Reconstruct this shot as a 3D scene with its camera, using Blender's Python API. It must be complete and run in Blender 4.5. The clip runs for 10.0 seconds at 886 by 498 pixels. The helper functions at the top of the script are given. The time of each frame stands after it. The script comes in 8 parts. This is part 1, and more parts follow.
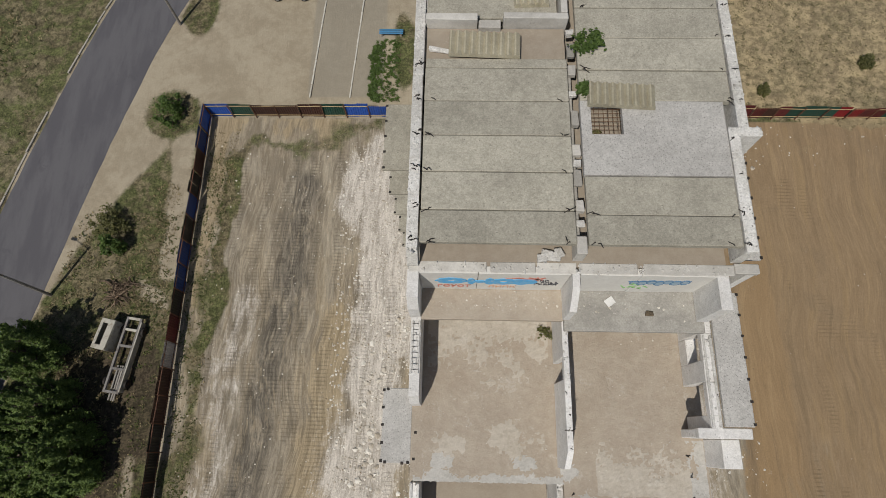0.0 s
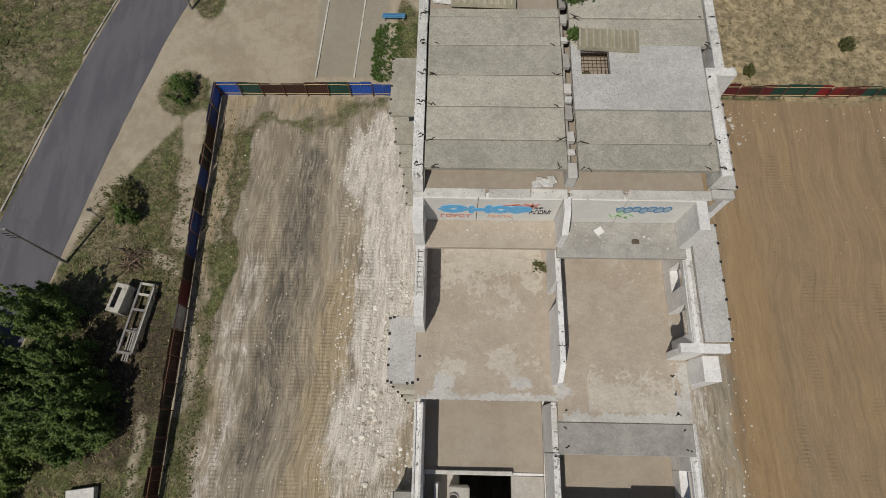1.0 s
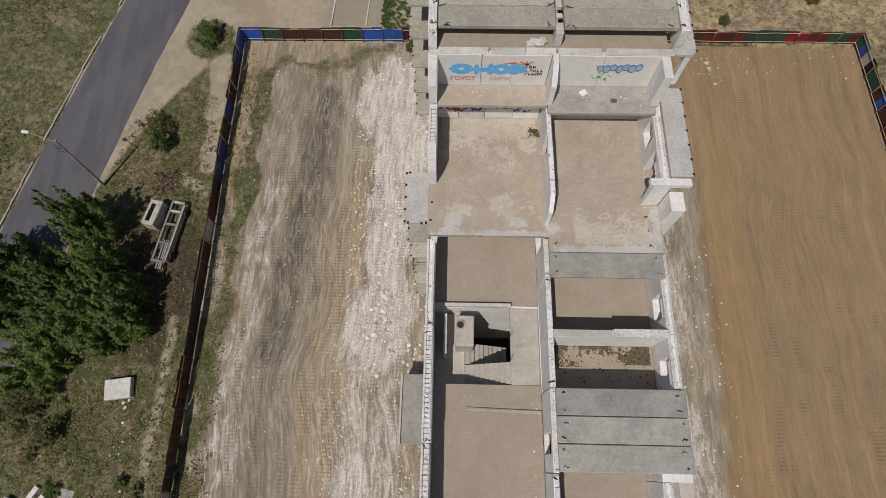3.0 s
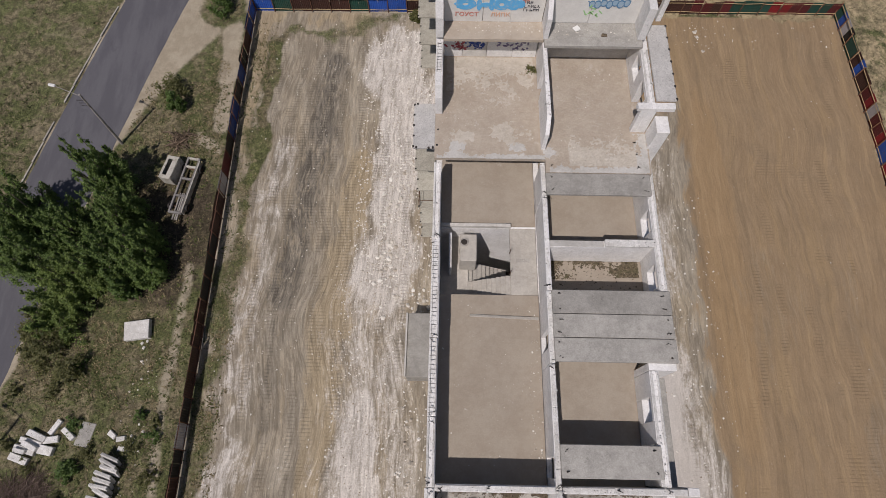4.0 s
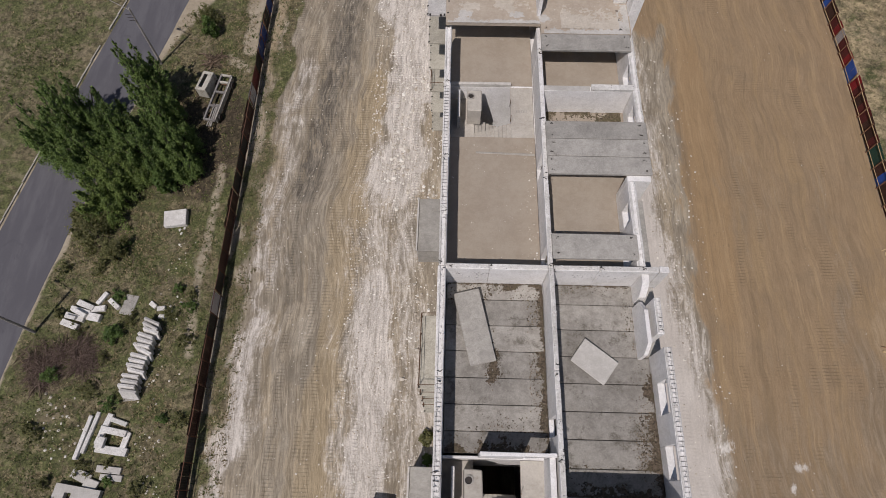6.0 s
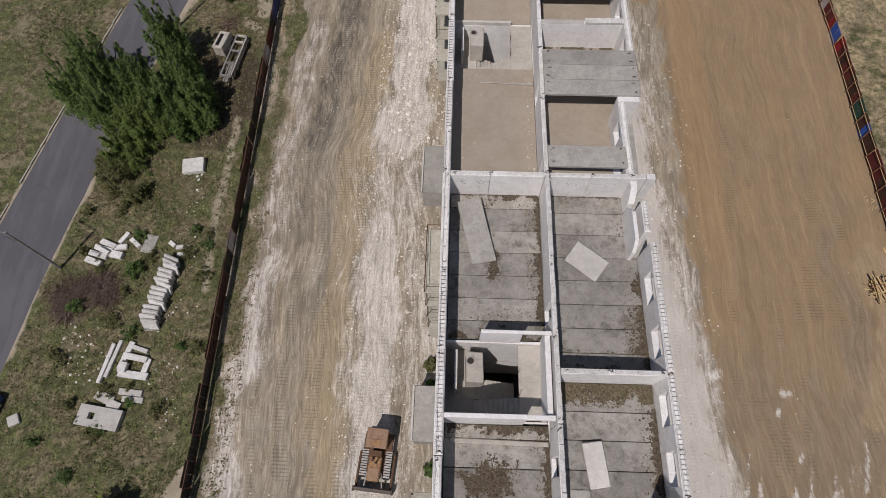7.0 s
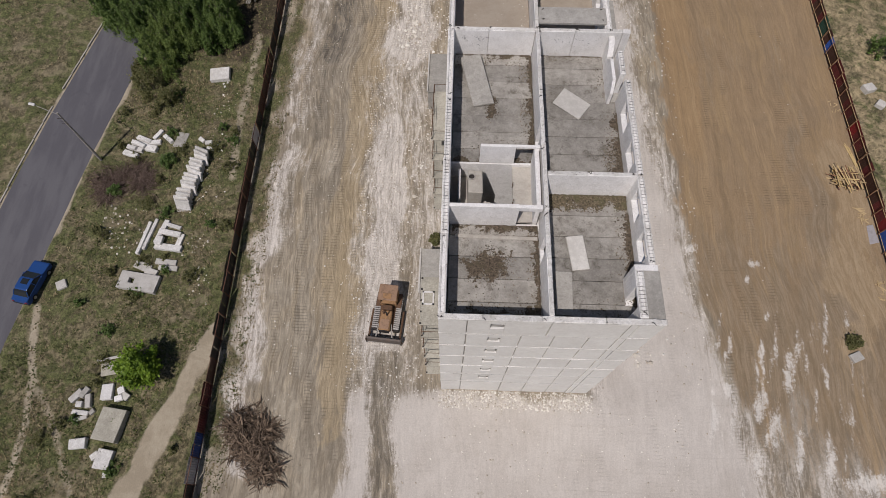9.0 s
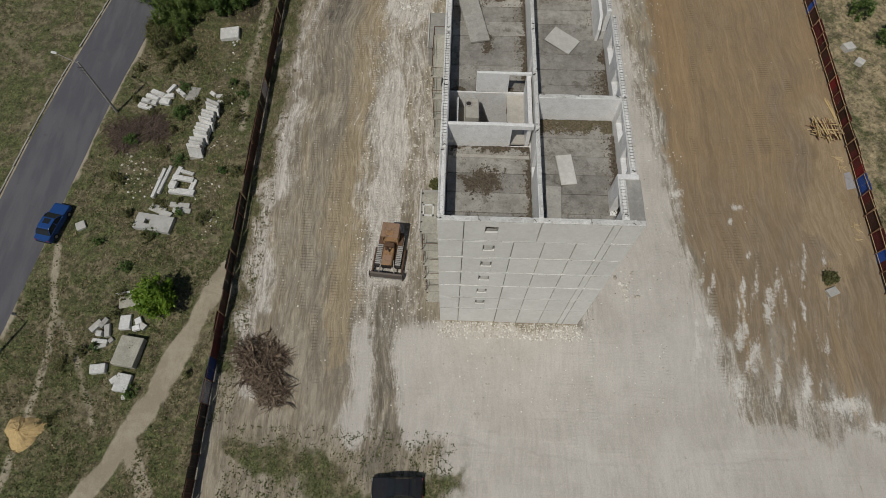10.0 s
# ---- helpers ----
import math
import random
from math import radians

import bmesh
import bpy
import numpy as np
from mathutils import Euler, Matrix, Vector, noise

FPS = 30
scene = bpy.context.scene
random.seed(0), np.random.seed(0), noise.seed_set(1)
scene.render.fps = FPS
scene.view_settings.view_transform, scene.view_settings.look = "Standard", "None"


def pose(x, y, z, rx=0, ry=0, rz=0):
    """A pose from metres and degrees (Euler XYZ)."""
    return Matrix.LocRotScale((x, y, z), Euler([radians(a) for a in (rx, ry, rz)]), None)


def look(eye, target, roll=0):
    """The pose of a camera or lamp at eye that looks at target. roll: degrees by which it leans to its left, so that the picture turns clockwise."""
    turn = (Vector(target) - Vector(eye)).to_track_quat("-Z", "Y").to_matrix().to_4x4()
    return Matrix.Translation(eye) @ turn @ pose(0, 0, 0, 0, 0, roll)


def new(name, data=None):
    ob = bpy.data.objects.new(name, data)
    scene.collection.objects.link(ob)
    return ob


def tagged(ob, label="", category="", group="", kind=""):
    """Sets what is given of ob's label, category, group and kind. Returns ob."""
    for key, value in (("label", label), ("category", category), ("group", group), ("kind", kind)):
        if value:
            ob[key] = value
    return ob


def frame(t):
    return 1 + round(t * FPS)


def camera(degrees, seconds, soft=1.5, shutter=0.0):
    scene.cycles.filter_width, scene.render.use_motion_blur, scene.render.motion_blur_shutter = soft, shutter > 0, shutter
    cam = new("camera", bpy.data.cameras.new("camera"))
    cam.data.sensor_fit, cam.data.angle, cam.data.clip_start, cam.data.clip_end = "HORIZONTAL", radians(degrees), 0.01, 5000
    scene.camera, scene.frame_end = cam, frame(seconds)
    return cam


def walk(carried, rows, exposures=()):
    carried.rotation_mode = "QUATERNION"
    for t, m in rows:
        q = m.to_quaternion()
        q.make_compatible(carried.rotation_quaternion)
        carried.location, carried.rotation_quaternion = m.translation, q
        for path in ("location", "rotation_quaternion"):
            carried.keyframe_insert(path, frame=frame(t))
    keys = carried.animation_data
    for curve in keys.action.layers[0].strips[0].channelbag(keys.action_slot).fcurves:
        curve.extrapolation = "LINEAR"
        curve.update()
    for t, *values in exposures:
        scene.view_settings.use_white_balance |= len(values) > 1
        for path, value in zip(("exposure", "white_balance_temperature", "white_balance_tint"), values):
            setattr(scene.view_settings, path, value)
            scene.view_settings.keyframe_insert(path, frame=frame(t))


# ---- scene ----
cam = camera(76.1, 10.0, 0.6)
PATH = [
    (0, (0.173, 7.245, 46.072), (0.131, 7.875, 44.175), -2.8),
    (0.5, (0.155, 5.348, 46.494), (0.116, 5.995, 44.602), -2.4),
    (1, (0.067, 3.280, 46.876), (0.031, 3.945, 44.990), -2.1),
    (1.5, (0.009, 1.049, 47.267), (-0.027, 1.731, 45.387), -2.0),
    (2, (-0.068, -1.276, 47.699), (-0.105, -0.582, 45.824), -1.9),
    (2.5, (-0.170, -3.731, 48.072), (-0.204, -3.026, 46.201), -1.7),
    (4, (-0.760, -12.081, 49.213), (-0.776, -11.343, 47.354), -0.2),
    (4.5, (-0.824, -15.110, 49.398), (-0.843, -14.357, 47.545), -0.3),
    (5, (-0.912, -18.258, 49.513), (-0.933, -17.489, 47.666), -0.2),
    (5.5, (-0.961, -21.470, 49.715), (-0.984, -20.690, 47.874), -0.4),
    (7, (-0.933, -31.684, 50.000), (-0.968, -30.866, 48.175), -0.8),
    (7.5, (-1.025, -35.015, 50.055), (-1.058, -34.190, 48.233), -0.6),
    (8, (-1.012, -38.182, 50.103), (-1.047, -37.350, 48.284), -0.6),
    (8.5, (-0.955, -41.520, 50.212), (-0.992, -40.684, 48.395), -0.7),
    (9, (-0.900, -44.833, 50.339), (-0.935, -43.994, 48.524), -0.6),
    (9.5, (-0.786, -48.115, 50.519), (-0.821, -47.274, 48.705), -0.5),
    (10, (-0.613, -51.373, 50.652), (-0.648, -50.532, 48.838), -0.5),
]
walk(cam, [(t, look(eye, target, roll)) for t, eye, target, roll in PATH],
     [(0.0, -0.12, 6520, 10), (2.5, -0.11, 6500, 12.5), (4.0, -0.06, 6350, 18), (8.5, -0.04, 6345, 17.5), (9.5, -0.08, 6370, 15), (10.0, -0.36, 6360, 8)])


# ---- world, sun, exposure ----
SUN_DIR = Vector((-0.28, -0.54, 1.0)).normalized()
world = bpy.data.worlds.new("world")
scene.world = world
world.use_nodes = True
wn = world.node_tree.nodes
sky = wn.new("ShaderNodeTexSky")
sky.sky_type = "NISHITA"
sky.sun_disc = False
sky.sun_elevation = math.asin(SUN_DIR.z)
sky.sun_rotation = math.atan2(SUN_DIR.x, SUN_DIR.y)
wn["Background"].inputs["Strength"].default_value = 0.05
world.node_tree.links.new(sky.outputs[0], wn["Background"].inputs["Color"])
sun = new("sun", bpy.data.lights.new("sun", "SUN"))
sun.data.energy = 3.25
sun.data.angle = radians(0.55)
sun.data.color = (1.0, 0.955, 0.88)
sun.matrix_world = look(SUN_DIR * 100, (0, 0, 0))


# ---- materials ----
class Nodes:
    """Short node building on one material."""

    def __init__(self, name):
        self.mat = bpy.data.materials.new(name)
        self.mat.use_nodes = True
        self.t = self.mat.node_tree
        self.bsdf = self.t.nodes["Principled BSDF"]
        self.pos = self.t.nodes.new("ShaderNodeNewGeometry").outputs["Position"]

    def put(self, socket, value):
        if isinstance(value, bpy.types.NodeSocket):
            self.t.links.new(value, socket)
        else:
            socket.default_value = value

    def math(self, op, a, b=0.0, clamp=False):
        n = self.t.nodes.new("ShaderNodeMath")
        n.operation, n.use_clamp = op, clamp
        self.put(n.inputs[0], a)
        self.put(n.inputs[1], b)
        return n.outputs[0]

    def scaled(self, scale, vec=None):
        n = self.t.nodes.new("ShaderNodeMapping")
        self.put(n.inputs["Vector"], vec if vec is not None else self.pos)
        n.inputs["Scale"].default_value = scale
        return n.outputs[0]

    def noise(self, scale, detail=5, rough=0.6, vec=None, warp=0.0):
        n = self.t.nodes.new("ShaderNodeTexNoise")
        self.put(n.inputs["Vector"], vec if vec is not None else self.pos)
        n.inputs["Scale"].default_value = scale
        n.inputs["Detail"].default_value = detail
        n.inputs["Roughness"].default_value = rough
        n.inputs["Distortion"].default_value = warp
        return n.outputs[0]

    def cells(self, scale, vec=None):
        n = self.t.nodes.new("ShaderNodeTexVoronoi")
        self.put(n.inputs["Vector"], vec if vec is not None else self.pos)
        n.inputs["Scale"].default_value = scale
        return n.outputs

    def step(self, v, lo, hi):
        n = self.t.nodes.new("ShaderNodeMapRange")
        n.interpolation_type = "SMOOTHSTEP"
        self.put(n.inputs[0], v)
        n.inputs[1].default_value, n.inputs[2].default_value = lo, hi
        return n.outputs[0]

    def mix(self, k, a, b, blend="MIX"):
        n = self.t.nodes.new("ShaderNodeMix")
        n.data_type, n.blend_type = "RGBA", blend
        self.put(n.inputs[0], k)
        self.put(n.inputs[6], (*a, 1) if isinstance(a, tuple) else a)
        self.put(n.inputs[7], (*b, 1) if isinstance(b, tuple) else b)
        return n.outputs[2]

    def attr(self, name):
        n = self.t.nodes.new("ShaderNodeAttribute")
        n.attribute_name = name
        return n.outputs["Fac"]

    def rand(self):
        return self.t.nodes.new("ShaderNodeObjectInfo").outputs["Random"]

    def island(self):
        return self.t.nodes.new("ShaderNodeNewGeometry").outputs["Random Per Island"]

    def vary(self, col, r, lo, hi):
        n = self.t.nodes.new("ShaderNodeHueSaturation")
        self.put(n.inputs["Color"], col)
        m = self.t.nodes.new("ShaderNodeMapRange")
        self.put(m.inputs[0], r)
        m.inputs[3].default_value, m.inputs[4].default_value = lo, hi
        self.put(n.inputs["Value"], m.outputs[0])
        return n.outputs[0]

    def bump(self, h, strength, dist):
        n = self.t.nodes.new("ShaderNodeBump")
        n.inputs["Strength"].default_value = strength
        n.inputs["Distance"].default_value = dist
        self.put(n.inputs["Height"], h)
        self.put(self.bsdf.inputs["Normal"], n.outputs[0])

    def done(self, col, rough=0.9, metal=0.0):
        self.put(self.bsdf.inputs["Base Color"], col)
        self.put(self.bsdf.inputs["Roughness"], rough)
        self.put(self.bsdf.inputs["Metallic"], metal)
        self.bsdf.inputs["Specular IOR Level"].default_value = 0.25
        return self.mat


def concrete(name, light, dark, stain, stain_at=0.62, speck=0.0, spread=0.12, grain=34.0, bump=0.5, pits=0.0, relief=1.0, contrast=0.26):
    """Weathered concrete: broad patches, stains with ragged edges, sand grain, optional pits and coarse aggregate."""
    n = Nodes(name)
    big = n.noise(0.55, 8, 0.68, warp=0.1)
    mid = n.noise(2.6, 8, 0.74)
    fine = n.noise(grain, 4, 0.8)
    rough = n.noise(9.0, 6, 0.75)
    col = n.mix(n.step(n.math("ADD", n.math("MULTIPLY", big, 0.5), n.math("MULTIPLY", mid, 0.5)), 0.38, 0.62), dark, light)
    st = n.math("ADD", n.math("MULTIPLY", n.noise(0.8, 10, 0.78, warp=0.15), 0.72), n.math("MULTIPLY", rough, 0.28))
    col = n.mix(n.math("MULTIPLY", n.step(st, stain_at - 0.05, stain_at + 0.05), 0.75), col, stain)
    col = n.vary(col, rough, 1 - contrast * 0.9, 1 + contrast * 0.9)
    col = n.vary(col, fine, 1 - contrast * 1.1, 1 + contrast * 1.1)
    if speck:
        c = n.cells(11.0)
        col = n.vary(col, n.step(c["Distance"], 0.10, 0.34), 1.0 - speck, 1.08)
    if pits:
        c = n.cells(5.5)
        hole = n.math("MULTIPLY", n.step(c["Distance"], 0.20, 0.12), n.step(n.noise(2.0, 4, 0.6), 0.46, 0.56))
        col = n.mix(n.math("MULTIPLY", hole, pits), col, (0.10, 0.09, 0.08))
    col = n.vary(col, n.rand(), 1.0 - spread, 1.0 + spread)
    n.bump(n.math("ADD", n.math("ADD", n.math("MULTIPLY", fine, 0.5), rough), n.math("MULTIPLY", mid, 2.0 * relief)), bump, 0.03)
    return n.done(col, 0.93)


def plain(name, col, dirt, amount=0.5, scale=3.0, rough=0.6, metal=0.0, spread=0.1):
    n = Nodes(name)
    a = n.noise(scale, 6, 0.7, warp=0.5)
    c = n.mix(n.math("MULTIPLY", n.step(a, 0.45, 0.68), amount), col, dirt)
    c = n.vary(c, n.noise(scale * 9, 4), 0.85, 1.12)
    c = n.vary(c, n.rand(), 1 - spread, 1 + spread)
    n.bump(n.noise(scale * 6, 4), 0.25, 0.01)
    return n.done(c, rough, metal)


M_PANEL = concrete("whitewashed_panel", (0.775, 0.76, 0.735), (0.65, 0.632, 0.60), (0.46, 0.437, 0.395), 0.61, spread=0.06, contrast=0.24, grain=18.0, bump=0.45, pits=0.35)
M_FACADE = concrete("facade_panel", (0.72, 0.705, 0.66), (0.64, 0.62, 0.575), (0.52, 0.495, 0.445), 0.66, spread=0.035, bump=0.25, contrast=0.12)
M_JOINT = concrete("joint_mortar", (0.53, 0.51, 0.47), (0.42, 0.40, 0.36), (0.27, 0.25, 0.21), 0.60)
M_ROOF = concrete("roof_slab_concrete", (0.43, 0.405, 0.335), (0.325, 0.305, 0.25), (0.235, 0.218, 0.178), 0.60, spread=0.10, contrast=0.52, grain=15.0, pits=0.45)
M_GREY = concrete("grey_slab_concrete", (0.38, 0.362, 0.325), (0.275, 0.262, 0.234), (0.15, 0.14, 0.12), 0.60, spread=0.13, contrast=0.36, grain=16.0)
M_GRAVEL = concrete("exposed_gravel_slab", (0.49, 0.475, 0.445), (0.39, 0.375, 0.35), (0.27, 0.255, 0.235), 0.66, speck=0.34, spread=0.05, contrast=0.35, grain=18.0)
M_FLOOR = concrete("hollow_floor_slab", (0.345, 0.326, 0.29), (0.222, 0.207, 0.181), (0.105, 0.092, 0.072), 0.56, spread=0.15, contrast=0.36, grain=16.0)
M_SCREED = concrete("dusty_screed", (0.365, 0.315, 0.25), (0.315, 0.265, 0.207), (0.43, 0.385, 0.325), 0.62, spread=0.03, contrast=0.13, bump=0.4)
M_SCREED_L = concrete("pale_worn_screed", (0.455, 0.392, 0.315), (0.385, 0.322, 0.252), (0.53, 0.485, 0.42), 0.585, spread=0.02, contrast=0.09, bump=0.5, relief=2.6)
M_STAIR = concrete("stair_concrete", (0.47, 0.44, 0.385), (0.37, 0.34, 0.295), (0.25, 0.22, 0.18), 0.62)
M_PALE_STAIR = concrete("weathered_stair_concrete", (0.47, 0.43, 0.32), (0.36, 0.325, 0.235), (0.24, 0.215, 0.15), 0.62)
M_WHITE = concrete("rough_white_mortar", (0.71, 0.695, 0.66), (0.53, 0.51, 0.468), (0.31, 0.288, 0.25), 0.59, contrast=0.45, grain=16.0, pits=0.95, bump=1.0)
M_LOOSE = concrete("weathered_loose_panel", (0.60, 0.58, 0.535), (0.47, 0.45, 0.41), (0.33, 0.31, 0.27), 0.60, contrast=0.2)
M_SOIL = concrete("dark_debris", (0.17, 0.13, 0.085), (0.075, 0.06, 0.042), (0.30, 0.27, 0.22), 0.64, speck=0.3, bump=1.0)
M_RUST = plain("rusty_steel", (0.13, 0.075, 0.045), (0.05, 0.035, 0.028), 0.7, 4.0, 0.85)
M_DARK = plain("dark_steel", (0.03, 0.027, 0.025), (0.07, 0.05, 0.04), 0.5, 5.0, 0.7)
M_PIPE = plain("grey_painted_pipe", (0.35, 0.33, 0.30), (0.16, 0.12, 0.09), 0.6, 6.0, 0.6)


# ---- geometry ----
class Geo:
    """Points and faces of one mesh."""

    def __init__(self):
        self.v, self.f = [], []

    def add(self, vs, fs):
        k = len(self.v)
        self.v.extend(vs)
        self.f.extend([tuple(i + k for i in q) for q in fs])

    def box(self, x0, x1, y0, y1, z0, z1, m=None):
        vs = [Vector((x, y, z)) for z in (z0, z1) for y in (y0, y1) for x in (x0, x1)]
        if m is not None:
            vs = [m @ p for p in vs]
        self.add(vs, [(0, 2, 3, 1), (4, 5, 7, 6), (0, 1, 5, 4), (2, 6, 7, 3), (0, 4, 6, 2), (1, 3, 7, 5)])
        return self

    def cbox(self, x0, x1, y0, y1, z0, z1, b=0.02, m=None, jitter=0.0, rng=random):
        """A box with bevelled, slightly uneven edges."""
        b = min(b, (x1 - x0) * 0.3, (y1 - y0) * 0.3, (z1 - z0) * 0.3)
        lo, hi = (x0, y0, z0), (x1, y1, z1)
        vs, idx = [], {}
        for c in range(8):
            s = [(c >> a) & 1 for a in range(3)]
            j = Vector((rng.uniform(-1, 1), rng.uniform(-1, 1), rng.uniform(-1, 1))) * jitter
            for a in range(3):
                p = Vector([(hi[i] if s[i] else lo[i]) if i == a else (hi[i] - b if s[i] else lo[i] + b) for i in range(3)]) + j
                idx[c, a] = len(vs)
                vs.append(m @ p if m is not None else p)
        fs = []
        for a in range(3):
            u, w = (a + 1) % 3, (a + 2) % 3
            for s in (0, 1):
                q = [idx[(s << a) | (i << u) | (k << w), a] for i, k in ((0, 0), (1, 0), (1, 1), (0, 1))]
                fs.append(tuple(q if s else q[::-1]))
            for i in (0, 1):
                for k in (0, 1):
                    c0, c1 = (i << u) | (k << w), (1 << a) | (i << u) | (k << w)
                    q = (idx[c0, u], idx[c1, u], idx[c1, w], idx[c0, w])
                    fs.append(q if (i ^ k) else q[::-1])
        for c in range(8):
            q = tuple(idx[c, a] for a in range(3))
            fs.append(q if bin(c).count("1") % 2 else q[::-1])
        self.add(vs, fs)
        return self

    def rod(self, a, b, r, n=6, r2=None):
        a, b = Vector(a), Vector(b)
        d = (b - a).normalized()
        u = d.orthogonal().normalized()
        w = d.cross(u)
        r2 = r if r2 is None else r2
        vs = [p + (u * math.cos(t) + w * math.sin(t)) * q for p, q in ((a, r), (b, r2)) for t in [2 * math.pi * i / n for i in range(n)]]
        fs = [(i, (i + 1) % n, n + (i + 1) % n, n + i) for i in range(n)] + [tuple(range(n))[::-1], tuple(range(n, 2 * n))]
        self.add(vs, fs)
        return self

    def prism(self, outline, axis, a, b, m=None):
        """An outline of 2D points swept along an axis from a to b."""
        n = len(outline)

        def p3(p, t):
            q = [p[0], p[1]]
            q.insert(axis, t)
            return m @ Vector(q) if m is not None else Vector(q)

        vs = [p3(p, a) for p in outline] + [p3(p, b) for p in outline]
        fs = [(i, (i + 1) % n, n + (i + 1) % n, n + i) for i in range(n)] + [tuple(range(n))[::-1], tuple(range(n, 2 * n))]
        self.add(vs, fs)
        return self

    def mesh(self, name, mat):
        me = bpy.data.meshes.new(name)
        me.from_pydata([tuple(p) for p in self.v], [], self.f)
        bm = bmesh.new()
        bm.from_mesh(me)
        if len(self.f) < 4000:
            bmesh.ops.recalc_face_normals(bm, faces=bm.faces)
        bm.to_mesh(me)
        bm.free()
        me.materials.append(mat)
        return me


def part(name, geo, mat, parent=None, label="", kind=""):
    """One mesh object, under a thing or a part."""
    ob = new(name, geo.mesh(name, mat))
    if parent is not None:
        ob.parent = parent
        ob.matrix_parent_inverse = Matrix.Translation(-parent.location) if parent.type == "EMPTY" else Matrix.Identity(4)
    return tagged(ob, label, kind=kind)


def thing(name, label, category, at=(0, 0, 0), kind="", group=""):
    """The Empty at the base of a thing; its parts are given in world places."""
    ob = new(name)
    ob.location = at
    ob.empty_display_size = 0.2
    return tagged(ob, label, category, group, kind)


def smooth(a, b, x):
    k = np.clip((x - a) / (b - a), 0, 1)
    return k * k * (3 - 2 * k)


def ground_z(y):
    """The site falls gently towards the south."""
    y = np.clip(y, -62.0, 70.0)
    return np.where(y > -15, 0.5 + 0.03 * y, 0.05 + 0.04 * (y + 15))


def gz(x, y):
    return float(ground_z(np.array(float(y))))


# ---- ground ----
def lane(x, y, pts, half, soft):
    """1 on a strip along a polyline, 0 away from it."""
    best = np.full(x.shape, 1e9)
    for (ax, ay), (bx, by) in zip(pts, pts[1:]):
        dx, dy = bx - ax, by - ay
        k = np.clip(((x - ax) * dx + (y - ay) * dy) / (dx * dx + dy * dy), 0, 1)
        best = np.minimum(best, np.hypot(x - ax - k * dx, y - ay - k * dy))
    return 1 - smooth(half - soft, half + soft, best)


def rect(x, y, x0, x1, y0, y1, s):
    return smooth(x0 - s, x0 + s, x) * (1 - smooth(x1 - s, x1 + s, x)) * smooth(y0 - s, y0 + s, y) * (1 - smooth(y1 - s, y1 + s, y))


def blot(x, y, cx, cy, rx, ry, turn=0.0):
    c, s = math.cos(turn), math.sin(turn)
    u, w = ((x - cx) * c + (y - cy) * s) / rx, (-(x - cx) * s + (y - cy) * c) / ry
    return 1 - smooth(0.55, 1.15, np.hypot(u, w))


ROAD = [(-4, 125), (-13, 90), (-23.5, 62), (-29.6, 47), (-31.5, 41.5), (-33.6, 33.8), (-35.1, 27.5), (-36.9, 19.3), (-38.8, 10), (-40.4, 2), (-42.7, -10.5), (-44.2, -21.9), (-45.4, -31.6), (-49.2, -58), (-58, -110), (-75, -190)]


def axis(lo, hi, stepsize, far):
    inner = list(np.arange(lo, hi + 1e-6, stepsize))
    out, d, p = [], stepsize, hi
    while p < far:
        d *= 1.6
        p += d
        out.append(p)
    low, d, p = [], stepsize, lo
    while p > -far:
        d *= 1.6
        p -= d
        low.append(p)
    return np.array(low[::-1] + inner + out)


def fbm(x, y, scale, seed):
    """Smooth value noise on a grid, in numpy."""
    rng = np.random.default_rng(seed)
    tot, amp, out = 0.0, 1.0, np.zeros(x.shape)
    for o in range(4):
        g = rng.random((256, 256))
        u, w = x / scale * 2 ** o + 1000.0, y / scale * 2 ** o + 1000.0
        i, j = np.floor(u).astype(int), np.floor(w).astype(int)
        a, b = u - i, w - j
        a, b = a * a * (3 - 2 * a), b * b * (3 - 2 * b)
        i0, i1, j0, j1 = i % 256, (i + 1) % 256, j % 256, (j + 1) % 256
        out += amp * (g[i0, j0] * (1 - a) * (1 - b) + g[i1, j0] * a * (1 - b) + g[i0, j1] * (1 - a) * b + g[i1, j1] * a * b)
        tot += amp
        amp *= 0.5
    return out / tot


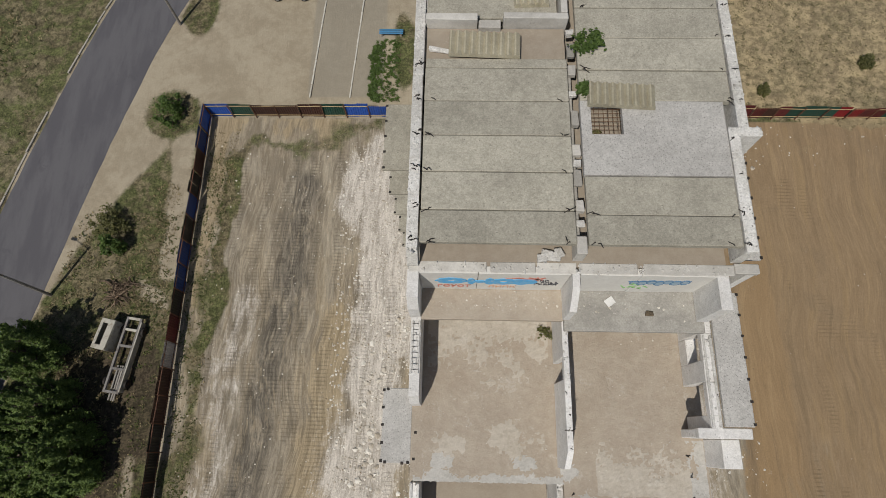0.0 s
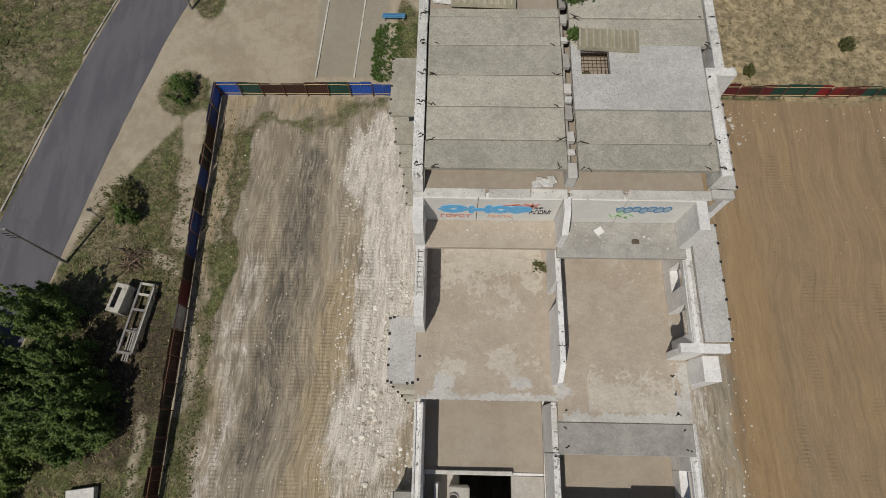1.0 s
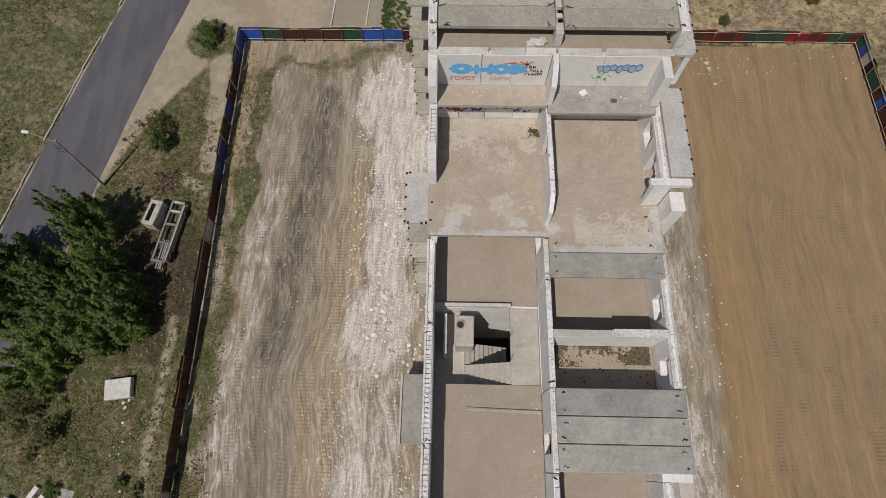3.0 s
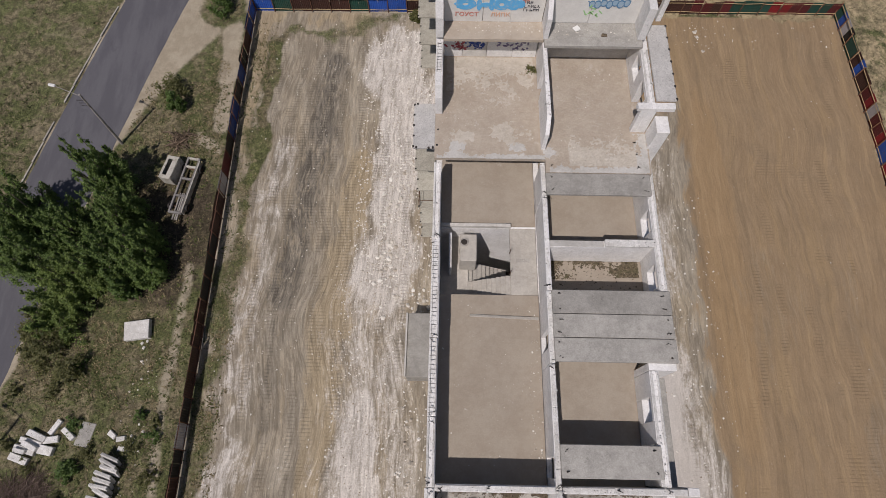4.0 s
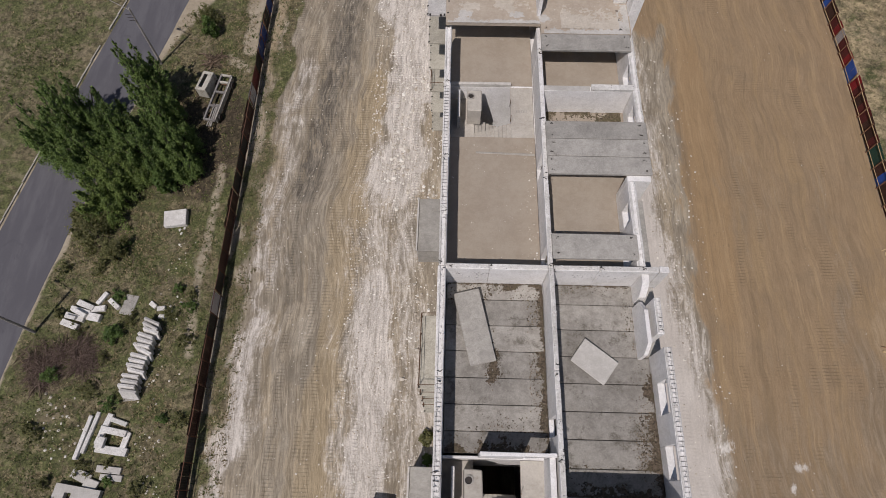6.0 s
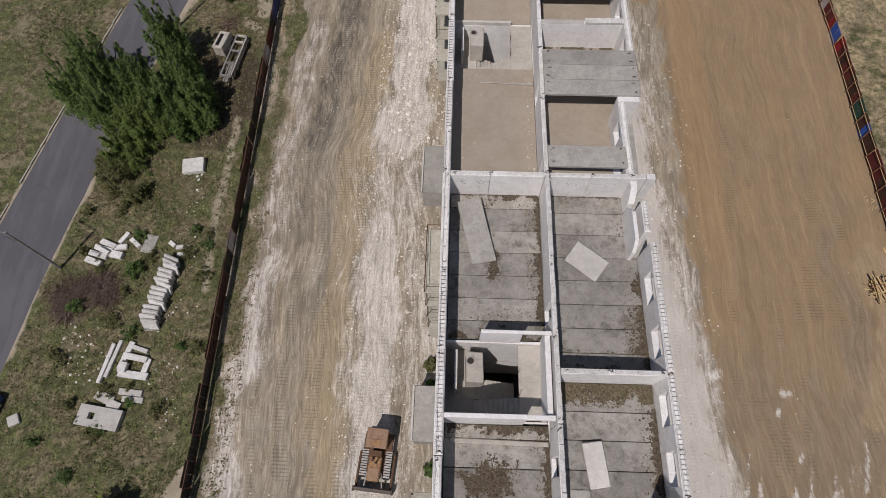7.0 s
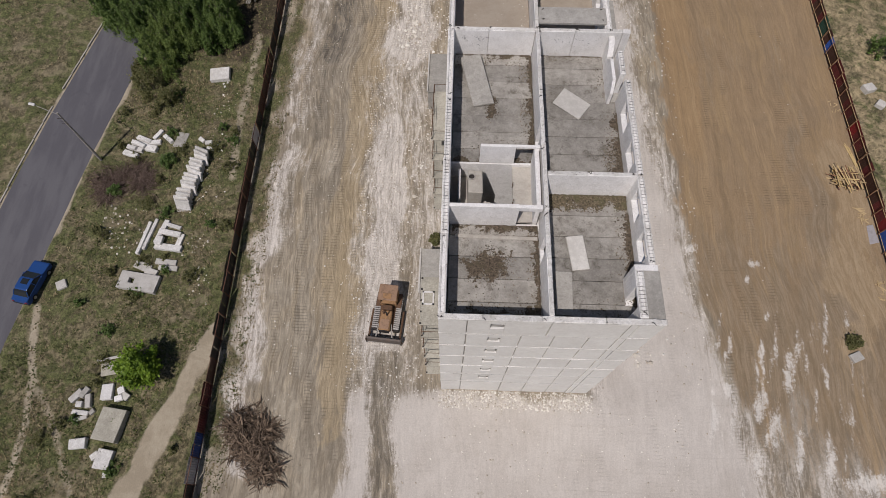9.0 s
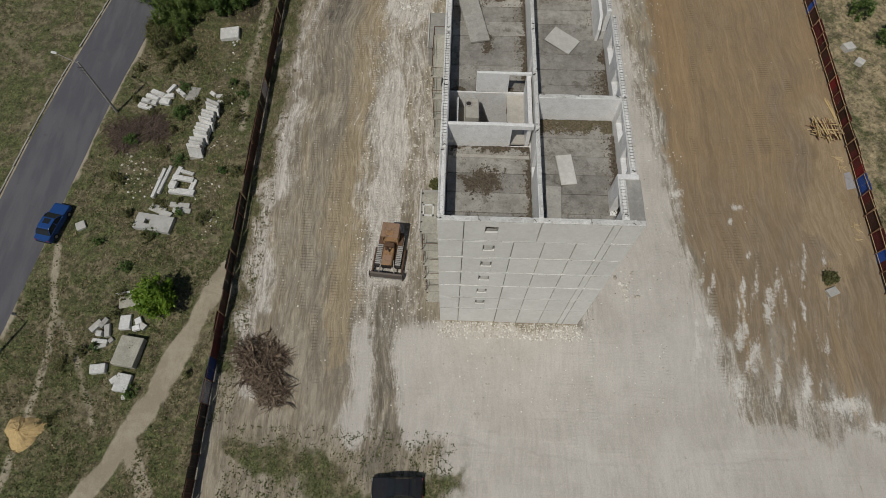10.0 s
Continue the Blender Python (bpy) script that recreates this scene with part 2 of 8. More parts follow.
def build_ground():
    xs, ys = axis(-62, 62, 0.27, 2600), axis(-66, 62, 0.27, 2600)
    X, Y = np.meshgrid(xs, ys)
    n1, n2, n3, n4 = fbm(X, Y, 9.0, 3) - 0.5, fbm(X, Y, 3.0, 5) - 0.5, fbm(X * 2.2, Y * 0.35, 3.0, 8) - 0.5, fbm(X * 1.3, Y * 0.6, 1.3, 11) - 0.5
    xw, yw = X + n1 * 5.0 + n2 * 3.0 + n4 * 2.2, Y + n1 * 7.0 + n2 * 5.0 + n4 * 3.0
    site = rect(X, Y, -22.3, 41.3, -300, 34.4, 0.25)
    grass = 1 - site
    road = lane(X, Y, ROAD, 3.3, 0.3)
    verge = lane(X, Y, ROAD, 4.6, 0.8)
    # worn bare ground outside the fence
    xq, yq = X + n1 * 2.0 + n2 * 1.2, Y + n1 * 2.0 + n2 * 1.0
    pale = rect(xq, yq, -33, -2, 33.5, 90, 1.5)
    pale = np.maximum(pale, lane(xq, yq, [(-36, 20), (-31, 29), (-25.5, 37)], 3.4, 0.7))
    pale = np.maximum(pale, lane(xw * 0.4 + X * 0.6, Y, [(-22.4, -30.5), (-26.3, -41), (-29.0, -47), (-34, -58), (-40, -75)], 1.0, 0.4))
    pale = np.maximum(pale, lane(X, Y, [(-29, -46), (-25.5, -52), (-24, -60)], 0.7, 0.4))
    pale = np.maximum(pale, 0.75 * lane(X + n2, Y, [(-40.2, -28.5), (-38.6, -35), (-37.8, -42), (-38.5, -52)], 0.4, 0.3))
    pale = np.maximum(pale, 0.6 * lane(X + n2, Y, [(-38.6, -35), (-35, -40), (-32, -46)], 0.4, 0.35))
    pale = np.maximum(pale, 0.6 * lane(X + n2, Y, [(-24, 5), (-24.4, -6), (-24.0, -14)], 0.55, 0.4))
    pale = np.maximum(pale, 0.8 * lane(xq, yq, [(-31, 24), (-26.0, 20), (-23.6, 17)], 0.5, 0.4))
    pale = np.maximum(pale, 0.9 * lane(xq, yq, [(-24.5, 36), (-23.6, 29), (-23.3, 20)], 0.9, 0.5))
    for cx, cy, rx, ry in ((-25.6, 34.6, 3.2, 2.7), (-25.6, 24.3, 1.9, 4.2), (-28.3, 20.8, 3.6, 4.0), (-24.6, 46.0, 2.2, 3.6), (-4.8, 41.5, 1.6, 5.0)):
        pale = pale * (1 - blot(xq, yq, cx, cy, rx, ry))
    pale = np.maximum(pale, 0.8 * lane(X + n2 * 0.8 + n4 * 0.8, Y, ROAD, 3.55, 0.3))
    tan = np.clip(np.maximum(rect(xq, yq, 10, 120, 34.2, 300, 0.6), 0.62 * rect(xq, yq, 41.3, 120, -300, 36, 0.6)), 0, 1)
    lot = rect(X, Y, -13.5, -6.6, 36.5, 90, 0.5)
    # dry scrub inside the fence
    weeds = 0.66 * lane(X + n2 * 2.5 + n4 * 2, Y, [(-20.2, 19), (-20.3, 12), (-20.8, 2), (-21.2, -14), (-21.4, -40)], 1.1, 0.9)
    weeds = np.maximum(weeds, 0.6 * lane(xw, yw, [(-20.2, 29.5), (-16, 30.5), (-10.5, 32.5), (-7.5, 33)], 0.9, 0.8))
    weeds = np.maximum(weeds, 0.9 * lane(X + n2 * 2 + n4 * 2, yw, [(-19.5, 29), (-19.4, 20), (-20.0, 13)], 0.9, 0.6))
    weeds = np.maximum(weeds, 0.7 * lane(xw, yw, [(-18, -46), (-10, -47.5), (-6, -50), (-1, -49)], 2.2, 1.4))
    weeds *= site
    # pale crushed rubble
    white = 0.95 * lane(xw, yw, [(-6.0, 30), (-5.6, 20), (-5.0, 12), (-4.8, 6)], 2.5, 1.1)
    white = np.maximum(white, 0.50 * lane(xw, yw, [(-5.5, 8), (-6.2, -10), (-6.4, -24), (-5.6, -36)], 3.8, 2.2))
    white = np.maximum(white, 0.95 * lane(X + n2 * 1.5 + n4, yw, [(-7.6, -6), (-7.6, -20), (-7.2, -40)], 1.7, 0.9))
    white = np.maximum(white, 0.8 * lane(X + n2 * 2 + n4, yw, [(-19.2, -14), (-19.6, -26), (-18.6, -40)], 0.9, 0.8))
    white = np.maximum(white, 0.62 * lane(X + n2 * 2 + n4 * 2, yw, [(-17.2, 18.5), (-17.6, 12.5)], 0.8, 0.9))
    white = np.maximum(white, 0.42 * lane(X + n2 * 3 + n4 * 3, yw, [(-18.0, 10), (-18.2, -4), (-18.5, -20)], 1.3, 1.2))
    white = np.maximum(white, 0.75 * lane(xw, yw, [(-19.8, -22), (-20.0, -30), (-19.0, -36), (-17, -38)], 1.0, 0.8))
    white = np.maximum(white, 0.75 * lane(xw, yw, [(-19.3, 0), (-19.5, -8), (-20, -14)], 0.5, 0.6))
    white = np.maximum(white, 1.15 * lane(0.35 * xw + 0.65 * X, yw, [(14.6, 6), (14.8, -2), (15.0, -10), (16.0, -20), (17.0, -30), (17.5, -44)], 5.0, 1.5))
    white = np.maximum(white, 0.66 * lane(0.5 * xw + 0.5 * X, yw, [(15.0, 22), (16.0, 4), (17.5, -8), (18.5, -20), (19.5, -44)], 4.6, 2.0))
    white = np.maximum(white, 0.75 * lane(0.6 * xw + 0.4 * X, yw, [(12.5, 22), (13.5, 8), (14.5, 0)], 2.2, 1.4))
    plaza = rect(0.35 * xw + 0.65 * X, 0.35 * yw + 0.65 * Y, -9.5, 20.5, -45.6, -35.0, 1.3)
    white = np.maximum(white, 1.05 * plaza)
    white = np.maximum(white, 0.85 * rect(xw, yw, 1, 60, -80, -43.5, 2.0))
    white = np.maximum(white, 1.15 * lane(X + n2, Y + n2, [(-1.5, -44.6), (3.5, -45.8), (14, -46.8), (30, -46)], 0.7, 0.5))
    white = np.maximum(white, 0.6 * rect(xw, yw, 19, 40, -60, -34, 2.5))
    plaza = np.maximum(plaza, 0.9 * rect(0.6 * xw + 0.4 * X, 0.5 * yw + 0.5 * Y, -1, 60, -90, -44.0, 1.5))
    plaza = np.maximum(plaza, lane(0.3 * xw + 0.7 * X, yw, [(13.9, 9), (14.5, -4), (15.8, -14), (17.2, -26), (18.5, -34), (20.0, -44)], 5.0, 1.6))
    # spilled lime, drawn out along the way the machines drive
    lime = np.zeros(X.shape)
    trng = random.Random(5)
    xl, yl = X + n2 * 0.5 - 0.2 * (Y + 33.0), Y + n2 * 2.0
    for cx, cy, rx, ry in ((28.3, -22.2, 0.75, 0.5), (27.2, -24.1, 0.3, 0.5), (22.5, -20.4, 0.7, 0.6), (27.6, -30.4, 0.25, 1.6), (29.5, -33.0, 0.65, 2.1), (31.4, -31.6, 0.25, 1.5), (26.6, -35.4, 0.8, 1.3),
                           (27.5, -37.4, 0.55, 2.0), (24.0, -34.0, 0.6, 1.2), (22.3, -36.8, 0.45, 1.6), (29.2, -39.5, 0.4, 2.2), (25.4, -40.5, 0.5, 2.0), (31.6, -40.2, 0.5, 1.8), (23.6, -30.2, 0.25, 0.7), (28.6, -27.4, 0.18, 0.7), (34.6, -41.6, 2.6, 1.0), (38.0, -43.5, 2.5, 0.8)):
        lime = np.maximum(lime, 1 - smooth(0.1, 1.7, np.hypot((xl - cx + 0.2 * (cy + 33.0)) / rx, (yl - cy) / ry)))
    for _ in range(46):
        cx, cy = trng.uniform(22.0, 36.0), trng.uniform(-43, -26)
        if cy > -24 - (cx - 22) * 0.3 and trng.random() < 0.6:
            continue
        lime = np.maximum(lime, trng.uniform(0.5, 0.95) * (1 - smooth(0.1, 1.7, np.hypot((xl - cx + 0.2 * (cy + 33.0)) / trng.uniform(0.12, 0.32), (yl - cy) / trng.uniform(0.7, 2.6)))))
    splash = lime
    driven = np.clip(rect(X, Y, -22, -2.5, -34, 20, 6.0) + 0.6 * rect(X, Y, 11, 42, -34, 34, 3.0) + 0.25, 0, 1)
    # churned dark soil
    dark = 1.2 * lane(0.3 * xw + 0.7 * X, yw, [(-12.4, 29), (-13.2, 20), (-14.4, 12), (-15.4, 4)], 1.5, 1.0)
    dark = np.maximum(dark, 0.6 * lane(0.4 * xw + 0.6 * X, yw, [(-15.4, 4), (-16.2, -8)], 1.2, 1.0))
    dark = np.maximum(dark, 0.3 * lane(xw, yw, [(-17.6, 26), (-17.6, 10), (-17.6, -4), (-17.5, -16)], 1.8, 1.3))
    dark = np.maximum(dark, 0.25 * lane(xw, yw, [(-12, 8), (-13, -6), (-13, -20)], 1.8, 1.6))
    haul = lane(X + n2 * 1.2 + n4, yw, [(-7.0, -32.5), (-6.6, -40), (-6.2, -47)], 1.25, 0.7)
    dark = np.maximum(dark, 0.85 * haul)
    white = white * (1 - 0.8 * haul)
    plaza = plaza * (1 - haul)
    dark = np.maximum(dark, 0.4 * lane(xw, yw, [(35, -26), (36, -36), (34, -46)], 2.8, 2.5))
    xs_ = X + n1 * 0.9 + n2 * 0.4 + n4 * 0.35
    sand = smooth(21.3, 23.3, xs_ + n4 * 1.6 + n3 * 1.2 - 0.17 * np.maximum(0, -20 - Y)) * site * (1 - 0.85 * (1 - smooth(-43, -30, yw + n3 * 10 + (X - 30) * 0.5)))
    sand = np.maximum(sand, 0.8 * rect(xs_, yw, 17.5, 24, 23, 34, 1.8))
    white = white * (1 - sand * 0.85)
    ochre = 1.1 * lane(0.6 * xw + 0.4 * X, yw, [(-9.0, 16), (-10.2, 0), (-11.2, -12), (-11.6, -24), (-11.0, -38)], 1.5, 1.0) + 1.2 * lane(X + n2, yw, [(-21.0, 34), (-21.1, 26), (-21.5, 18)], 0.9, 0.5) + 0.8 * rect(xw, yw, -21, -9, 32.4, 34.6, 0.6)
    bare = np.clip(np.maximum(blot(xw, yw, 39.2, -14, 3.0, 7.5), 0.7 * blot(xw, yw, 37.5, -24, 3.5, 6.0)), 0, 1)
    dull = np.clip(smooth(-8, -30, yw) * 0.9 + 0.6 * blot(xw, yw, 35.5, -8, 1.6, 16) + 0.5 * blot(xw, yw, 29, 4, 4, 7), 0, 1)
    rim = blot(X + n2, yw * 0.35, 24.6, 2.0, 2.2, 8.0)
    # leaf litter together with the thicket's shade, both carried by one dark mask
    litter_shade = np.clip(np.maximum(blot(xq, yq, -27.2, 8.0, 5.6, 8.8), blot(xq, yq, -35.5, 6.0, 5.0, 7.5)), 0, 1) * (1 - verge)
    # chevron marks of tyres and tracks, in pairs
    tread = np.zeros(X.shape)
    for x0, y0, y1, gauge, drift, near in ((26.5, 30, 6, 1.9, 2.6, 0), (29.5, 22, -6, 1.9, 3.0, 0), (33.0, 20, -8, 1.8, 2.0, 0), (27.0, 6, -14, 1.9, -1.0, 0), (31.5, 2, -24, 1.9, 1.0, 0), (25.0, -6, -28, 1.9, 0.6, 0), (29.0, -12, -30, 1.9, -1.4, 0),
                                           (34.5, -6, -26, 1.9, 0.8, 0), (36.5, 30, 10, 1.9, -1.5, 0), (17.2, -8, -26, 2.2, 0.6, 0), (24.2, -20, -40, 1.9, 0.4, 0), (-17.4, 22, -8, 2.0, -0.6, 1), (-14.2, 30, 4, 2.0, -2.2, 1), (-11.4, 24, -10, 2.0, -0.8, 1), (-16.2, -4, -30, 2.1, 1.4, 1),
                                           (-12.6, -8, -38, 2.1, 0.6, 1), (-9.0, -18, -34, 2.0, 0.2, 1), (-15.4, -26, -41, 2.2, 3.0, 1), (10.0, -36, -46, 2.2, 0.4, 0), (17.0, -26, -45, 2.3, 0.3, 0), (-6.6, 20, -4, 2.0, -0.4, 1), (-18.6, 30, 8, 2.0, -0.4, 1), (-15.8, 30, 0, 2.1, -1.0, 1), (-12.2, 16, -16, 2.0, -0.6, 1), (-9.6, 31, 8, 2.0, -0.6, 1), (-18.0, -12, -34, 2.0, 1.0, 1), (-10.6, -24, -40, 2.0, 0.8, 1), (33.0, -2, -22, 1.9, -0.6, 0), (28.0, 28, 14, 1.9, 1.6, 0)):
        ph = trng.uniform(0, 6.28)
        for side in (0, gauge):
            pts = [(x0 + side + drift * k / 6 + 0.35 * math.sin(ph + k * 0.9), y0 + (y1 - y0) * k / 6) for k in range(7)]
            tread = np.maximum(tread, trng.uniform(0.6, 1.0) * lane(X, Y, pts, 0.30, 0.16))
    outside = site < 0.5
    bend = X + 3.5 * (fbm(X * 0.3, Y * 0.8, 34.0, 21) - 0.5) + 1.6 * (fbm(X * 0.6, Y, 7.0, 22) - 0.5)
    masks = {
        "grass": np.clip(np.maximum(grass, weeds), 0, 1), "pale": np.where(outside, pale, 0), "lot": lot,
        "white": np.where(outside, 0, np.clip(white, 0, 1.25)), "dark": np.where(outside, 0, dark), "sand": 1.6 * sand,
        "litter_shade": np.where(outside, litter_shade, 0), "tread": tread, "tan": tan, "plaza": np.where(outside, 0, plaza), "dull": dull, "rim": rim,
        "splash": splash, "driven": driven, "ochre": np.clip(np.where(outside, 0, ochre), 0, 1), "bare": bare,
        "rough": np.where(outside, 0.0, 1.0) * (1 - 0.72 * sand), "streak": np.clip(n3 + 0.5, 0, 1), "across": bend,
    }
    soft = np.exp(-np.maximum(0, np.hypot(X, Y) - 70) / 20)
    Z = ground_z(Y) + soft * (1 - verge) * (0.28 * n1 + 0.16 * n2 + np.where(outside, 0, 0.10 * n3))
    inside_house = rect(X, Y, -4.3, 12.4, -35.2, 46, 0.3)
    Z = Z * (1 - inside_house) + (ground_z(Y) - 0.02) * inside_house
    Z = Z - 0.06 * road
    ny, nx = X.shape
    verts = np.stack([X, Y, Z], -1).reshape(-1, 3)
    i = np.arange(ny * nx).reshape(ny, nx)
    faces = np.stack([i[:-1, :-1], i[:-1, 1:], i[1:, 1:], i[1:, :-1]], -1).reshape(-1, 4)
    me = bpy.data.meshes.new("ground")
    me.vertices.add(len(verts))
    me.vertices.foreach_set("co", verts.ravel())
    me.loops.add(faces.size)
    me.loops.foreach_set("vertex_index", faces.ravel())
    me.polygons.add(len(faces))
    me.polygons.foreach_set("loop_start", np.arange(0, faces.size, 4))
    me.polygons.foreach_set("use_smooth", np.ones(len(faces), bool))
    me.update(calc_edges=True)
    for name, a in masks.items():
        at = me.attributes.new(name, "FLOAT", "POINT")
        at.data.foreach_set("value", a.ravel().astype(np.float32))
    ob = tagged(new("ground", me), "rutted dusty building site with pale rubble, brown sand and dry grass", "ground", kind="structure")
    return ob, (xs, ys, Z)


def ground_material():
    n = Nodes("site_ground")
    both = n.t.nodes.new("ShaderNodeCombineXYZ")
    split = n.t.nodes.new("ShaderNodeSeparateXYZ")
    n.put(split.inputs[0], n.pos)
    n.put(both.inputs[0], n.attr("across"))
    n.put(both.inputs[1], split.outputs[1])
    lay = both.outputs[0]
    wide = n.noise(0.35, 6, 0.65, warp=0.5)
    mid = n.noise(1.6, 6, 0.7, warp=0.4)
    fine = n.noise(7.5, 5, 0.75)
    grit = n.noise(21.0, 4, 0.8)
    streak = n.noise(1.0, 9, 0.72, vec=n.scaled((0.55, 0.05, 1.0), lay), warp=0.3)
    jit = n.math("SUBTRACT", n.math("ADD", n.math("MULTIPLY", mid, 0.55), n.math("MULTIPLY", fine, 0.45)), 0.5)

    def mask(name, soft=0.18, push=0.9):
        return n.step(n.math("ADD", n.attr(name), n.math("MULTIPLY", jit, push)), 0.5 - soft, 0.5 + soft)

    # dusty site dirt, scuffed along the way the machines drive
    blotch = n.noise(0.55, 8, 0.66, vec=n.scaled((1.5, 0.4, 1.0)), warp=0.4)
    ruts = n.noise(1.0, 10, 0.74, vec=n.scaled((1.7, 0.085, 1.0), lay), warp=0.3)
    lines = n.noise(1.0, 7, 0.72, vec=n.scaled((6.0, 0.30, 1.0), lay), warp=1.0)
    patchy = n.step(n.noise(0.35, 6, 0.65), 0.40, 0.60)
    scuff = n.noise(1.0, 9, 0.76, vec=n.scaled((2.6, 0.36, 1.0), lay), warp=0.9)
    chip = n.noise(3.2, 10, 0.84)
    speck = n.noise(16.0, 4, 0.8)
    rough, driven, white = n.attr("rough"), n.attr("driven"), n.attr("white")
    sand = n.step(n.math("ADD", n.attr("sand"), n.math("ADD", n.math("MULTIPLY", n.math("SUBTRACT", scuff, 0.5), 2.4), n.math("MULTIPLY", jit, 0.8))), 0.25, 1.05)
    mixed = n.math("ADD", n.math("MULTIPLY", n.math("SUBTRACT", ruts, blotch), driven), blotch)
    along = n.math("ADD", n.math("ADD", n.math("MULTIPLY", scuff, 0.24), n.math("MULTIPLY", mixed, 0.30)), n.math("ADD", n.math("MULTIPLY", blotch, 0.34), n.math("MULTIPLY", lines, 0.12)))
    col = n.mix(n.step(along, 0.43, 0.57), (0.234, 0.199, 0.149), (0.357, 0.312, 0.239))
    col = n.mix(n.math("MULTIPLY", n.step(n.noise(1.0, 8, 0.72, vec=n.scaled((0.42, 0.05, 1.0), lay)), 0.50, 0.57), n.math("MULTIPLY", driven, 0.55)), col, n.mix(n.step(lines, 0.42, 0.58), (0.295, 0.236, 0.152), (0.385, 0.313, 0.209)))
    col = n.mix(n.math("MULTIPLY", n.step(wide, 0.47, 0.58), 0.4), col, n.mix(n.step(scuff, 0.42, 0.58), (0.262, 0.215, 0.152), (0.361, 0.302, 0.215)))
    col = n.mix(n.math("MULTIPLY", n.step(n.math("ADD", n.attr("ochre"), n.math("MULTIPLY", n.math("SUBTRACT", along, 0.5), 5.0)), 0.3, 0.9), 0.65), col, n.mix(n.step(lines, 0.40, 0.60), (0.328, 0.254, 0.152), (0.394, 0.313, 0.195)))
    dk = n.math("MULTIPLY", n.attr("dark"), n.step(n.math("ADD", n.math("MULTIPLY", lines, 0.35), n.math("MULTIPLY", n.noise(1.0, 10, 0.80, vec=n.scaled((1.1, 0.32, 1.0), lay), warp=0.5), 0.65)), 0.42, 0.52))
    col = n.mix(n.math("MULTIPLY", dk, 0.88), col, n.mix(n.step(scuff, 0.40, 0.60), (0.115, 0.101, 0.080), (0.200, 0.175, 0.138)))
    ww_ = n.math("ADD", white, n.math("ADD", n.math("ADD", n.math("MULTIPLY", n.math("SUBTRACT", blotch, 0.5), 1.6), n.math("MULTIPLY", n.math("SUBTRACT", scuff, 0.5), 1.2)), n.math("MULTIPLY", n.math("SUBTRACT", chip, 0.5), 1.5)))
    chalk = n.step(white, 0.8, 1.1)
    col = n.mix(n.math("MULTIPLY", n.step(ww_, 0.22, 0.90), 0.95), col, n.mix(n.step(n.math("ADD", n.math("MULTIPLY", fine, 0.5), n.math("MULTIPLY", scuff, 0.5)), 0.40, 0.58), (0.437, 0.395, 0.339), (0.609, 0.565, 0.509)))
    col = n.mix(n.math("MULTIPLY", n.step(n.math("ADD", chip, n.math("MULTIPLY", white, 0.08)), 0.67, 0.71), n.math("MULTIPLY", rough, n.math("SUBTRACT", 0.85, n.math("MULTIPLY", sand, 0.7)))), col, (0.608, 0.565, 0.499))
    col = n.mix(n.math("MULTIPLY", n.step(n.noise(1.0, 9, 0.78, vec=n.scaled((1.5, 0.4, 1.0), lay), warp=0.4), 0.58, 0.66), n.math("MULTIPLY", rough, n.math("SUBTRACT", 0.35, n.math("MULTIPLY", n.attr("plaza"), 0.3)))), col, (0.287, 0.242, 0.176))
    # levelled chalky yard
    arcs = n.noise(1.0, 7, 0.70, vec=n.scaled((0.14, 3.2, 1.0)), warp=0.35)
    yard = n.mix(n.step(n.noise(0.22, 8, 0.62, warp=0.3), 0.36, 0.64), (0.490, 0.446, 0.393), (0.560, 0.517, 0.462))
    yard = n.mix(n.math("MULTIPLY", n.step(arcs, 0.55, 0.66), n.math("SUBTRACT", 0.30, n.math("MULTIPLY", driven, 0.25))), yard, (0.372, 0.330, 0.279))
    col = n.mix(n.math("MULTIPLY", n.step(n.math("ADD", n.attr("plaza"), n.math("MULTIPLY", n.math("SUBTRACT", n.math("ADD", n.math("MULTIPLY", scuff, 0.5), n.math("MULTIPLY", chip, 0.5)), 0.5), 1.8)), 0.22, 0.80), 0.85), col, yard)
    # brown sand
    sd = n.mix(n.step(n.math("ADD", n.math("MULTIPLY", scuff, 0.40), n.math("ADD", n.math("MULTIPLY", blotch, 0.30), n.math("MULTIPLY", chip, 0.30))), 0.36, 0.64), (0.259, 0.182, 0.106), (0.315, 0.228, 0.137))
    sd = n.mix(n.math("MULTIPLY", n.step(streak, 0.50, 0.60), 0.45), sd, (0.339, 0.239, 0.127))
    sd = n.mix(n.math("MULTIPLY", n.step(n.noise(0.16, 7, 0.65, warp=0.5), 0.50, 0.62), 0.4), sd, (0.239, 0.178, 0.113))
    sd = n.mix(n.math("MULTIPLY", n.step(n.math("ADD", n.attr("rim"), n.math("MULTIPLY", n.math("SUBTRACT", along, 0.5), 3.0)), 0.3, 0.9), 0.55), sd, (0.326, 0.218, 0.113))
    sd = n.mix(n.math("MULTIPLY", n.step(n.math("ADD", n.attr("dull"), n.math("MULTIPLY", n.math("SUBTRACT", along, 0.5), 4.0)), 0.3, 1.0), 0.75), sd, n.mix(n.step(scuff, 0.40, 0.60), (0.208, 0.163, 0.107), (0.284, 0.224, 0.155)))
    sd = n.mix(n.math("MULTIPLY", n.step(n.noise(1.3, 9, 0.78, vec=n.scaled((1.3, 0.35, 1), lay)), 0.59, 0.66), 0.4), sd, (0.165, 0.120, 0.073))
    trail = n.noise(1.0, 6, 0.66, vec=n.scaled((1.15, 0.045, 1.0), lay), warp=0.35)
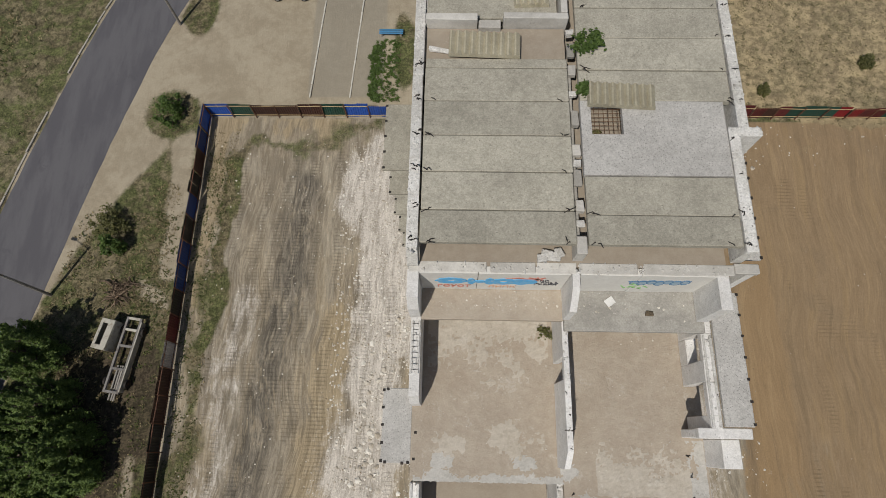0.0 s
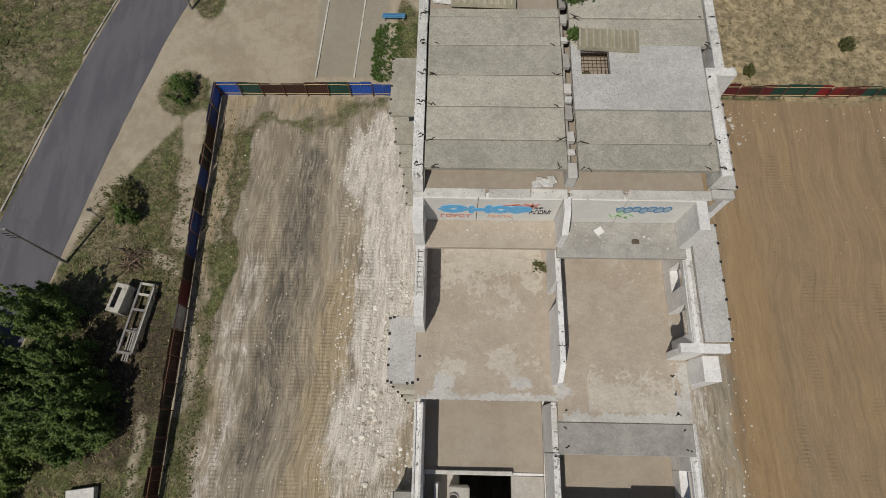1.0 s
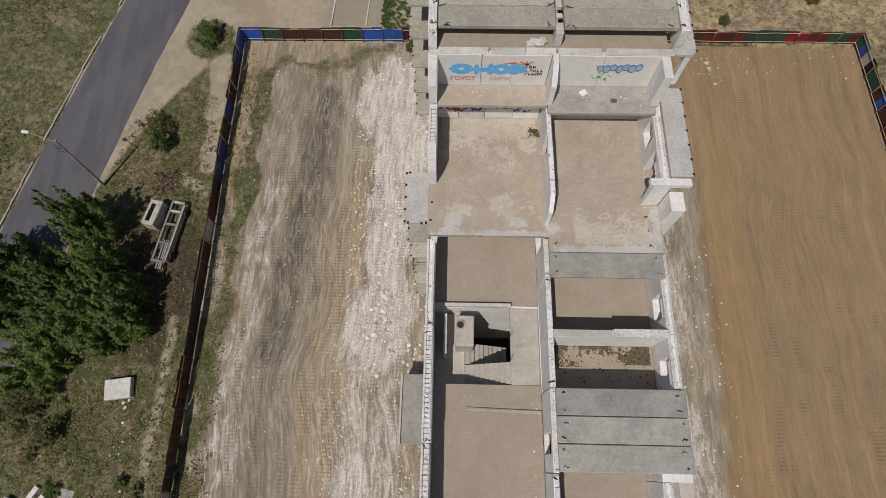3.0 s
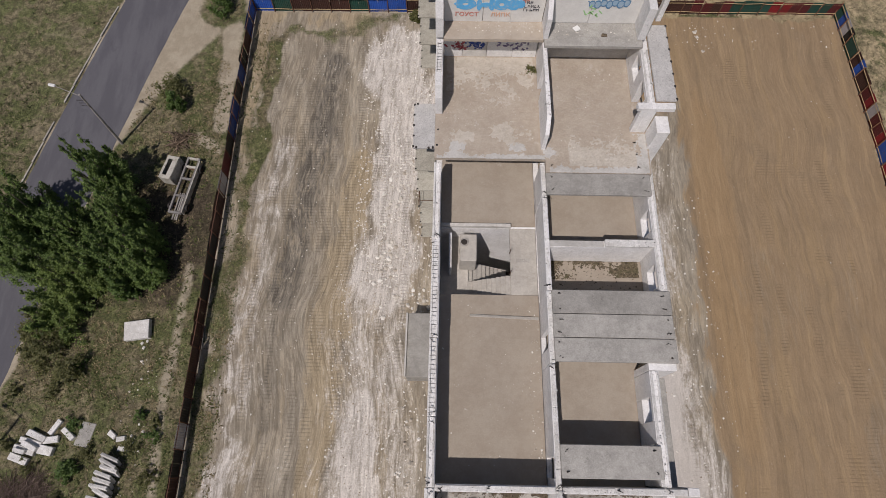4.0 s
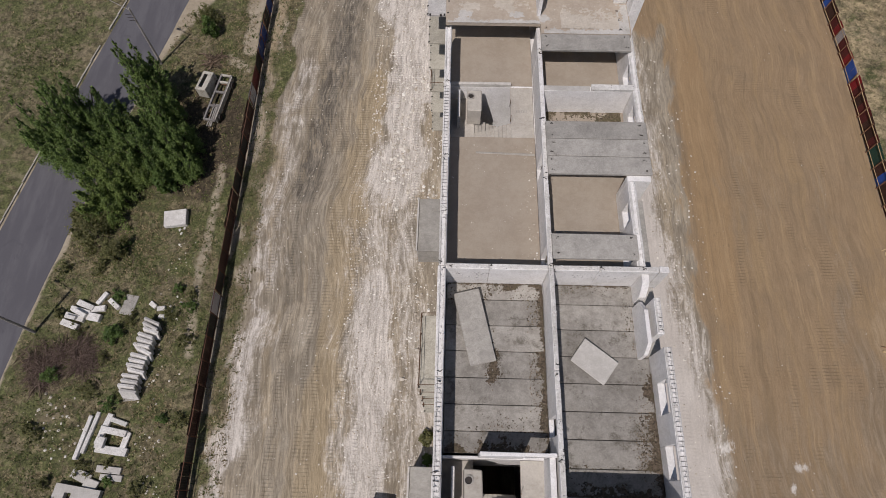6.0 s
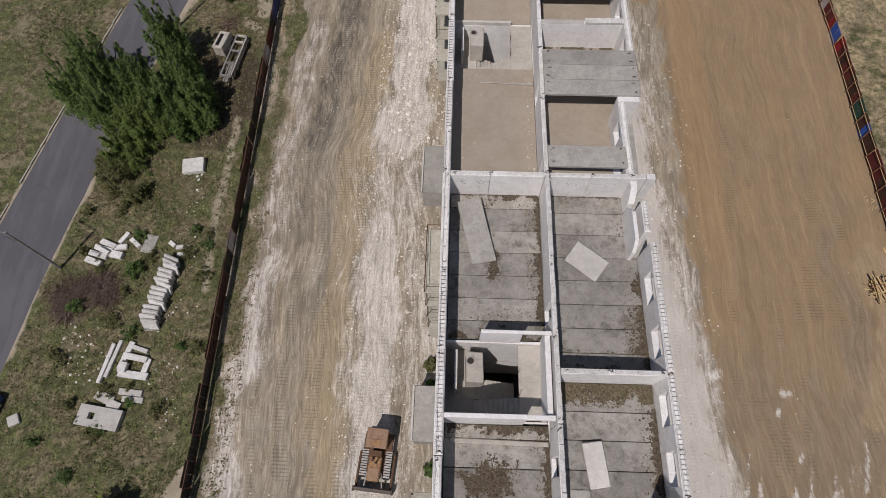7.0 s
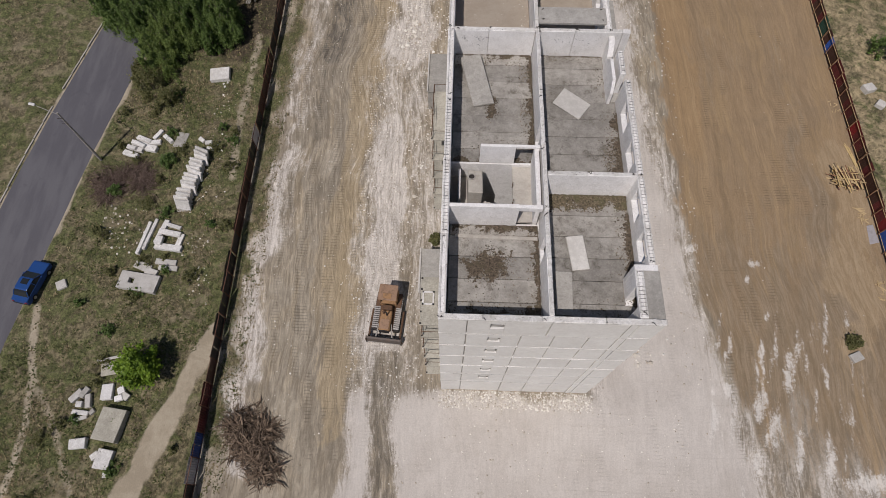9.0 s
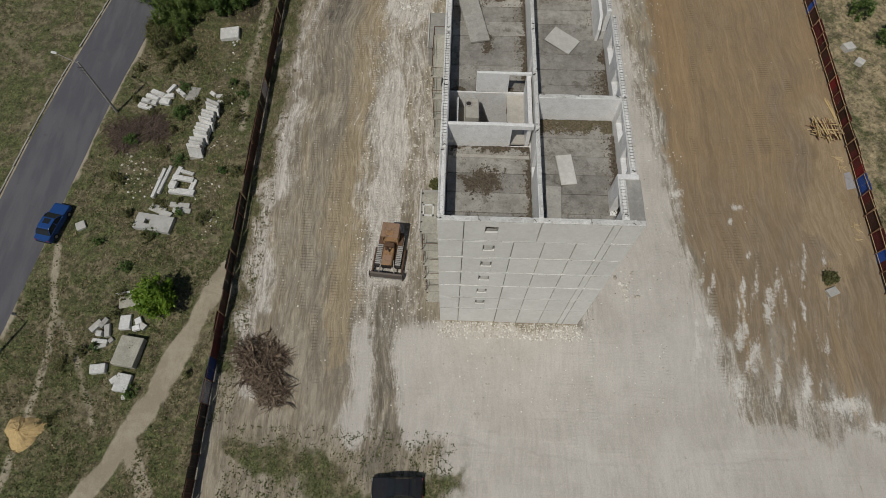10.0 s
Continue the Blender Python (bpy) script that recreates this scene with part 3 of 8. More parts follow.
    sd = n.mix(n.math("MULTIPLY", n.step(trail, 0.54, 0.62), 0.42), sd, (0.205, 0.149, 0.090))
    sd = n.mix(n.math("MULTIPLY", n.step(trail, 0.45, 0.37), 0.42), sd, (0.385, 0.276, 0.156))
    sd = n.mix(n.math("MULTIPLY", n.step(lines, 0.63, 0.70), 0.25), sd, (0.169, 0.123, 0.074))
    col = n.mix(sand, col, sd)
    col = n.mix(n.math("MULTIPLY", mask("bare", 0.2, 1.2), 0.8), col, n.mix(n.step(scuff, 0.4, 0.6), (0.305, 0.223, 0.132), (0.364, 0.276, 0.173)))
    # milky splashes of lime in the south-east
    lime = n.math("ADD", n.attr("splash"), n.math("ADD", n.math("MULTIPLY", n.math("SUBTRACT", n.noise(1.0, 9, 0.74, vec=n.scaled((2.2, 0.7, 1.0)), warp=0.5), 0.5), 2.2), n.math("MULTIPLY", n.math("SUBTRACT", chip, 0.5), 2.6)))
    col = n.mix(n.math("MULTIPLY", n.step(lime, 0.42, 1.05), 0.80), col, (0.690, 0.655, 0.595))
    # dry grass
    gr = n.mix(n.step(n.math("ADD", n.math("MULTIPLY", mid, 0.4), n.math("MULTIPLY", n.noise(4.5, 8, 0.8), 0.6)), 0.42, 0.58), (0.070, 0.061, 0.033), (0.213, 0.180, 0.107))
    gr = n.mix(n.math("MULTIPLY", n.step(n.noise(0.45, 9, 0.74, warp=0.6), 0.44, 0.55), 0.85), gr, n.mix(n.step(n.noise(5.5, 6, 0.8), 0.40, 0.60), (0.041, 0.052, 0.016), (0.135, 0.146, 0.057)))
    gr = n.mix(n.math("MULTIPLY", n.step(n.noise(0.21, 8, 0.7, warp=0.8), 0.55, 0.65), 0.6), gr, n.mix(fine, (0.164, 0.135, 0.086), (0.271, 0.230, 0.152)))
    col = n.mix(mask("grass", 0.2), col, gr)
    # near-black brown under the poplars: litter, with tree shade painted into the colour
    col = n.mix(n.math("MULTIPLY", n.step(n.math("ADD", n.attr("litter_shade"), n.math("MULTIPLY", n.math("SUBTRACT", n.noise(1.1, 9, 0.76), 0.5), 2.4)), 0.3, 0.8), 0.85), col, n.mix(n.step(n.noise(6.0, 6, 0.8), 0.4, 0.6), (0.030, 0.023, 0.016), (0.088, 0.066, 0.045)))
    bareground = n.mix(n.step(n.math("ADD", n.math("MULTIPLY", mid, 0.4), n.math("MULTIPLY", wide, 0.6)), 0.40, 0.60), (0.320, 0.270, 0.194), (0.401, 0.347, 0.257))
    bareground = n.mix(n.math("MULTIPLY", n.step(chip, 0.60, 0.66), 0.5), bareground, (0.243, 0.203, 0.140))
    col = n.mix(mask("pale", 0.25, 0.8), col, bareground)
    # sandy open ground beyond the fence, dotted with dry weeds
    tan = n.mix(n.step(n.math("ADD", n.math("MULTIPLY", mid, 0.5), n.math("MULTIPLY", wide, 0.5)), 0.40, 0.60), (0.275, 0.220, 0.134), (0.375, 0.300, 0.176))
    tan = n.mix(n.math("MULTIPLY", n.step(n.noise(0.30, 8, 0.70, warp=0.6), 0.50, 0.60), 0.65), tan, n.mix(n.step(fine, 0.4, 0.6), (0.150, 0.125, 0.070), (0.235, 0.200, 0.120)))
    tan = n.mix(n.math("MULTIPLY", n.step(n.noise(2.1, 4, 0.62, warp=0.3), 0.575, 0.63), 0.75), tan, n.mix(n.step(fine, 0.4, 0.6), (0.072, 0.064, 0.030), (0.140, 0.118, 0.062)))
    col = n.mix(n.step(n.math("ADD", n.attr("tan"), n.math("MULTIPLY", n.math("SUBTRACT", n.noise(0.5, 8, 0.72, warp=0.4), 0.5), 2.6)), 0.35, 0.75), col, tan)
    col = n.mix(n.math("MULTIPLY", mask("lot", 0.2, 0.4), 0.6), col, (0.270, 0.248, 0.203))
    col = n.vary(col, n.math("ADD", n.math("MULTIPLY", n.math("SUBTRACT", n.step(scuff, 0.36, 0.64), 0.5), n.math("SUBTRACT", rough, n.math("MULTIPLY", n.attr("plaza"), 0.75))), 0.5), 0.85, 1.12)
    clump = n.noise(1.5, 6, 0.74, warp=0.3)
    col = n.vary(col, n.math("ADD", n.math("MULTIPLY", n.math("SUBTRACT", n.step(clump, 0.36, 0.64), 0.5), n.math("SUBTRACT", n.attr("grass"), n.attr("pale"), True)), 0.5), 0.64, 1.30)
    col = n.vary(col, n.math("ADD", n.math("MULTIPLY", n.math("SUBTRACT", n.step(lines, 0.38, 0.62), 0.5), n.math("MULTIPLY", n.math("MULTIPLY", patchy, n.math("MULTIPLY", rough, n.step(driven, 0.1, 0.9))), n.math("SUBTRACT", 1.0, n.attr("plaza")))), 0.5), 0.80, 1.12)
    col = n.vary(col, fine, 0.78, 1.20)
    col = n.vary(col, grit, 0.85, 1.15)
    c = n.cells(5.2)
    pebble = n.math("MULTIPLY", n.step(c["Distance"], 0.20, 0.12), n.step(n.math("ADD", n.math("MULTIPLY", mid, 0.7), n.math("MULTIPLY", white, 0.28)), 0.44, 0.6))
    col = n.mix(n.math("MULTIPLY", n.math("MULTIPLY", pebble, rough), 0.4), col, (0.541, 0.508, 0.451))
    # chevron tread marks
    w = n.t.nodes.new("ShaderNodeTexWave")
    w.wave_type, w.bands_direction = "BANDS", "Y"
    n.put(w.inputs["Vector"], lay)
    w.inputs["Scale"].default_value, w.inputs["Distortion"].default_value, w.inputs["Detail"].default_value = 1.05, 0.8, 2
    tread = n.math("MULTIPLY", n.math("MULTIPLY", n.step(w.outputs["Fac"], 0.50, 0.88), n.attr("tread")), n.math("MULTIPLY", n.step(n.noise(0.40, 8, 0.74), 0.43, 0.53), n.math("SUBTRACT", n.step(rough, 0.02, 0.2), n.math("ADD", n.math("MULTIPLY", n.attr("plaza"), 0.6), n.math("MULTIPLY", n.math("MULTIPLY", n.step(rough, 0.9, 0.3), n.math("SUBTRACT", 1.0, n.attr("plaza"))), n.step(n.noise(0.12, 3, 0.6), 0.58, 0.46))))))
    col = n.vary(col, tread, 1.04, 0.76)
    n.bump(n.math("ADD", n.math("ADD", n.math("MULTIPLY", fine, 0.9), n.math("MULTIPLY", grit, 0.3)), n.math("ADD", n.math("MULTIPLY", n.math("MULTIPLY", n.math("ADD", ruts, n.math("MULTIPLY", scuff, 1.2)), 1.5), n.math("SUBTRACT", 1.0, n.math("MULTIPLY", chalk, 0.7))), n.math("MULTIPLY", tread, -0.6))), 0.42, 0.07)
    return n.done(col, 0.97)


ground, GRID = build_ground()
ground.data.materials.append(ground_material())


def height(x, y):
    """The ground's height on its own grid."""
    xs, ys, Z = GRID
    i, j = np.clip(np.searchsorted(xs, x) - 1, 0, len(xs) - 2), np.clip(np.searchsorted(ys, y) - 1, 0, len(ys) - 2)
    a, b = (x - xs[i]) / (xs[i + 1] - xs[i]), (y - ys[j]) / (ys[j + 1] - ys[j])
    return float(Z[j, i] * (1 - a) * (1 - b) + Z[j, i + 1] * a * (1 - b) + Z[j + 1, i] * (1 - a) * b + Z[j + 1, i + 1] * a * b)


def asphalt():
    n = Nodes("old_asphalt")
    s = n.noise(0.8, 6, 0.6, vec=n.scaled((1.0, 0.2, 1)))
    c = n.mix(n.step(s, 0.38, 0.62), (0.094, 0.091, 0.100), (0.118, 0.115, 0.123))
    c = n.mix(n.math("MULTIPLY", n.step(n.noise(0.5, 8, 0.75, warp=1.0), 0.60, 0.64), 0.35), c, (0.075, 0.073, 0.08))
    c = n.vary(c, n.noise(28, 3), 0.8, 1.2)
    n.bump(n.noise(40, 3), 0.3, 0.01)
    return n.done(c, 0.85)


def smooth_line(pts, stepsize=1.5):
    """Catmull-Rom through plan points."""
    out = []
    P = [Vector(p) for p in pts]
    for i in range(len(P) - 1):
        a, b, c, d = P[max(i - 1, 0)], P[i], P[i + 1], P[min(i + 2, len(P) - 1)]
        k = max(2, int((c - b).length / stepsize))
        for j in range(k):
            t = j / k
            out.append(0.5 * (2 * b + (c - a) * t + (2 * a - 5 * b + 4 * c - d) * t * t + (3 * b - a - 3 * c + d) * t ** 3))
    return out + [P[-1]]


def ribbon(pts, half, z_of, wobble=0.0, seed=1):
    g, rng = Geo(), random.Random(seed)
    line = smooth_line(pts)
    for i, p in enumerate(line):
        d = (line[min(i + 1, len(line) - 1)] - line[max(i - 1, 0)]).normalized()
        s = Vector((d.y, -d.x))
        for k in (-1, -0.5, 0, 0.5, 1):
            q = p + s * k * (half + (rng.uniform(-wobble, wobble) if abs(k) == 1 else 0))
            g.v.append(Vector((q.x, q.y, z_of(q.x, q.y) + 0.02 * (1 - k * k) - (0.05 if abs(k) == 1 else 0))))
        if i:
            for k in range(4):
                a = (i - 1) * 5 + k
                g.f.append((a, a + 5, a + 6, a + 1))
    return g


part("road", ribbon(ROAD, 3.35, lambda x, y: gz(x, y) + 0.03, 0.05), asphalt(), label="worn grey asphalt road with crumbling dusty edges", kind="structure")["category"] = "road"

# low kerb stones along the far side of the road
road_kerb = tagged(new("trim_road_kerb"), "low weathered kerb stones along the road", "kerb", kind="structure")
M_OLDKERB = concrete("old_kerb_stone", (0.42, 0.39, 0.34), (0.30, 0.28, 0.24), (0.18, 0.16, 0.13), 0.6)
kerb_line = smooth_line(ROAD, 1.9)
krng = random.Random(12)
for p, r in zip(kerb_line, kerb_line[1:]):
    if not -72 < p.y < 62 or krng.random() < 0.08:
        continue
    d = (r - p).normalized()
    q = p + Vector((d.y, -d.x)) * 3.62
    part("kerb_stone", Geo().cbox(-0.08, 0.08, 0.0, (r - p).length - 0.05, -0.25, 0.09 + krng.uniform(-0.04, 0.03), 0.02, pose(q.x, q.y, gz(q.x, q.y) + 0.02, 0, 0, math.degrees(math.atan2(-d.x, d.y)))), M_OLDKERB, road_kerb)


# ---- the half-demolished panel building ----
XW0, XW1, XM0, XM1 = -1.66, -1.20, 4.66, 5.04
STOREY, SLAB = 2.75, 0.22
F6, F7, F8, F9, ROOF = 17.10, 19.85, 22.60, 25.06, 26.15
T6, T7, T8 = 19.50, 22.30, 25.02
YS0, YS1, YN = -34.95, -34.60, 46.0
RNG = random.Random(7)


def structure(name, label, category="wall"):
    return thing(name, label, category, kind="structure")


def panel_along(parent, axis, a, b, c0, c1, z0, z1, holes=(), mat=None, name="wall_panel", label="", b_edge=0.025, cut0=0.0, cut1=0.0):
    """A wall panel along x (0) or y (1) from a to b, c0 to c1 thick, with openings (from, to, sill, head). cut0, cut1: how far its top is broken back at each end."""
    g = Geo()

    def bx(p, q, lo, hi):
        if q - p < 0.02 or hi - lo < 0.02:
            return
        if axis:
            g.cbox(c0, c1, p, q, lo, hi, b_edge, jitter=0.012, rng=RNG)
        else:
            g.cbox(p, q, c0, c1, lo, hi, b_edge, jitter=0.012, rng=RNG)

    if cut0 or cut1:
        out = [(a, z0), (b, z0), (b, z1 - (0.8 if cut1 else 0)), (b - cut1 * 0.6, z1 - 0.35 * bool(cut1)), (b - cut1, z1), (a + cut0, z1), (a + cut0 * 0.5, z1 - 0.4 * bool(cut0)), (a, z1 - (0.9 if cut0 else 0))]
        if axis:
            g.prism(out, 0, c0, c1)
        else:
            g.prism(out, 1, c0, c1)
    else:
        p = a
        for h0, h1, s, t in sorted(holes):
            bx(p, h0, z0, z1)
            bx(h0 - 0.004, h1 + 0.004, z0, s)
            bx(h0 - 0.004, h1 + 0.004, t, z1)
            p = h1
        bx(p, b, z0, z1)
    return part(name, g, mat or M_PANEL, parent, label)


def loops_on(parent, spots, z, r=0.09, reach=1.0):
    """Bent rusty lifting loops and rebar stubs standing out of the concrete."""
    for x, y in spots:
        g = Geo()
        x, y = x + RNG.uniform(-0.06, 0.06), y + RNG.uniform(-0.06, 0.06)
        for k in range(RNG.choice((1, 2, 2, 3))):
            a = RNG.uniform(-0.6, 0.6) * reach * reach + RNG.choice((0, 3.14))
            l = RNG.uniform(0.08, 0.17) * reach
            p = Vector((x + RNG.uniform(-0.07, 0.07), y + RNG.uniform(-0.05, 0.05), z - 0.02))
            m = p + Vector((math.cos(a) * l * 0.4, math.sin(a) * l * 0.4, r * RNG.uniform(0.6, 1.2)))
            q = m + Vector((math.cos(a + RNG.uniform(-1, 1)) * l, math.sin(a + RNG.uniform(-1, 1)) * l, -r * RNG.uniform(0.2, 0.9)))
            g.rod(p, m, 0.022, 5)
            g.rod(m, q, 0.022, 5, 0.016)
        part("lifting_loop", g, M_DARK, parent)


def lumps_on(parent, x0, x1, y0, y1, z, n, hi=0.11):
    """Ragged mortar lumps left on top of a wall."""
    g = Geo()
    for _ in range(n):
        x, y = RNG.uniform(x0, x1), RNG.uniform(y0, y1)
        s = 0.03 + (hi - 0.03) * RNG.random() ** 2
        k = len(g.v)
        ring = [Vector((x + s * RNG.uniform(0.5, 1) * math.cos(6.283 * i / 5), y + s * RNG.uniform(0.5, 1.4) * math.sin(6.283 * i / 5), z - 0.02)) for i in range(5)]
        g.v.extend(ring + [Vector((x + RNG.uniform(-0.3, 0.3) * s, y, z + s * RNG.uniform(0.3, 0.8)))])
        for i in range(5):
            g.f.append((k + i, k + (i + 1) % 5, k + 5))
    part("mortar_crumbs", g, M_WHITE, parent, kind="stuff")


def ladder_top(parent, axis, a, b, c0, c1, z, bars=True):
    """The open top of a three-layer outer panel: two rims and the rebar in the groove between."""
    g = Geo()
    k = (c1 - c0)
    for lo, hi in ((c0 + 0.01, c0 + k * 0.27), (c1 - k * 0.27, c1 - 0.01)):
        if axis:
            g.cbox(lo, hi, a, b, z - 0.03, z + 0.05, 0.02, jitter=0.01, rng=RNG)
        else:
            g.cbox(a, b, lo, hi, z - 0.03, z + 0.05, 0.02, jitter=0.01, rng=RNG)
    part("panel_rim", g, M_WHITE, parent)
    if axis:
        lumps_on(parent, c0, c1, a, b, z + 0.05, int((b - a) * 9), 0.08)
    if bars:
        g = Geo()
        p = a + 0.15
        while p < b - 0.1:
            if axis:
                g.rod((c0 + 0.05, p, z + 0.055), (c1 - 0.05, p + RNG.uniform(-0.02, 0.02), z + 0.055), 0.011, 4)
            else:
                g.rod((p, c0 + 0.05, z + 0.055), (p, c1 - 0.05, z + 0.055), 0.011, 4)
            p += 0.24
        part("reinforcing_bars", g, M_DARK, parent)


def planks(parent, x0, x1, edges, top, thick, mat, name="floor_slab", loops=False, sag=0.0):
    """Hollow-core slabs side by side, joints left open."""
    for a, b in zip(edges, edges[1:]):
        g = Geo()
        dz = RNG.uniform(-sag, sag)
        g.cbox(x0 + RNG.uniform(0, 0.03), x1 - RNG.uniform(0, 0.03), a + 0.018, b - 0.018, top - thick + dz, top + dz, 0.03, jitter=0.008, rng=RNG)
        ob = part(name, g, mat, parent)
        if loops:
            loops_on(ob, [(x0 + 0.28, a + 0.05), (x1 - 0.28, a + 0.05)] if name == "roof_slab" else [(x0 + 0.35, a + 0.3), (x0 + 0.35, b - 0.3), (x1 - 0.35, a + 0.3), (x1 - 0.35, b - 0.3)], top + dz, 0.09, 1.3 if name == "roof_slab" else 0.6)


# --- lower storeys, closed plain walls down to the ground ---
core = structure("wall_lower", "pale concrete outer walls of the lower storeys", "wall")
g = Geo()
zb = -1.6
g.box(XW0, XW1, YS1 + 0.004, YN, zb, F6 - 0.24)
part("west_side", g, M_PANEL, core)
g = Geo()
g.box(10.9, 11.3, YS1 + 0.004, YN, zb, F6 - 0.24)
part("east_side", g, M_PANEL, core)
g = Geo()
g.box(XW1, 10.9, YN - 0.4, YN, zb, F9)
part("north_side", g, M_PANEL, core)
g = Geo()
g.box(XM0, XM1, YS1 + 0.004, YN - 0.4, zb, F6 - 0.24)
part("spine_side", g, M_PANEL, core)

# --- south end wall: seven rows of panels with a column of small windows ---
south = structure("wall_south", "pale grey panelled end wall with a column of small windows")
g = Geo()
g.box(XW0 + 0.03, 11.27, YS0 + 0.12, YS1, zb, T6 - 0.06)
core_holes = [(1.35, 2.35, T6 - 0.15 - STOREY * (r + 1) + 1.25, T6 - 0.15 - STOREY * (r + 1) + 2.35) for r in range(6)]
g = Geo()
xs_ = [XW0 + 0.03, 1.35, 2.35, 11.27]
g.box(xs_[0], xs_[1], YS0 + 0.10, YS1, zb, T6 - 0.05)
g.box(xs_[2], xs_[3], YS0 + 0.10, YS1, zb, T6 - 0.05)
zprev = zb
for h in sorted(core_holes, key=lambda q: q[2]):
    g.box(1.35, 2.35, YS0 + 0.10, YS1, zprev, h[2])
    zprev = h[3]
g.box(1.35, 2.35, YS0 + 0.10, YS1, zprev, T6 - 0.05)
part("wall_core", g, M_GREY, south)
for r in range(7):
    z1 = T6 - 0.15 - STOREY * r
    z0 = z1 - STOREY + 0.18
    xs = [XW0, 0.05, 3.45, 5.5, 7.6, 9.35, 9.85, 11.32] if r else [XW0, 0.05, 4.9, 9.35, 9.85, 11.32]
    for a, b in zip(xs, xs[1:]):
        win = a < 1.35 and b > 2.35 and r < 6
        dy = RNG.uniform(-0.012, 0.012)
        panel_along(south, 0, a + 0.035, b - 0.035, YS0 + dy, YS0 + 0.14, z0 if r < 6 else -1.3, z1, [(1.42, 2.24, z0 + 1.15, z0 + 2.0)] if win else (), M_FACADE, "facade_panel", b_edge=0.02)
    g = Geo()
    for a, b in ((XW0, -0.7), (-0.68, 1.9), (1.92, 4.9), (4.92, 8.2), (8.22, 11.3)):
        g.cbox(a, b, YS0 - 0.02 + RNG.uniform(-0.015, 0.01), YS0 + 0.12, z1 + 0.012, z1 + 0.165, 0.015)
    part("mortar_band", g, M_WHITE, south, "white mortar band between panels")
    if r < 6:
        g = Geo()
        for a, b, c, d in ((1.42, 1.49, 0.06, 0.95), (2.17, 2.24, 0.06, 0.95), (1.49, 2.17, 0.06, 0.14), (1.49, 2.17, 0.87, 0.95)):
            g.box(a, b, YS0 + 0.16, YS0 + 0.22, z0 + 1.07 + c, z0 + 1.07 + d)
        part("window_frame", g, M_GREY, south)
        if r:
            g = Geo().cbox(1.53 + RNG.uniform(-0.02, 0.06), 2.13 - RNG.uniform(-0.02, 0.08), YS0 + 0.05, YS0 + 0.30, z0 + 1.08, z0 + 2.02, 0.01)
            part("window_infill", g, M_LOOSE, south, "pale blockwork infill")
for a, b in ((XW0, 0.9), (0.93, 4.3), (4.33, 7.9), (7.93, 11.32)):
    panel_along(south, 0, a, b, YS0 - 0.01, YS1, T6 - 0.04, T6 + 0.06, mat=M_WHITE, name="coping", b_edge=0.03)
loops_on(south, [(0.9, -34.8), (4.3, -34.75), (7.9, -34.8), (10.4, -34.8), (-1.5, -34.8)], T6 + 0.06)

# --- top storey walls ---
west = structure("wall_west", "white concrete outer wall panels with rebar showing on top")
ys = [YS1 + 0.01, -29.5, -24.0, -19.1, -12.72, -9.4, -5.35, 0.35, 5.35]
for i, (a, b) in enumerate(zip(ys, ys[1:])):
    panel_along(west, 1, a + 0.015, b - 0.015, XW0 + RNG.uniform(-0.02, 0.02), XW1 + RNG.uniform(-0.015, 0.015), F6 - 0.23, T6 + RNG.uniform(-0.03, 0.03))
    ladder_top(west, 1, a + 0.04, b - 0.04, XW0 + 0.02, XW1 - 0.02, T6 + 0.02, bars=i in (1, 2, 5, 6))
loops_on(west, [(-1.4, y + 0.2) for y in ys[1:-1]] + [(-1.45, y - 0.25) for y in ys[1:-1]], T6 + 0.05)

spine = structure("wall_middle", "white load-bearing concrete panels down the middle of the building")
ys = [YS1 + 0.01, -27.75, -22.9, -18.6, -12.72, -6.6, -2.6, 3.2, 5.45]
for i, (a, b) in enumerate(zip(ys, ys[1:])):
    holes = {0: [(-30.3, -29.3, F6, F6 + 2.05)], 2: [(-21.9, -20.9, F6, F6 + 2.05)], 4: [(-12.2, -11.2, F6, F6 + 2.05)], 5: [(-5.7, -4.7, F6, F6 + 2.05)]}.get(i, ())
    dx = RNG.uniform(-0.03, 0.03)
    panel_along(spine, 1, a + 0.015, b - 0.015, XM0 + 0.06 + dx, XM1 - 0.04 + dx, F6 - 0.23, T6 + RNG.uniform(-0.03, 0.02), holes)
    if i not in (6,):
        g = Geo()
        p = a + 0.05
        while p < b - 0.5:
            q = min(b - 0.03, p + RNG.uniform(0.7, 1.9))
            g.cbox(XM0 + 0.09 + dx, XM1 - 0.06 + dx, p, q - 0.04, T6 - 0.02, T6 + RNG.uniform(0.03, 0.07), 0.02, jitter=0.02, rng=RNG)
            p = q
        part("mortar_cap", g, M_WHITE, spine)
loops_on(spine, [(4.86, y + s) for y in ys[1:-1] for s in (0.22, -0.2)], T6 + 0.05)

cross = structure("wall_cross", "white cross wall of concrete panels between the rooms")
for a, b in ((XW1 + 0.01, 1.3), (1.32, XM0 + 0.04), (XM1 - 0.02, 7.6), (7.62, 11.05)):
    panel_along(cross, 0, a, b, -12.88, -12.55, F6 - 0.2, T6 + RNG.uniform(-0.02, 0.02))
    g = Geo()
    g.cbox(a + 0.02, b - 0.05, -12.85, -12.58, T6 - 0.01, T6 + 0.055, 0.02, jitter=0.015, rng=RNG)
    part("mortar_cap", g, M_WHITE, cross)
loops_on(cross, [(1.3, -12.7), (7.6, -12.7), (4.85, -12.72), (10.3, -12.7), (-1.0, -12.7)], T6 + 0.06)

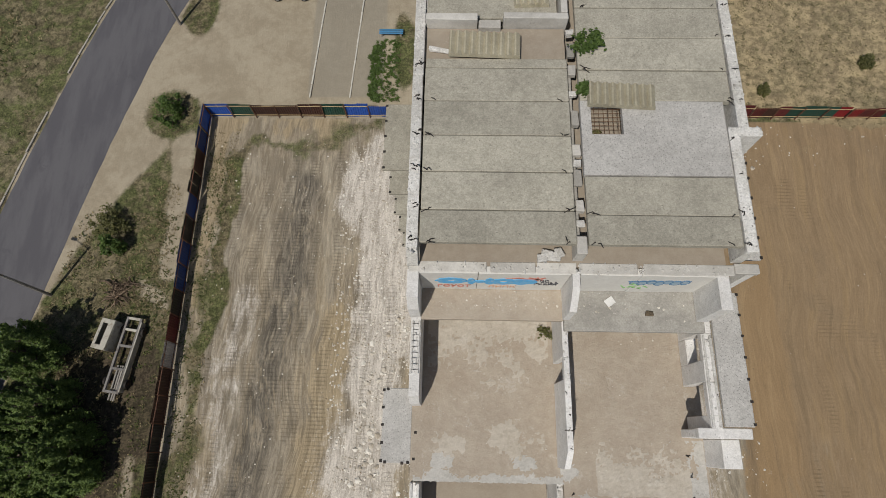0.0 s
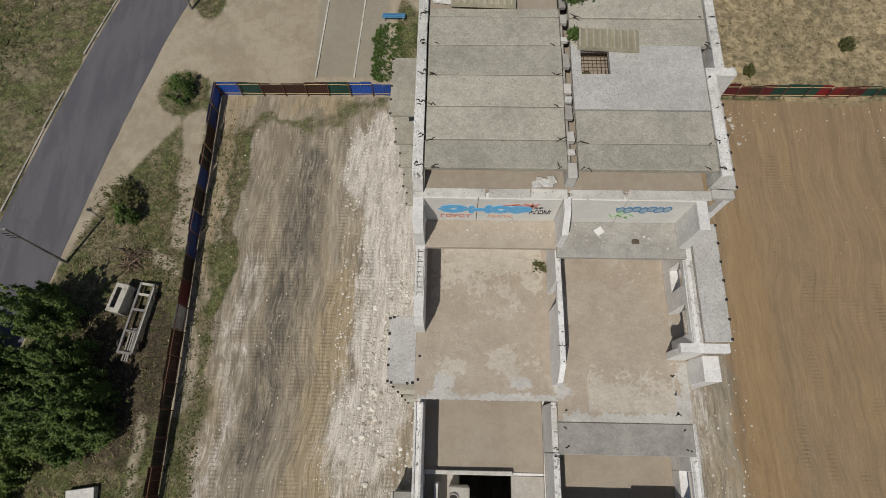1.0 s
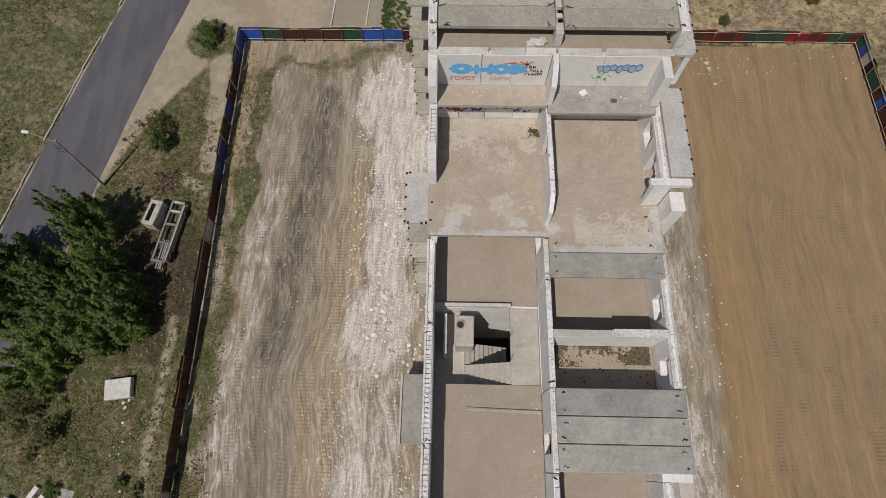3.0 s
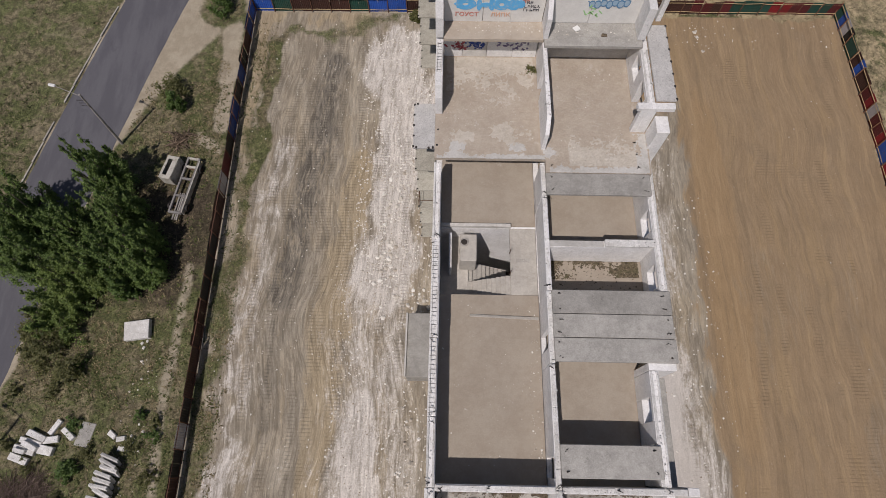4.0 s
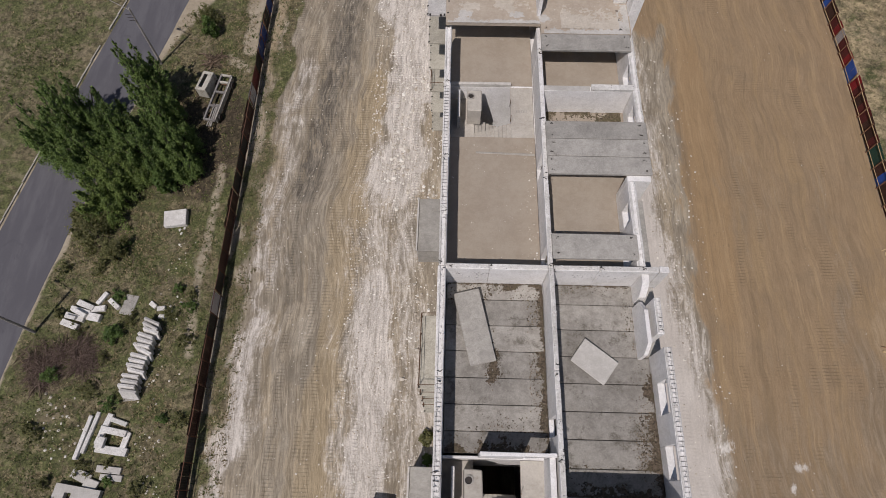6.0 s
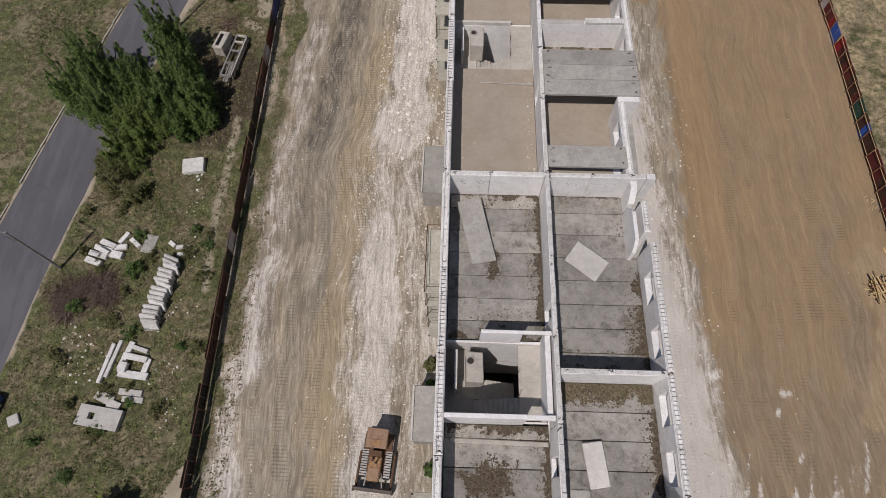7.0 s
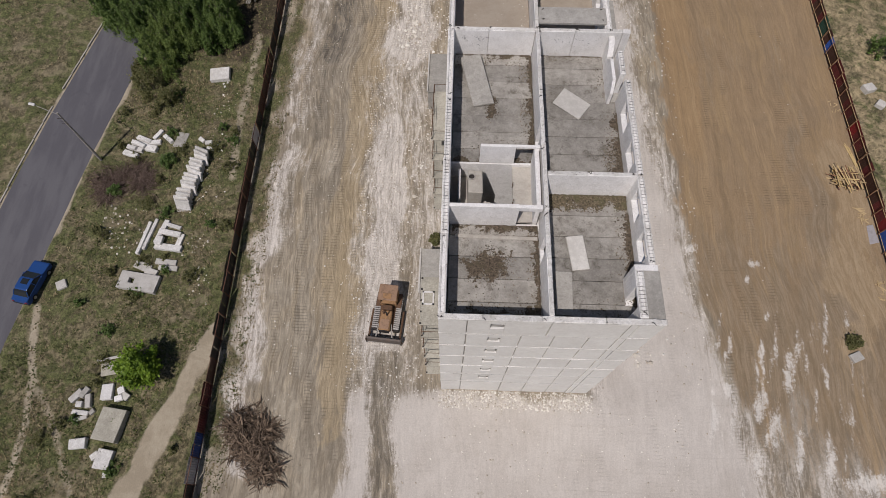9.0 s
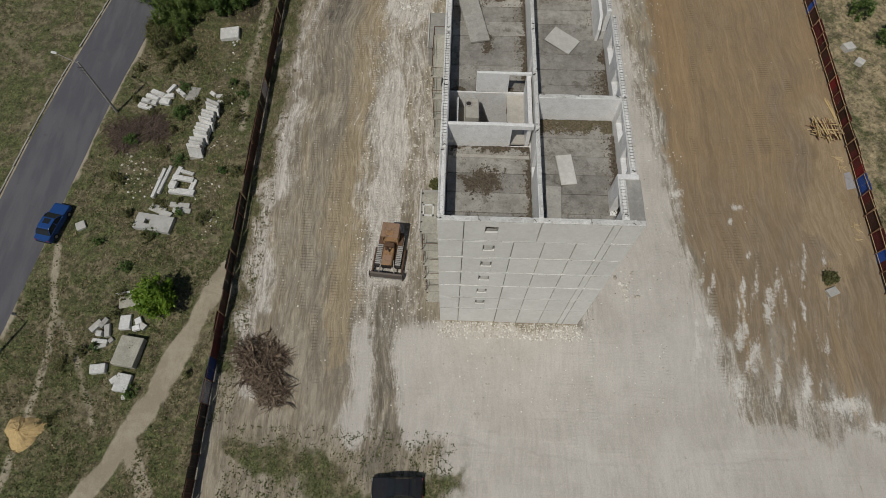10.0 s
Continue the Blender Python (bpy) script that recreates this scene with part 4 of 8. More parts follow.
cross_b = structure("wall_cross_east", "pale cross wall with a raised broken course of concrete")
panel_along(cross_b, 0, XM1, 10.9, 0.02, 0.42, F6 - 0.2, T6 - 0.12)
panel_along(cross_b, 0, 8.15, 11.0, 0.0, 0.44, T6 - 0.1, T6 + 0.12, mat=M_WHITE, name="coping")
panel_along(cross_b, 0, XM1, 8.1, 0.03, 0.4, T6 - 0.12, T6 - 0.04, mat=M_JOINT, name="coping")
cross_c = structure("wall_cross_south", "white cross wall between two open rooms")
panel_along(cross_c, 0, XM1, 10.75, -25.15, -24.85, F6 - 0.2, T6)
panel_along(cross_c, 0, XM1 + 0.02, 7.6, -25.13, -24.87, T6, T6 + 0.05, mat=M_WHITE, name="coping")
panel_along(cross_c, 0, 7.95, 10.75, -25.13, -24.87, T6, T6 + 0.05, mat=M_WHITE, name="coping")
loops_on(cross_c, [(7.75, -25.0), (5.3, -25), (10.5, -25)], T6 + 0.05)

stair_wall = structure("wall_stairwell", "broken pale walls round the stairwell")
panel_along(stair_wall, 0, 0.75, XM0, -23.0, -22.8, F6 + 0.3, T6 - 0.1, [(3.1, 4.3, F6 + 0.3, T6 - 0.3)])
panel_along(stair_wall, 0, XW1, 3.2, -27.6, -27.35, F6 - 0.2, T6, )
panel_along(stair_wall, 0, 3.2, XM0, -27.6, -27.35, T6 - 0.5, T6 - 0.05, )
panel_along(stair_wall, 1, -27.35, -23.0, 4.3, 4.6, F6 - 1.0, T6 - 0.3)
panel_along(stair_wall, 0, XW1, XM0 - 0.01, 2.1, 2.24, 9.0, F6 - 0.01)
panel_along(stair_wall, 0, XW1, 3.1, 2.1, 2.3, F6 + 0.004, F6 + 0.32, mat=M_JOINT)
panel_along(stair_wall, 0, XW1, XM0 - 0.01, -23.04, -22.9, 9.0, F6 + 0.29)
panel_along(stair_wall, 0, XW1, XM0 - 0.01, -2.36, -2.22, 9.0, F6 - 0.24)
panel_along(stair_wall, 0, XW1, XM0 - 0.01, -27.5, -27.36, 9.0, F6 - 0.24)

# east side of the top storey: outer panels and recessed loggias
east = structure("wall_east", "white outer wall panels with window openings and open loggias")
for a, b, holes in ((-6.45, 0.2, [(-2.2, -0.9, F6 + 0.8, F6 + 2.1)]), (0.22, 5.6, [(1.2, 2.5, F6 + 0.8, F6 + 2.1)]),
                    (-24.9, -17.2, [(-23.9, -22.2, F6 + 0.8, T6 - 0.28), (-20.6, -18.9, F6 + 0.8, T6 - 0.28)]),
                    (-31.2, -25.1, [(-30.6, -28.9, F6 + 0.8, T6 - 0.28), (-27.6, -25.9, F6 + 0.8, T6 - 0.28)])):
    x0, x1 = (10.92, 11.36) if a > -10 else (10.72, 11.14)
    panel_along(east, 1, a, b, x0, x1, F6 - 0.23, T6, holes)
    ladder_top(east, 1, a + 0.03, b - 0.03, x0 + 0.02, x1 - 0.02, T6 + 0.01, bars=a < -10)
panel_along(east, 1, -12.5, -6.9, 9.82, 10.3, F6 - 0.2, T6, [(-11.9, -10.5, F6, F6 + 2.1), (-9.4, -8.2, F6 + 0.8, F6 + 2.1)])
ladder_top(east, 1, -12.5, -6.95, 9.84, 10.28, T6 + 0.01, bars=False)
panel_along(east, 0, 9.82, 11.3, -6.88, -6.48, F6 - 0.2, T6 + 0.02)
panel_along(east, 1, -34.55, -31.6, 9.85, 10.35, F6 - 0.2, T6, [(-33.8, -32.6, F6, F6 + 2.1)])
ladder_top(east, 1, -34.5, -31.6, 9.87, 10.33, T6 + 0.01)
panel_along(east, 0, 9.85, 11.25, -31.58, -31.22, F6 - 0.2, T6)
panel_along(east, 1, -14.0, -12.9, 10.1, 10.5, F6 - 0.2, T6 - 0.3, cut0=0.6)
panel_along(east, 0, 11.07, 11.62, -12.9, -12.5, F6 - 0.2, T6 + 0.02)
loops_on(east, [(11.1, 0.2), (11.1, -6.3), (11.0, 4.9), (10.9, -25), (10.9, -17.6), (10.9, -31.0), (10.1, -34.2)], T6 + 0.05)
log = structure("floor_loggia", "grey loggia floor slabs along the outer wall", "floor")
for x0, x1, y0, y1, z in ((10.3, 11.45, -17.2, -12.9, F6), (10.32, 11.5, -12.5, -6.9, F6), (10.36, 11.34, -34.55, -31.6, T6 - 0.1), (10.3, 11.5, -34.55, -31.6, F6)):
    g = Geo()
    g.cbox(x0, x1, y0, y1, z - 0.16, z, 0.02)
    part("floor_slab", g, M_GREY, log)

# --- floors of the top storey ---
rooms = structure("floor_north_rooms", "floor of dusty brown screed", "floor")
g = Geo()
g.box(XW1 + 0.01, XM0 - 0.01, 2.25, 13.3, F6 - 0.22, F6)
part("screed", g, M_SCREED, rooms)
g = Geo()
g.box(XW1 + 0.01, XM0 - 0.01, -12.54, -2.2, F6 - 0.22, F6)
part("screed", g, M_SCREED, rooms)
g = Geo()
g.box(XM1 + 0.01, 10.9, 0.44, 13.3, F6 - 0.22, F6)
part("screed", g, M_SCREED, rooms)
g = Geo()
g.box(XM1 + 0.01, 9.8, -12.54, -6.7, F6 - 0.22, F6)
g.box(XM1 + 0.01, 10.9, -6.7, 0.05, F6 - 0.22, F6)
part("screed", g, M_SCREED, rooms)
fl = structure("floor_open_rooms", "dirty grey hollow-core slabs with debris in the joints", "floor")
planks(fl, XW1 + 0.03, XM0 - 0.02, [-22.78, -21.6, -20.15, -18.65, -17.1, -15.55, -13.95, -12.9], F6, SLAB, M_FLOOR, sag=0.015)
planks(fl, XW1 + 0.03, XM0 - 0.02, [-34.55, -33.0, -31.45, -29.9, -28.4, -27.62], F6, SLAB, M_FLOOR, sag=0.015)
planks(fl, XM1 + 0.02, 10.7, [-24.84, -23.4, -21.9, -20.4, -18.85, -17.3, -15.7, -14.15, -12.9], F6, SLAB, M_FLOOR, sag=0.015)
planks(fl, XM1 + 0.02, 10.7, [-34.55, -32.95, -31.4, -29.85, -28.3, -26.75, -25.2], F6, SLAB, M_FLOOR, sag=0.015)
under = structure("floor_below", "dark floor slab of the storey below", "floor")
g = Geo()
for ya, yb in ((YS1, -27.4), (-22.9, -2.25), (2.2, 20)):
    g.box(XW1 + 0.01, XM0 - 0.01, ya, yb, F6 - 2.95, F6 - 2.75)
part("slab", g, M_GREY, under)
g = Geo()
g.box(XM1 + 0.01, 10.88, YS1, 20, F6 - 2.95, F6 - 2.75)
part("slab", g, M_SCREED_L, under)

# planks still lying over the east rooms
over = structure("floor_upper_slabs", "grey hollow-core slabs still spanning the east rooms", "floor")
planks(over, XM1 - 0.1, 11.38, [-6.55, -5.25, -3.95, -2.6], T6 + 0.2, SLAB, M_GREY, loops=True)
planks(over, XM1 - 0.1, 9.95, [-12.2, -10.6], T6 + 0.2, SLAB, M_GREY, loops=True)

# --- the storey above (north part) ---
upper = structure("floor_upper", "pale worn screed floor of the opened upper storey", "floor")
g = Geo()
g.box(XW0 + 0.02, XM1 - 0.06, 5.45, 13.3, F7 - 0.3, F7)
part("screed", g, M_SCREED_L, upper)
g = Geo()
g.box(XM1 - 0.06, 11.2, 4.55, 13.3, F7 - 0.3, F7 - 0.004)
part("screed", g, M_SCREED_L, upper)
planks(upper, XM1 - 0.1, 11.1, [3.12, 4.55], F7 - 0.01, SLAB, M_GREY, loops=True)
loops_on(upper, [(10.4, 5.0), (10.4, 5.9), (5.3, 5.0), (10.4, 6.6)], F7)
ww = structure("wall_upper", "white broken wall panels of the opened upper storey")
panel_along(ww, 1, 8.55, 13.3, XW0 + 0.02, XW1 - 0.02, F7, T7, cut0=0.25)
ladder_top(ww, 1, 9.7, 11.9, XW0 + 0.04, XW1 - 0.04, T7 + 0.005)
panel_along(ww, 1, 6.1, 9.6, XM0 + 0.08, XM1 - 0.06, F7, T7, cut0=0.7)
panel_along(ww, 1, 10.5, 13.3, XM0 + 0.06, XM1 - 0.06, F7, T7)
panel_along(ww, 1, 9.6, 10.5, XM0 + 0.08, XM1 - 0.06, F7 + 2.05, T7)
panel_along(ww, 1, 7.4, 13.3, 10.5, 10.95, F7, T7, [(8.3, 9.6, F7 + 0.02, F7 + 2.1), (10.5, 11.6, F7 + 0.8, F7 + 2.1)])
ladder_top(ww, 1, 7.8, 11.5, 10.52, 10.93, T7 + 0.005, bars=False)
panel_along(ww, 0, 9.95, 12.1, 7.4, 7.8, T7 - 0.35, T7)
panel_along(ww, 0, 10.2, 11.1, 7.42, 7.78, F7 - 0.02, T7 - 0.36)
panel_along(ww, 0, 11.12, 11.85, 6.25, 7.38, F7 - 2.6, F7 + 1.75)
loops_on(ww, [(4.86, 6.9 + 0.7 * i) for i in range(4)], T7, 0.03)
for a, b, k in ((XW1, -0.05, M_PANEL), (-0.03, 1.5, M_LOOSE), (1.52, 3.15, M_PANEL), (3.17, XM0, M_PANEL)):
    panel_along(ww, 0, a, b, 12.99, 13.3, F7, T7, mat=k, b_edge=0.012)
panel_along(ww, 0, XM1, 10.5, 13.0, 13.3, F7, T7, mat=M_JOINT)
ls = structure("floor_loggia_upper", "grey exposed-gravel loggia slab with dark fixing plates", "floor")
g = Geo()
g.cbox(10.98, 12.15, 7.85, 13.3, T7, T7 + 0.16, 0.02)
part("floor_slab", g, M_GRAVEL, ls)
for y in np.arange(7.95, 13.3, 0.88):
    part("fixing_plate", Geo().cbox(12.08, 12.2, y - 0.05, y + 0.06, T7 + 0.02, T7 + 0.19, 0.01), M_DARK, ls)
bal = structure("floor_balcony", "grey gravel balcony slab with dark fixing plates", "floor")
g = Geo()
g.cbox(-2.95, XW0 + 0.02, 6.12, 9.3, F7 - 0.2, F7 - 0.02, 0.02)
part("floor_slab", g, M_GRAVEL, bal)
g = Geo()
for x, y in [(-2.93, 6.2 + 0.75 * i) for i in range(5)] + [(-1.75, 6.15), (-2.0, 6.12), (-1.5, 6.3), (-2.75, 6.15), (-1.45, 7.4), (-2.75, 9.25)]:
    part("fixing_plate", Geo().cbox(x - 0.06, x + 0.06, y - 0.05, y + 0.07, F7 - 0.1, F7 + 0.01, 0.01), M_DARK, bal)

# --- storey of the painted wall ---
strip = structure("floor_painted_room", "narrow strip of dusty floor slab before the painted wall", "floor")
g = Geo()
g.cbox(XW1, XM0 + 0.1, 11.95, 13.4, F8 - 0.28, F8, 0.03)
part("floor_slab", g, M_SCREED_L, strip)
g = Geo()
g.cbox(XM0 + 0.12, 10.6, 11.55, 13.4, F8 - 0.28, F8 - 0.02, 0.03)
part("floor_slab", g, M_GREY, strip)
pw = structure("wall_painted", "pale wall panels painted with blue, red and green graffiti")
for a, b in ((XW1, 1.1), (1.11, 2.75), (2.76, XM0)):
    panel_along(pw, 0, a, b, 13.26, 13.56, F8, T8, mat=M_FACADE, b_edge=0.012)
for a, b in ((XM1, 7.4), (7.41, 10.3)):
    panel_along(pw, 0, a, b, 13.26, 13.56, F8, T8, mat=M_FACADE, b_edge=0.012)
for a, b in ((XW1 - 0.4, 1.4), (1.55, 3.3), (3.34, XM0 + 0.2), (XM0 + 0.32, 7.2), (7.45, 10.9)):
    panel_along(pw, 0, a, b, 13.30, 13.72, T8, T8 + 0.07, mat=M_LOOSE, name="coping")
panel_along(pw, 1, 12.0, 13.4, XW0, XW1 - 0.02, F8, T8, cut0=0.3)
panel_along(pw, 1, 12.0, 13.4, XM0 + 0.05, XM1 - 0.05, F8, T8, cut0=0.8)
panel_along(pw, 1, 12.0, 13.4, 10.25, 10.7, F8, T8)
panel_along(pw, 0, 10.92, 11.85, 13.4, 13.8, T8 - 0.2, T8 + 0.05, mat=M_LOOSE)
panel_along(pw, 0, 11.5, 11.82, 13.42, 13.75, F8, T8 - 0.2)
lsa = structure("floor_loggia_attic", "grey exposed-gravel loggia slab below the roof parapet", "floor")
part("floor_slab", Geo().cbox(11.34, 12.42, 14.2, 18.66, 24.14, 24.30, 0.02), M_GRAVEL, lsa)
for y in (14.3, 15.15, 16.0, 16.9, 17.8, 18.5):
    part("fixing_plate", Geo().cbox(12.36, 12.47, y - 0.06, y + 0.06, 24.16, 24.33, 0.01), M_DARK, lsa)

# --- attic and roof ---
attic = structure("floor_attic", "dusty attic floor under the roof slabs", "floor")
g = Geo()
g.box(XW1, 10.6, 13.57, 27, F9 - 0.3, F9)
part("floor_slab", g, M_SCREED, attic)
aw = structure("wall_attic", "rough white parapet and low attic walls under the roof")
for a, b in ((13.5, 17.6), (17.62, 21.4), (21.42, 25.6)):
    panel_along(aw, 1, a, b, XW0, XW1 - 0.03, F9 - 0.3, ROOF + 0.05, mat=M_WHITE, cut0=0.4 if a < 14 else 0)
for a, b, x in ((13.9, 18.9, 10.9), (18.92, 23.5, 11.3), (23.52, 30, 11.3)):
    panel_along(aw, 1, a, b, x, x + 0.42, F9 - 2.0 if a > 18.9 else F9 - 0.3, ROOF + 0.06, mat=M_WHITE)
panel_along(aw, 0, 10.9, 12.2, 18.7, 19.1, F9 - 2.4, ROOF + 0.05, mat=M_WHITE)
panel_along(aw, 1, 13.9, 22, XM0 + 0.12, XM1 - 0.12, F9 - 0.05, ROOF - 0.35, mat=M_GREY)
g = Geo()
g.cbox(4.72, 5.12, 13.8, 14.5, F9, ROOF - 0.12, 0.03)
part("pier", g, M_JOINT, aw)
roof = structure("roof", "weathered grey roof slabs lying side by side", "roof")
planks(roof, XW1 + 0.03, 4.72, [14.13, 15.45, 17.05, 18.65, 20.22, 21.8], ROOF, 0.28, M_ROOF, "roof_slab", loops=True, sag=0.02)
planks(roof, 5.14, 10.86, [14.11, 15.32, 16.95], ROOF, 0.28, M_ROOF, "roof_slab", loops=True, sag=0.02)
planks(roof, 5.14, 11.26, [20.3, 21.75, 23.35, 24.9, 26.5], ROOF, 0.28, M_ROOF, "roof_slab", loops=True, sag=0.02)
g = Geo()
for x0, x1, y0, y1 in ((5.14, 5.55, 16.97, 20.28), (6.8, 10.86, 16.97, 20.28), (5.55, 6.8, 16.97, 18.75), (5.55, 6.8, 20.1, 20.28)):
    g.box(x0, x1, y0, y1, ROOF - 0.28, ROOF - 0.01)
part("roof_slab", g, M_GRAVEL, roof, "roof slab with a square shaft hole")
g = Geo()
for i in range(6):
    g.rod((5.72 + 0.19 * i, 18.72, ROOF - 0.20), (5.72 + 0.19 * i, 20.13, ROOF - 0.20), 0.012, 4)
for i in range(7):
    g.rod((5.52, 18.86 + 0.19 * i, ROOF - 0.19), (6.83, 18.86 + 0.19 * i, ROOF - 0.19), 0.012, 4)
part("reinforcing_mesh", g, M_RUST, roof, "rusty reinforcing mesh across the shaft hole")
for a, b in ((13.6, 25.5),):
    lumps_on(aw, XW0 + 0.02, XW1 - 0.05, a, b, ROOF + 0.05, 260)
lumps_on(aw, 10.92, 11.3, 14.0, 18.9, ROOF + 0.06, 110)
lumps_on(aw, 11.32, 11.7, 19.0, 27.0, ROOF + 0.06, 170)
lumps_on(aw, 10.9, 12.2, 18.7, 19.1, ROOF + 0.05, 60)
lumps_on(pw, XW1 - 0.4, 10.8, 13.32, 13.71, T8 + 0.06, 260)
lumps_on(spine, XM0 + 0.1, XM1 - 0.06, -34.4, 5.3, T6 + 0.04, 420, 0.09)
lumps_on(cross, -1.1, 11.0, -12.86, -12.57, T6 + 0.05, 130, 0.09)
lumps_on(south, XW0, 11.3, YS0, YS1, T6 + 0.06, 160, 0.08)
lumps_on(ww, XM0 + 0.1, XM1 - 0.08, 6.9, 13.2, T7, 60, 0.09)
loops_on(aw, [(XW1 - 0.2, y + d) for y in (14.2, 15.5, 17.1, 18.7, 20.3, 21.9) for d in (0.0, 0.12)], ROOF + 0.06, 0.10, 0.9)
loops_on(aw, [(11.0, y) for y in (14.2, 15.4, 17.0, 18.6)] + [(11.5, y) for y in (20.4, 21.8, 23.4, 25.0)], ROOF + 0.06, 0.10, 0.9)
# loose mortar blocks left in the gap over the middle wall
for k, y in enumerate((14.9, 15.5, 16.6, 17.4, 17.9, 19.2, 20.6, 21.6, 22.5, 23.6)):
    part("gap_block", Geo().cbox(4.76, 5.08, y, y + 0.25 + 0.22 * (k % 3), ROOF - 0.36, ROOF - 0.16 + 0.05 * (k % 2), 0.02, jitter=0.025, rng=RNG), (M_WHITE, M_JOINT, M_GREY)[k % 3], aw)



# ---- inside the building: stairwells, loose slabs, debris ----
def stairwell(dy):
    """Stair hall: landing, two flights, half landing, rubbish chute. dy moves it along the building."""
    s = thing("staircase", "bare concrete staircase in an open stairwell", "staircase", (1.8, -2.2 + dy, 14.3), group="staircases")
    y0 = -2.18 + dy
    g = Geo().cbox(3.05, 4.64, y0, y0 + 4.27, F6 - 0.2, F6, 0.02)
    part("landing", g, M_STAIR, s)
    g = Geo().cbox(XW1 + 0.01, 0.55, y0, y0 + 4.27, 15.53, 15.73, 0.02)
    part("half_landing", g, M_STAIR, s)
    for x0, run, top, ya, yb in ((3.05, -0.278, F6, y0 + 0.02, y0 + 1.25), (0.55, 0.278, 15.73, y0 + 1.32, y0 + 2.55)):
        out = []
        for i in range(9):
            x, z = x0 + run * i, top - 0.152 * (i + 1)
            out += [(x, z), (x + run, z)]
        out += [(x0 + run * 9, top - 1.62), (x0 + run * 0.5, top - 0.42), (x0, top - 0.40)]
        part("flight", Geo().prism(out, 1, ya, yb), M_STAIR, s)
    for p, q in (((3.0, y0 + 1.28, F6), (3.0, y0 + 1.28, F6 + 0.75)), ((3.0, y0 + 2.6, F6), (3.0, y0 + 2.6, F6 + 0.7))):
        part("newel", Geo().rod(p, q, 0.025), M_RUST, s)
    c = thing("rubbish_chute", "grey concrete rubbish chute block with a round pipe", "rubbish chute", (0.6, y0 + 3, 15.73), group="rubbish chutes")
    g = Geo().cbox(0.0, 1.0, y0 + 2.0, y0 + 3.75, 15.73, 17.38, 0.05, jitter=0.03, rng=RNG)
    part("block", g, M_STAIR, c)
    g = Geo()
    for i in range(14):
        a, b = 2 * math.pi * i / 14, 2 * math.pi * (i + 1) / 14
        q = [(0.26 * math.cos(t) + 0.25, 0.26 * math.sin(t) + y0 + 3.2) for t in (a, b)] + [(0.2 * math.cos(t) + 0.25, 0.2 * math.sin(t) + y0 + 3.2) for t in (b, a)]
        g.prism(q, 2, 15.73, 17.47)
    part("pipe", g, M_PIPE, c)
    # solid dark plug inside the pipe; its colour stands for the shaded hole
    part("pipe_bore", Geo().rod((0.25, y0 + 3.2, 16.4), (0.25, y0 + 3.2, 17.40), 0.195, 14), M_DARK, c, "dark plug painted as the shade inside the chute pipe")
    p = thing("partition_panel", "thin white partition panel standing on the half landing", "panel", (-0.6, y0 + 2.5, 15.73), group="partition panels")
    part("board", Geo().cbox(-0.68, -0.5, y0 + 1.6, y0 + 3.9, 15.73, 17.3, 0.02), M_WHITE, p)


stairwell(0.0)
stairwell(-25.15)


def loose_slab(name, label, cx, cy, z, l, w, h, yaw, rx=0.0, ry=0.0, mat=None, group="", category="concrete slab", hole=None):
    m = pose(cx, cy, z, rx, ry, yaw)
    g = Geo()
    if hole:
        a, b, c, d = hole
        for x0, x1, y0, y1 in ((-l / 2, a, -w / 2, w / 2), (b, l / 2, -w / 2, w / 2), (a, b, -w / 2, c), (a, b, d, w / 2)):
            g.box(x0, x1, y0, y1, 0, h, m)
    else:
        g.cbox(-l / 2, l / 2, -w / 2, w / 2, 0, h, 0.035, m, 0.025, RNG)
    ob = part(name, g, mat or M_WHITE, None, label)
    return tagged(ob, category=category, group=group)


loose_slab("fallen_slab", "grey concrete slab slumped against the cross wall", 0.55, -15.75, F6 + 0.22, 1.55, 4.4, 0.22, 14, 5.0, 0, M_GREY)
loose_slab("fallen_slab", "pale oblong concrete panel lying askew on the floor", 7.45, -17.6, F6 + 0.06, 2.3, 1.6, 0.18, -37, 2, 3, M_LOOSE)
loose_slab("fallen_slab", "pale narrow concrete panel lying on the floor", 7.1, -29.55, F6 + 0.08, 1.12, 2.35, 0.18, 8, 3, 2, M_LOOSE)
loose_slab("loose_board", "flat grey board laid on the floor slabs", 6.1, -32.3, F6 + 0.03, 1.05, 2.9, 0.07, -2, 0, 0, M_GREY, category="board")
loose_slab("loose_board", "small pale board lying in the shaded corner", 2.4, -33.95, F6 + 0.03, 0.7, 0.32, 0.06, 4, 0, 0, M_PANEL, category="board")
loose_slab("fallen_slab", "thin broken screed board along the floor edge", 2.6, -3.55, F6 + 0.01, 4.0, 0.16, 0.08, -2, 0, 0, M_STAIR)
loose_slab("fallen_slab", "long pale sill beam lying across the slabs", 1.9, -28.55, F6 + 0.01, 5.4, 0.26, 0.12, -1, 0, 0, M_STAIR)
wl = structure("wall_loggia", "white broken loggia wall with rebar on top")
panel_along(wl, 1, -17.4, -14.3, 10.02, 10.24, F6 - 0.2, T6 - 0.35, cut0=0.5, cut1=0.7)
panel_along(wl, 1, -16.4, -14.3, 10.62, 10.98, F6, T6 - 0.3)
ladder_top(wl, 1, -16.35, -14.35, 10.64, 10.96, T6 - 0.29)


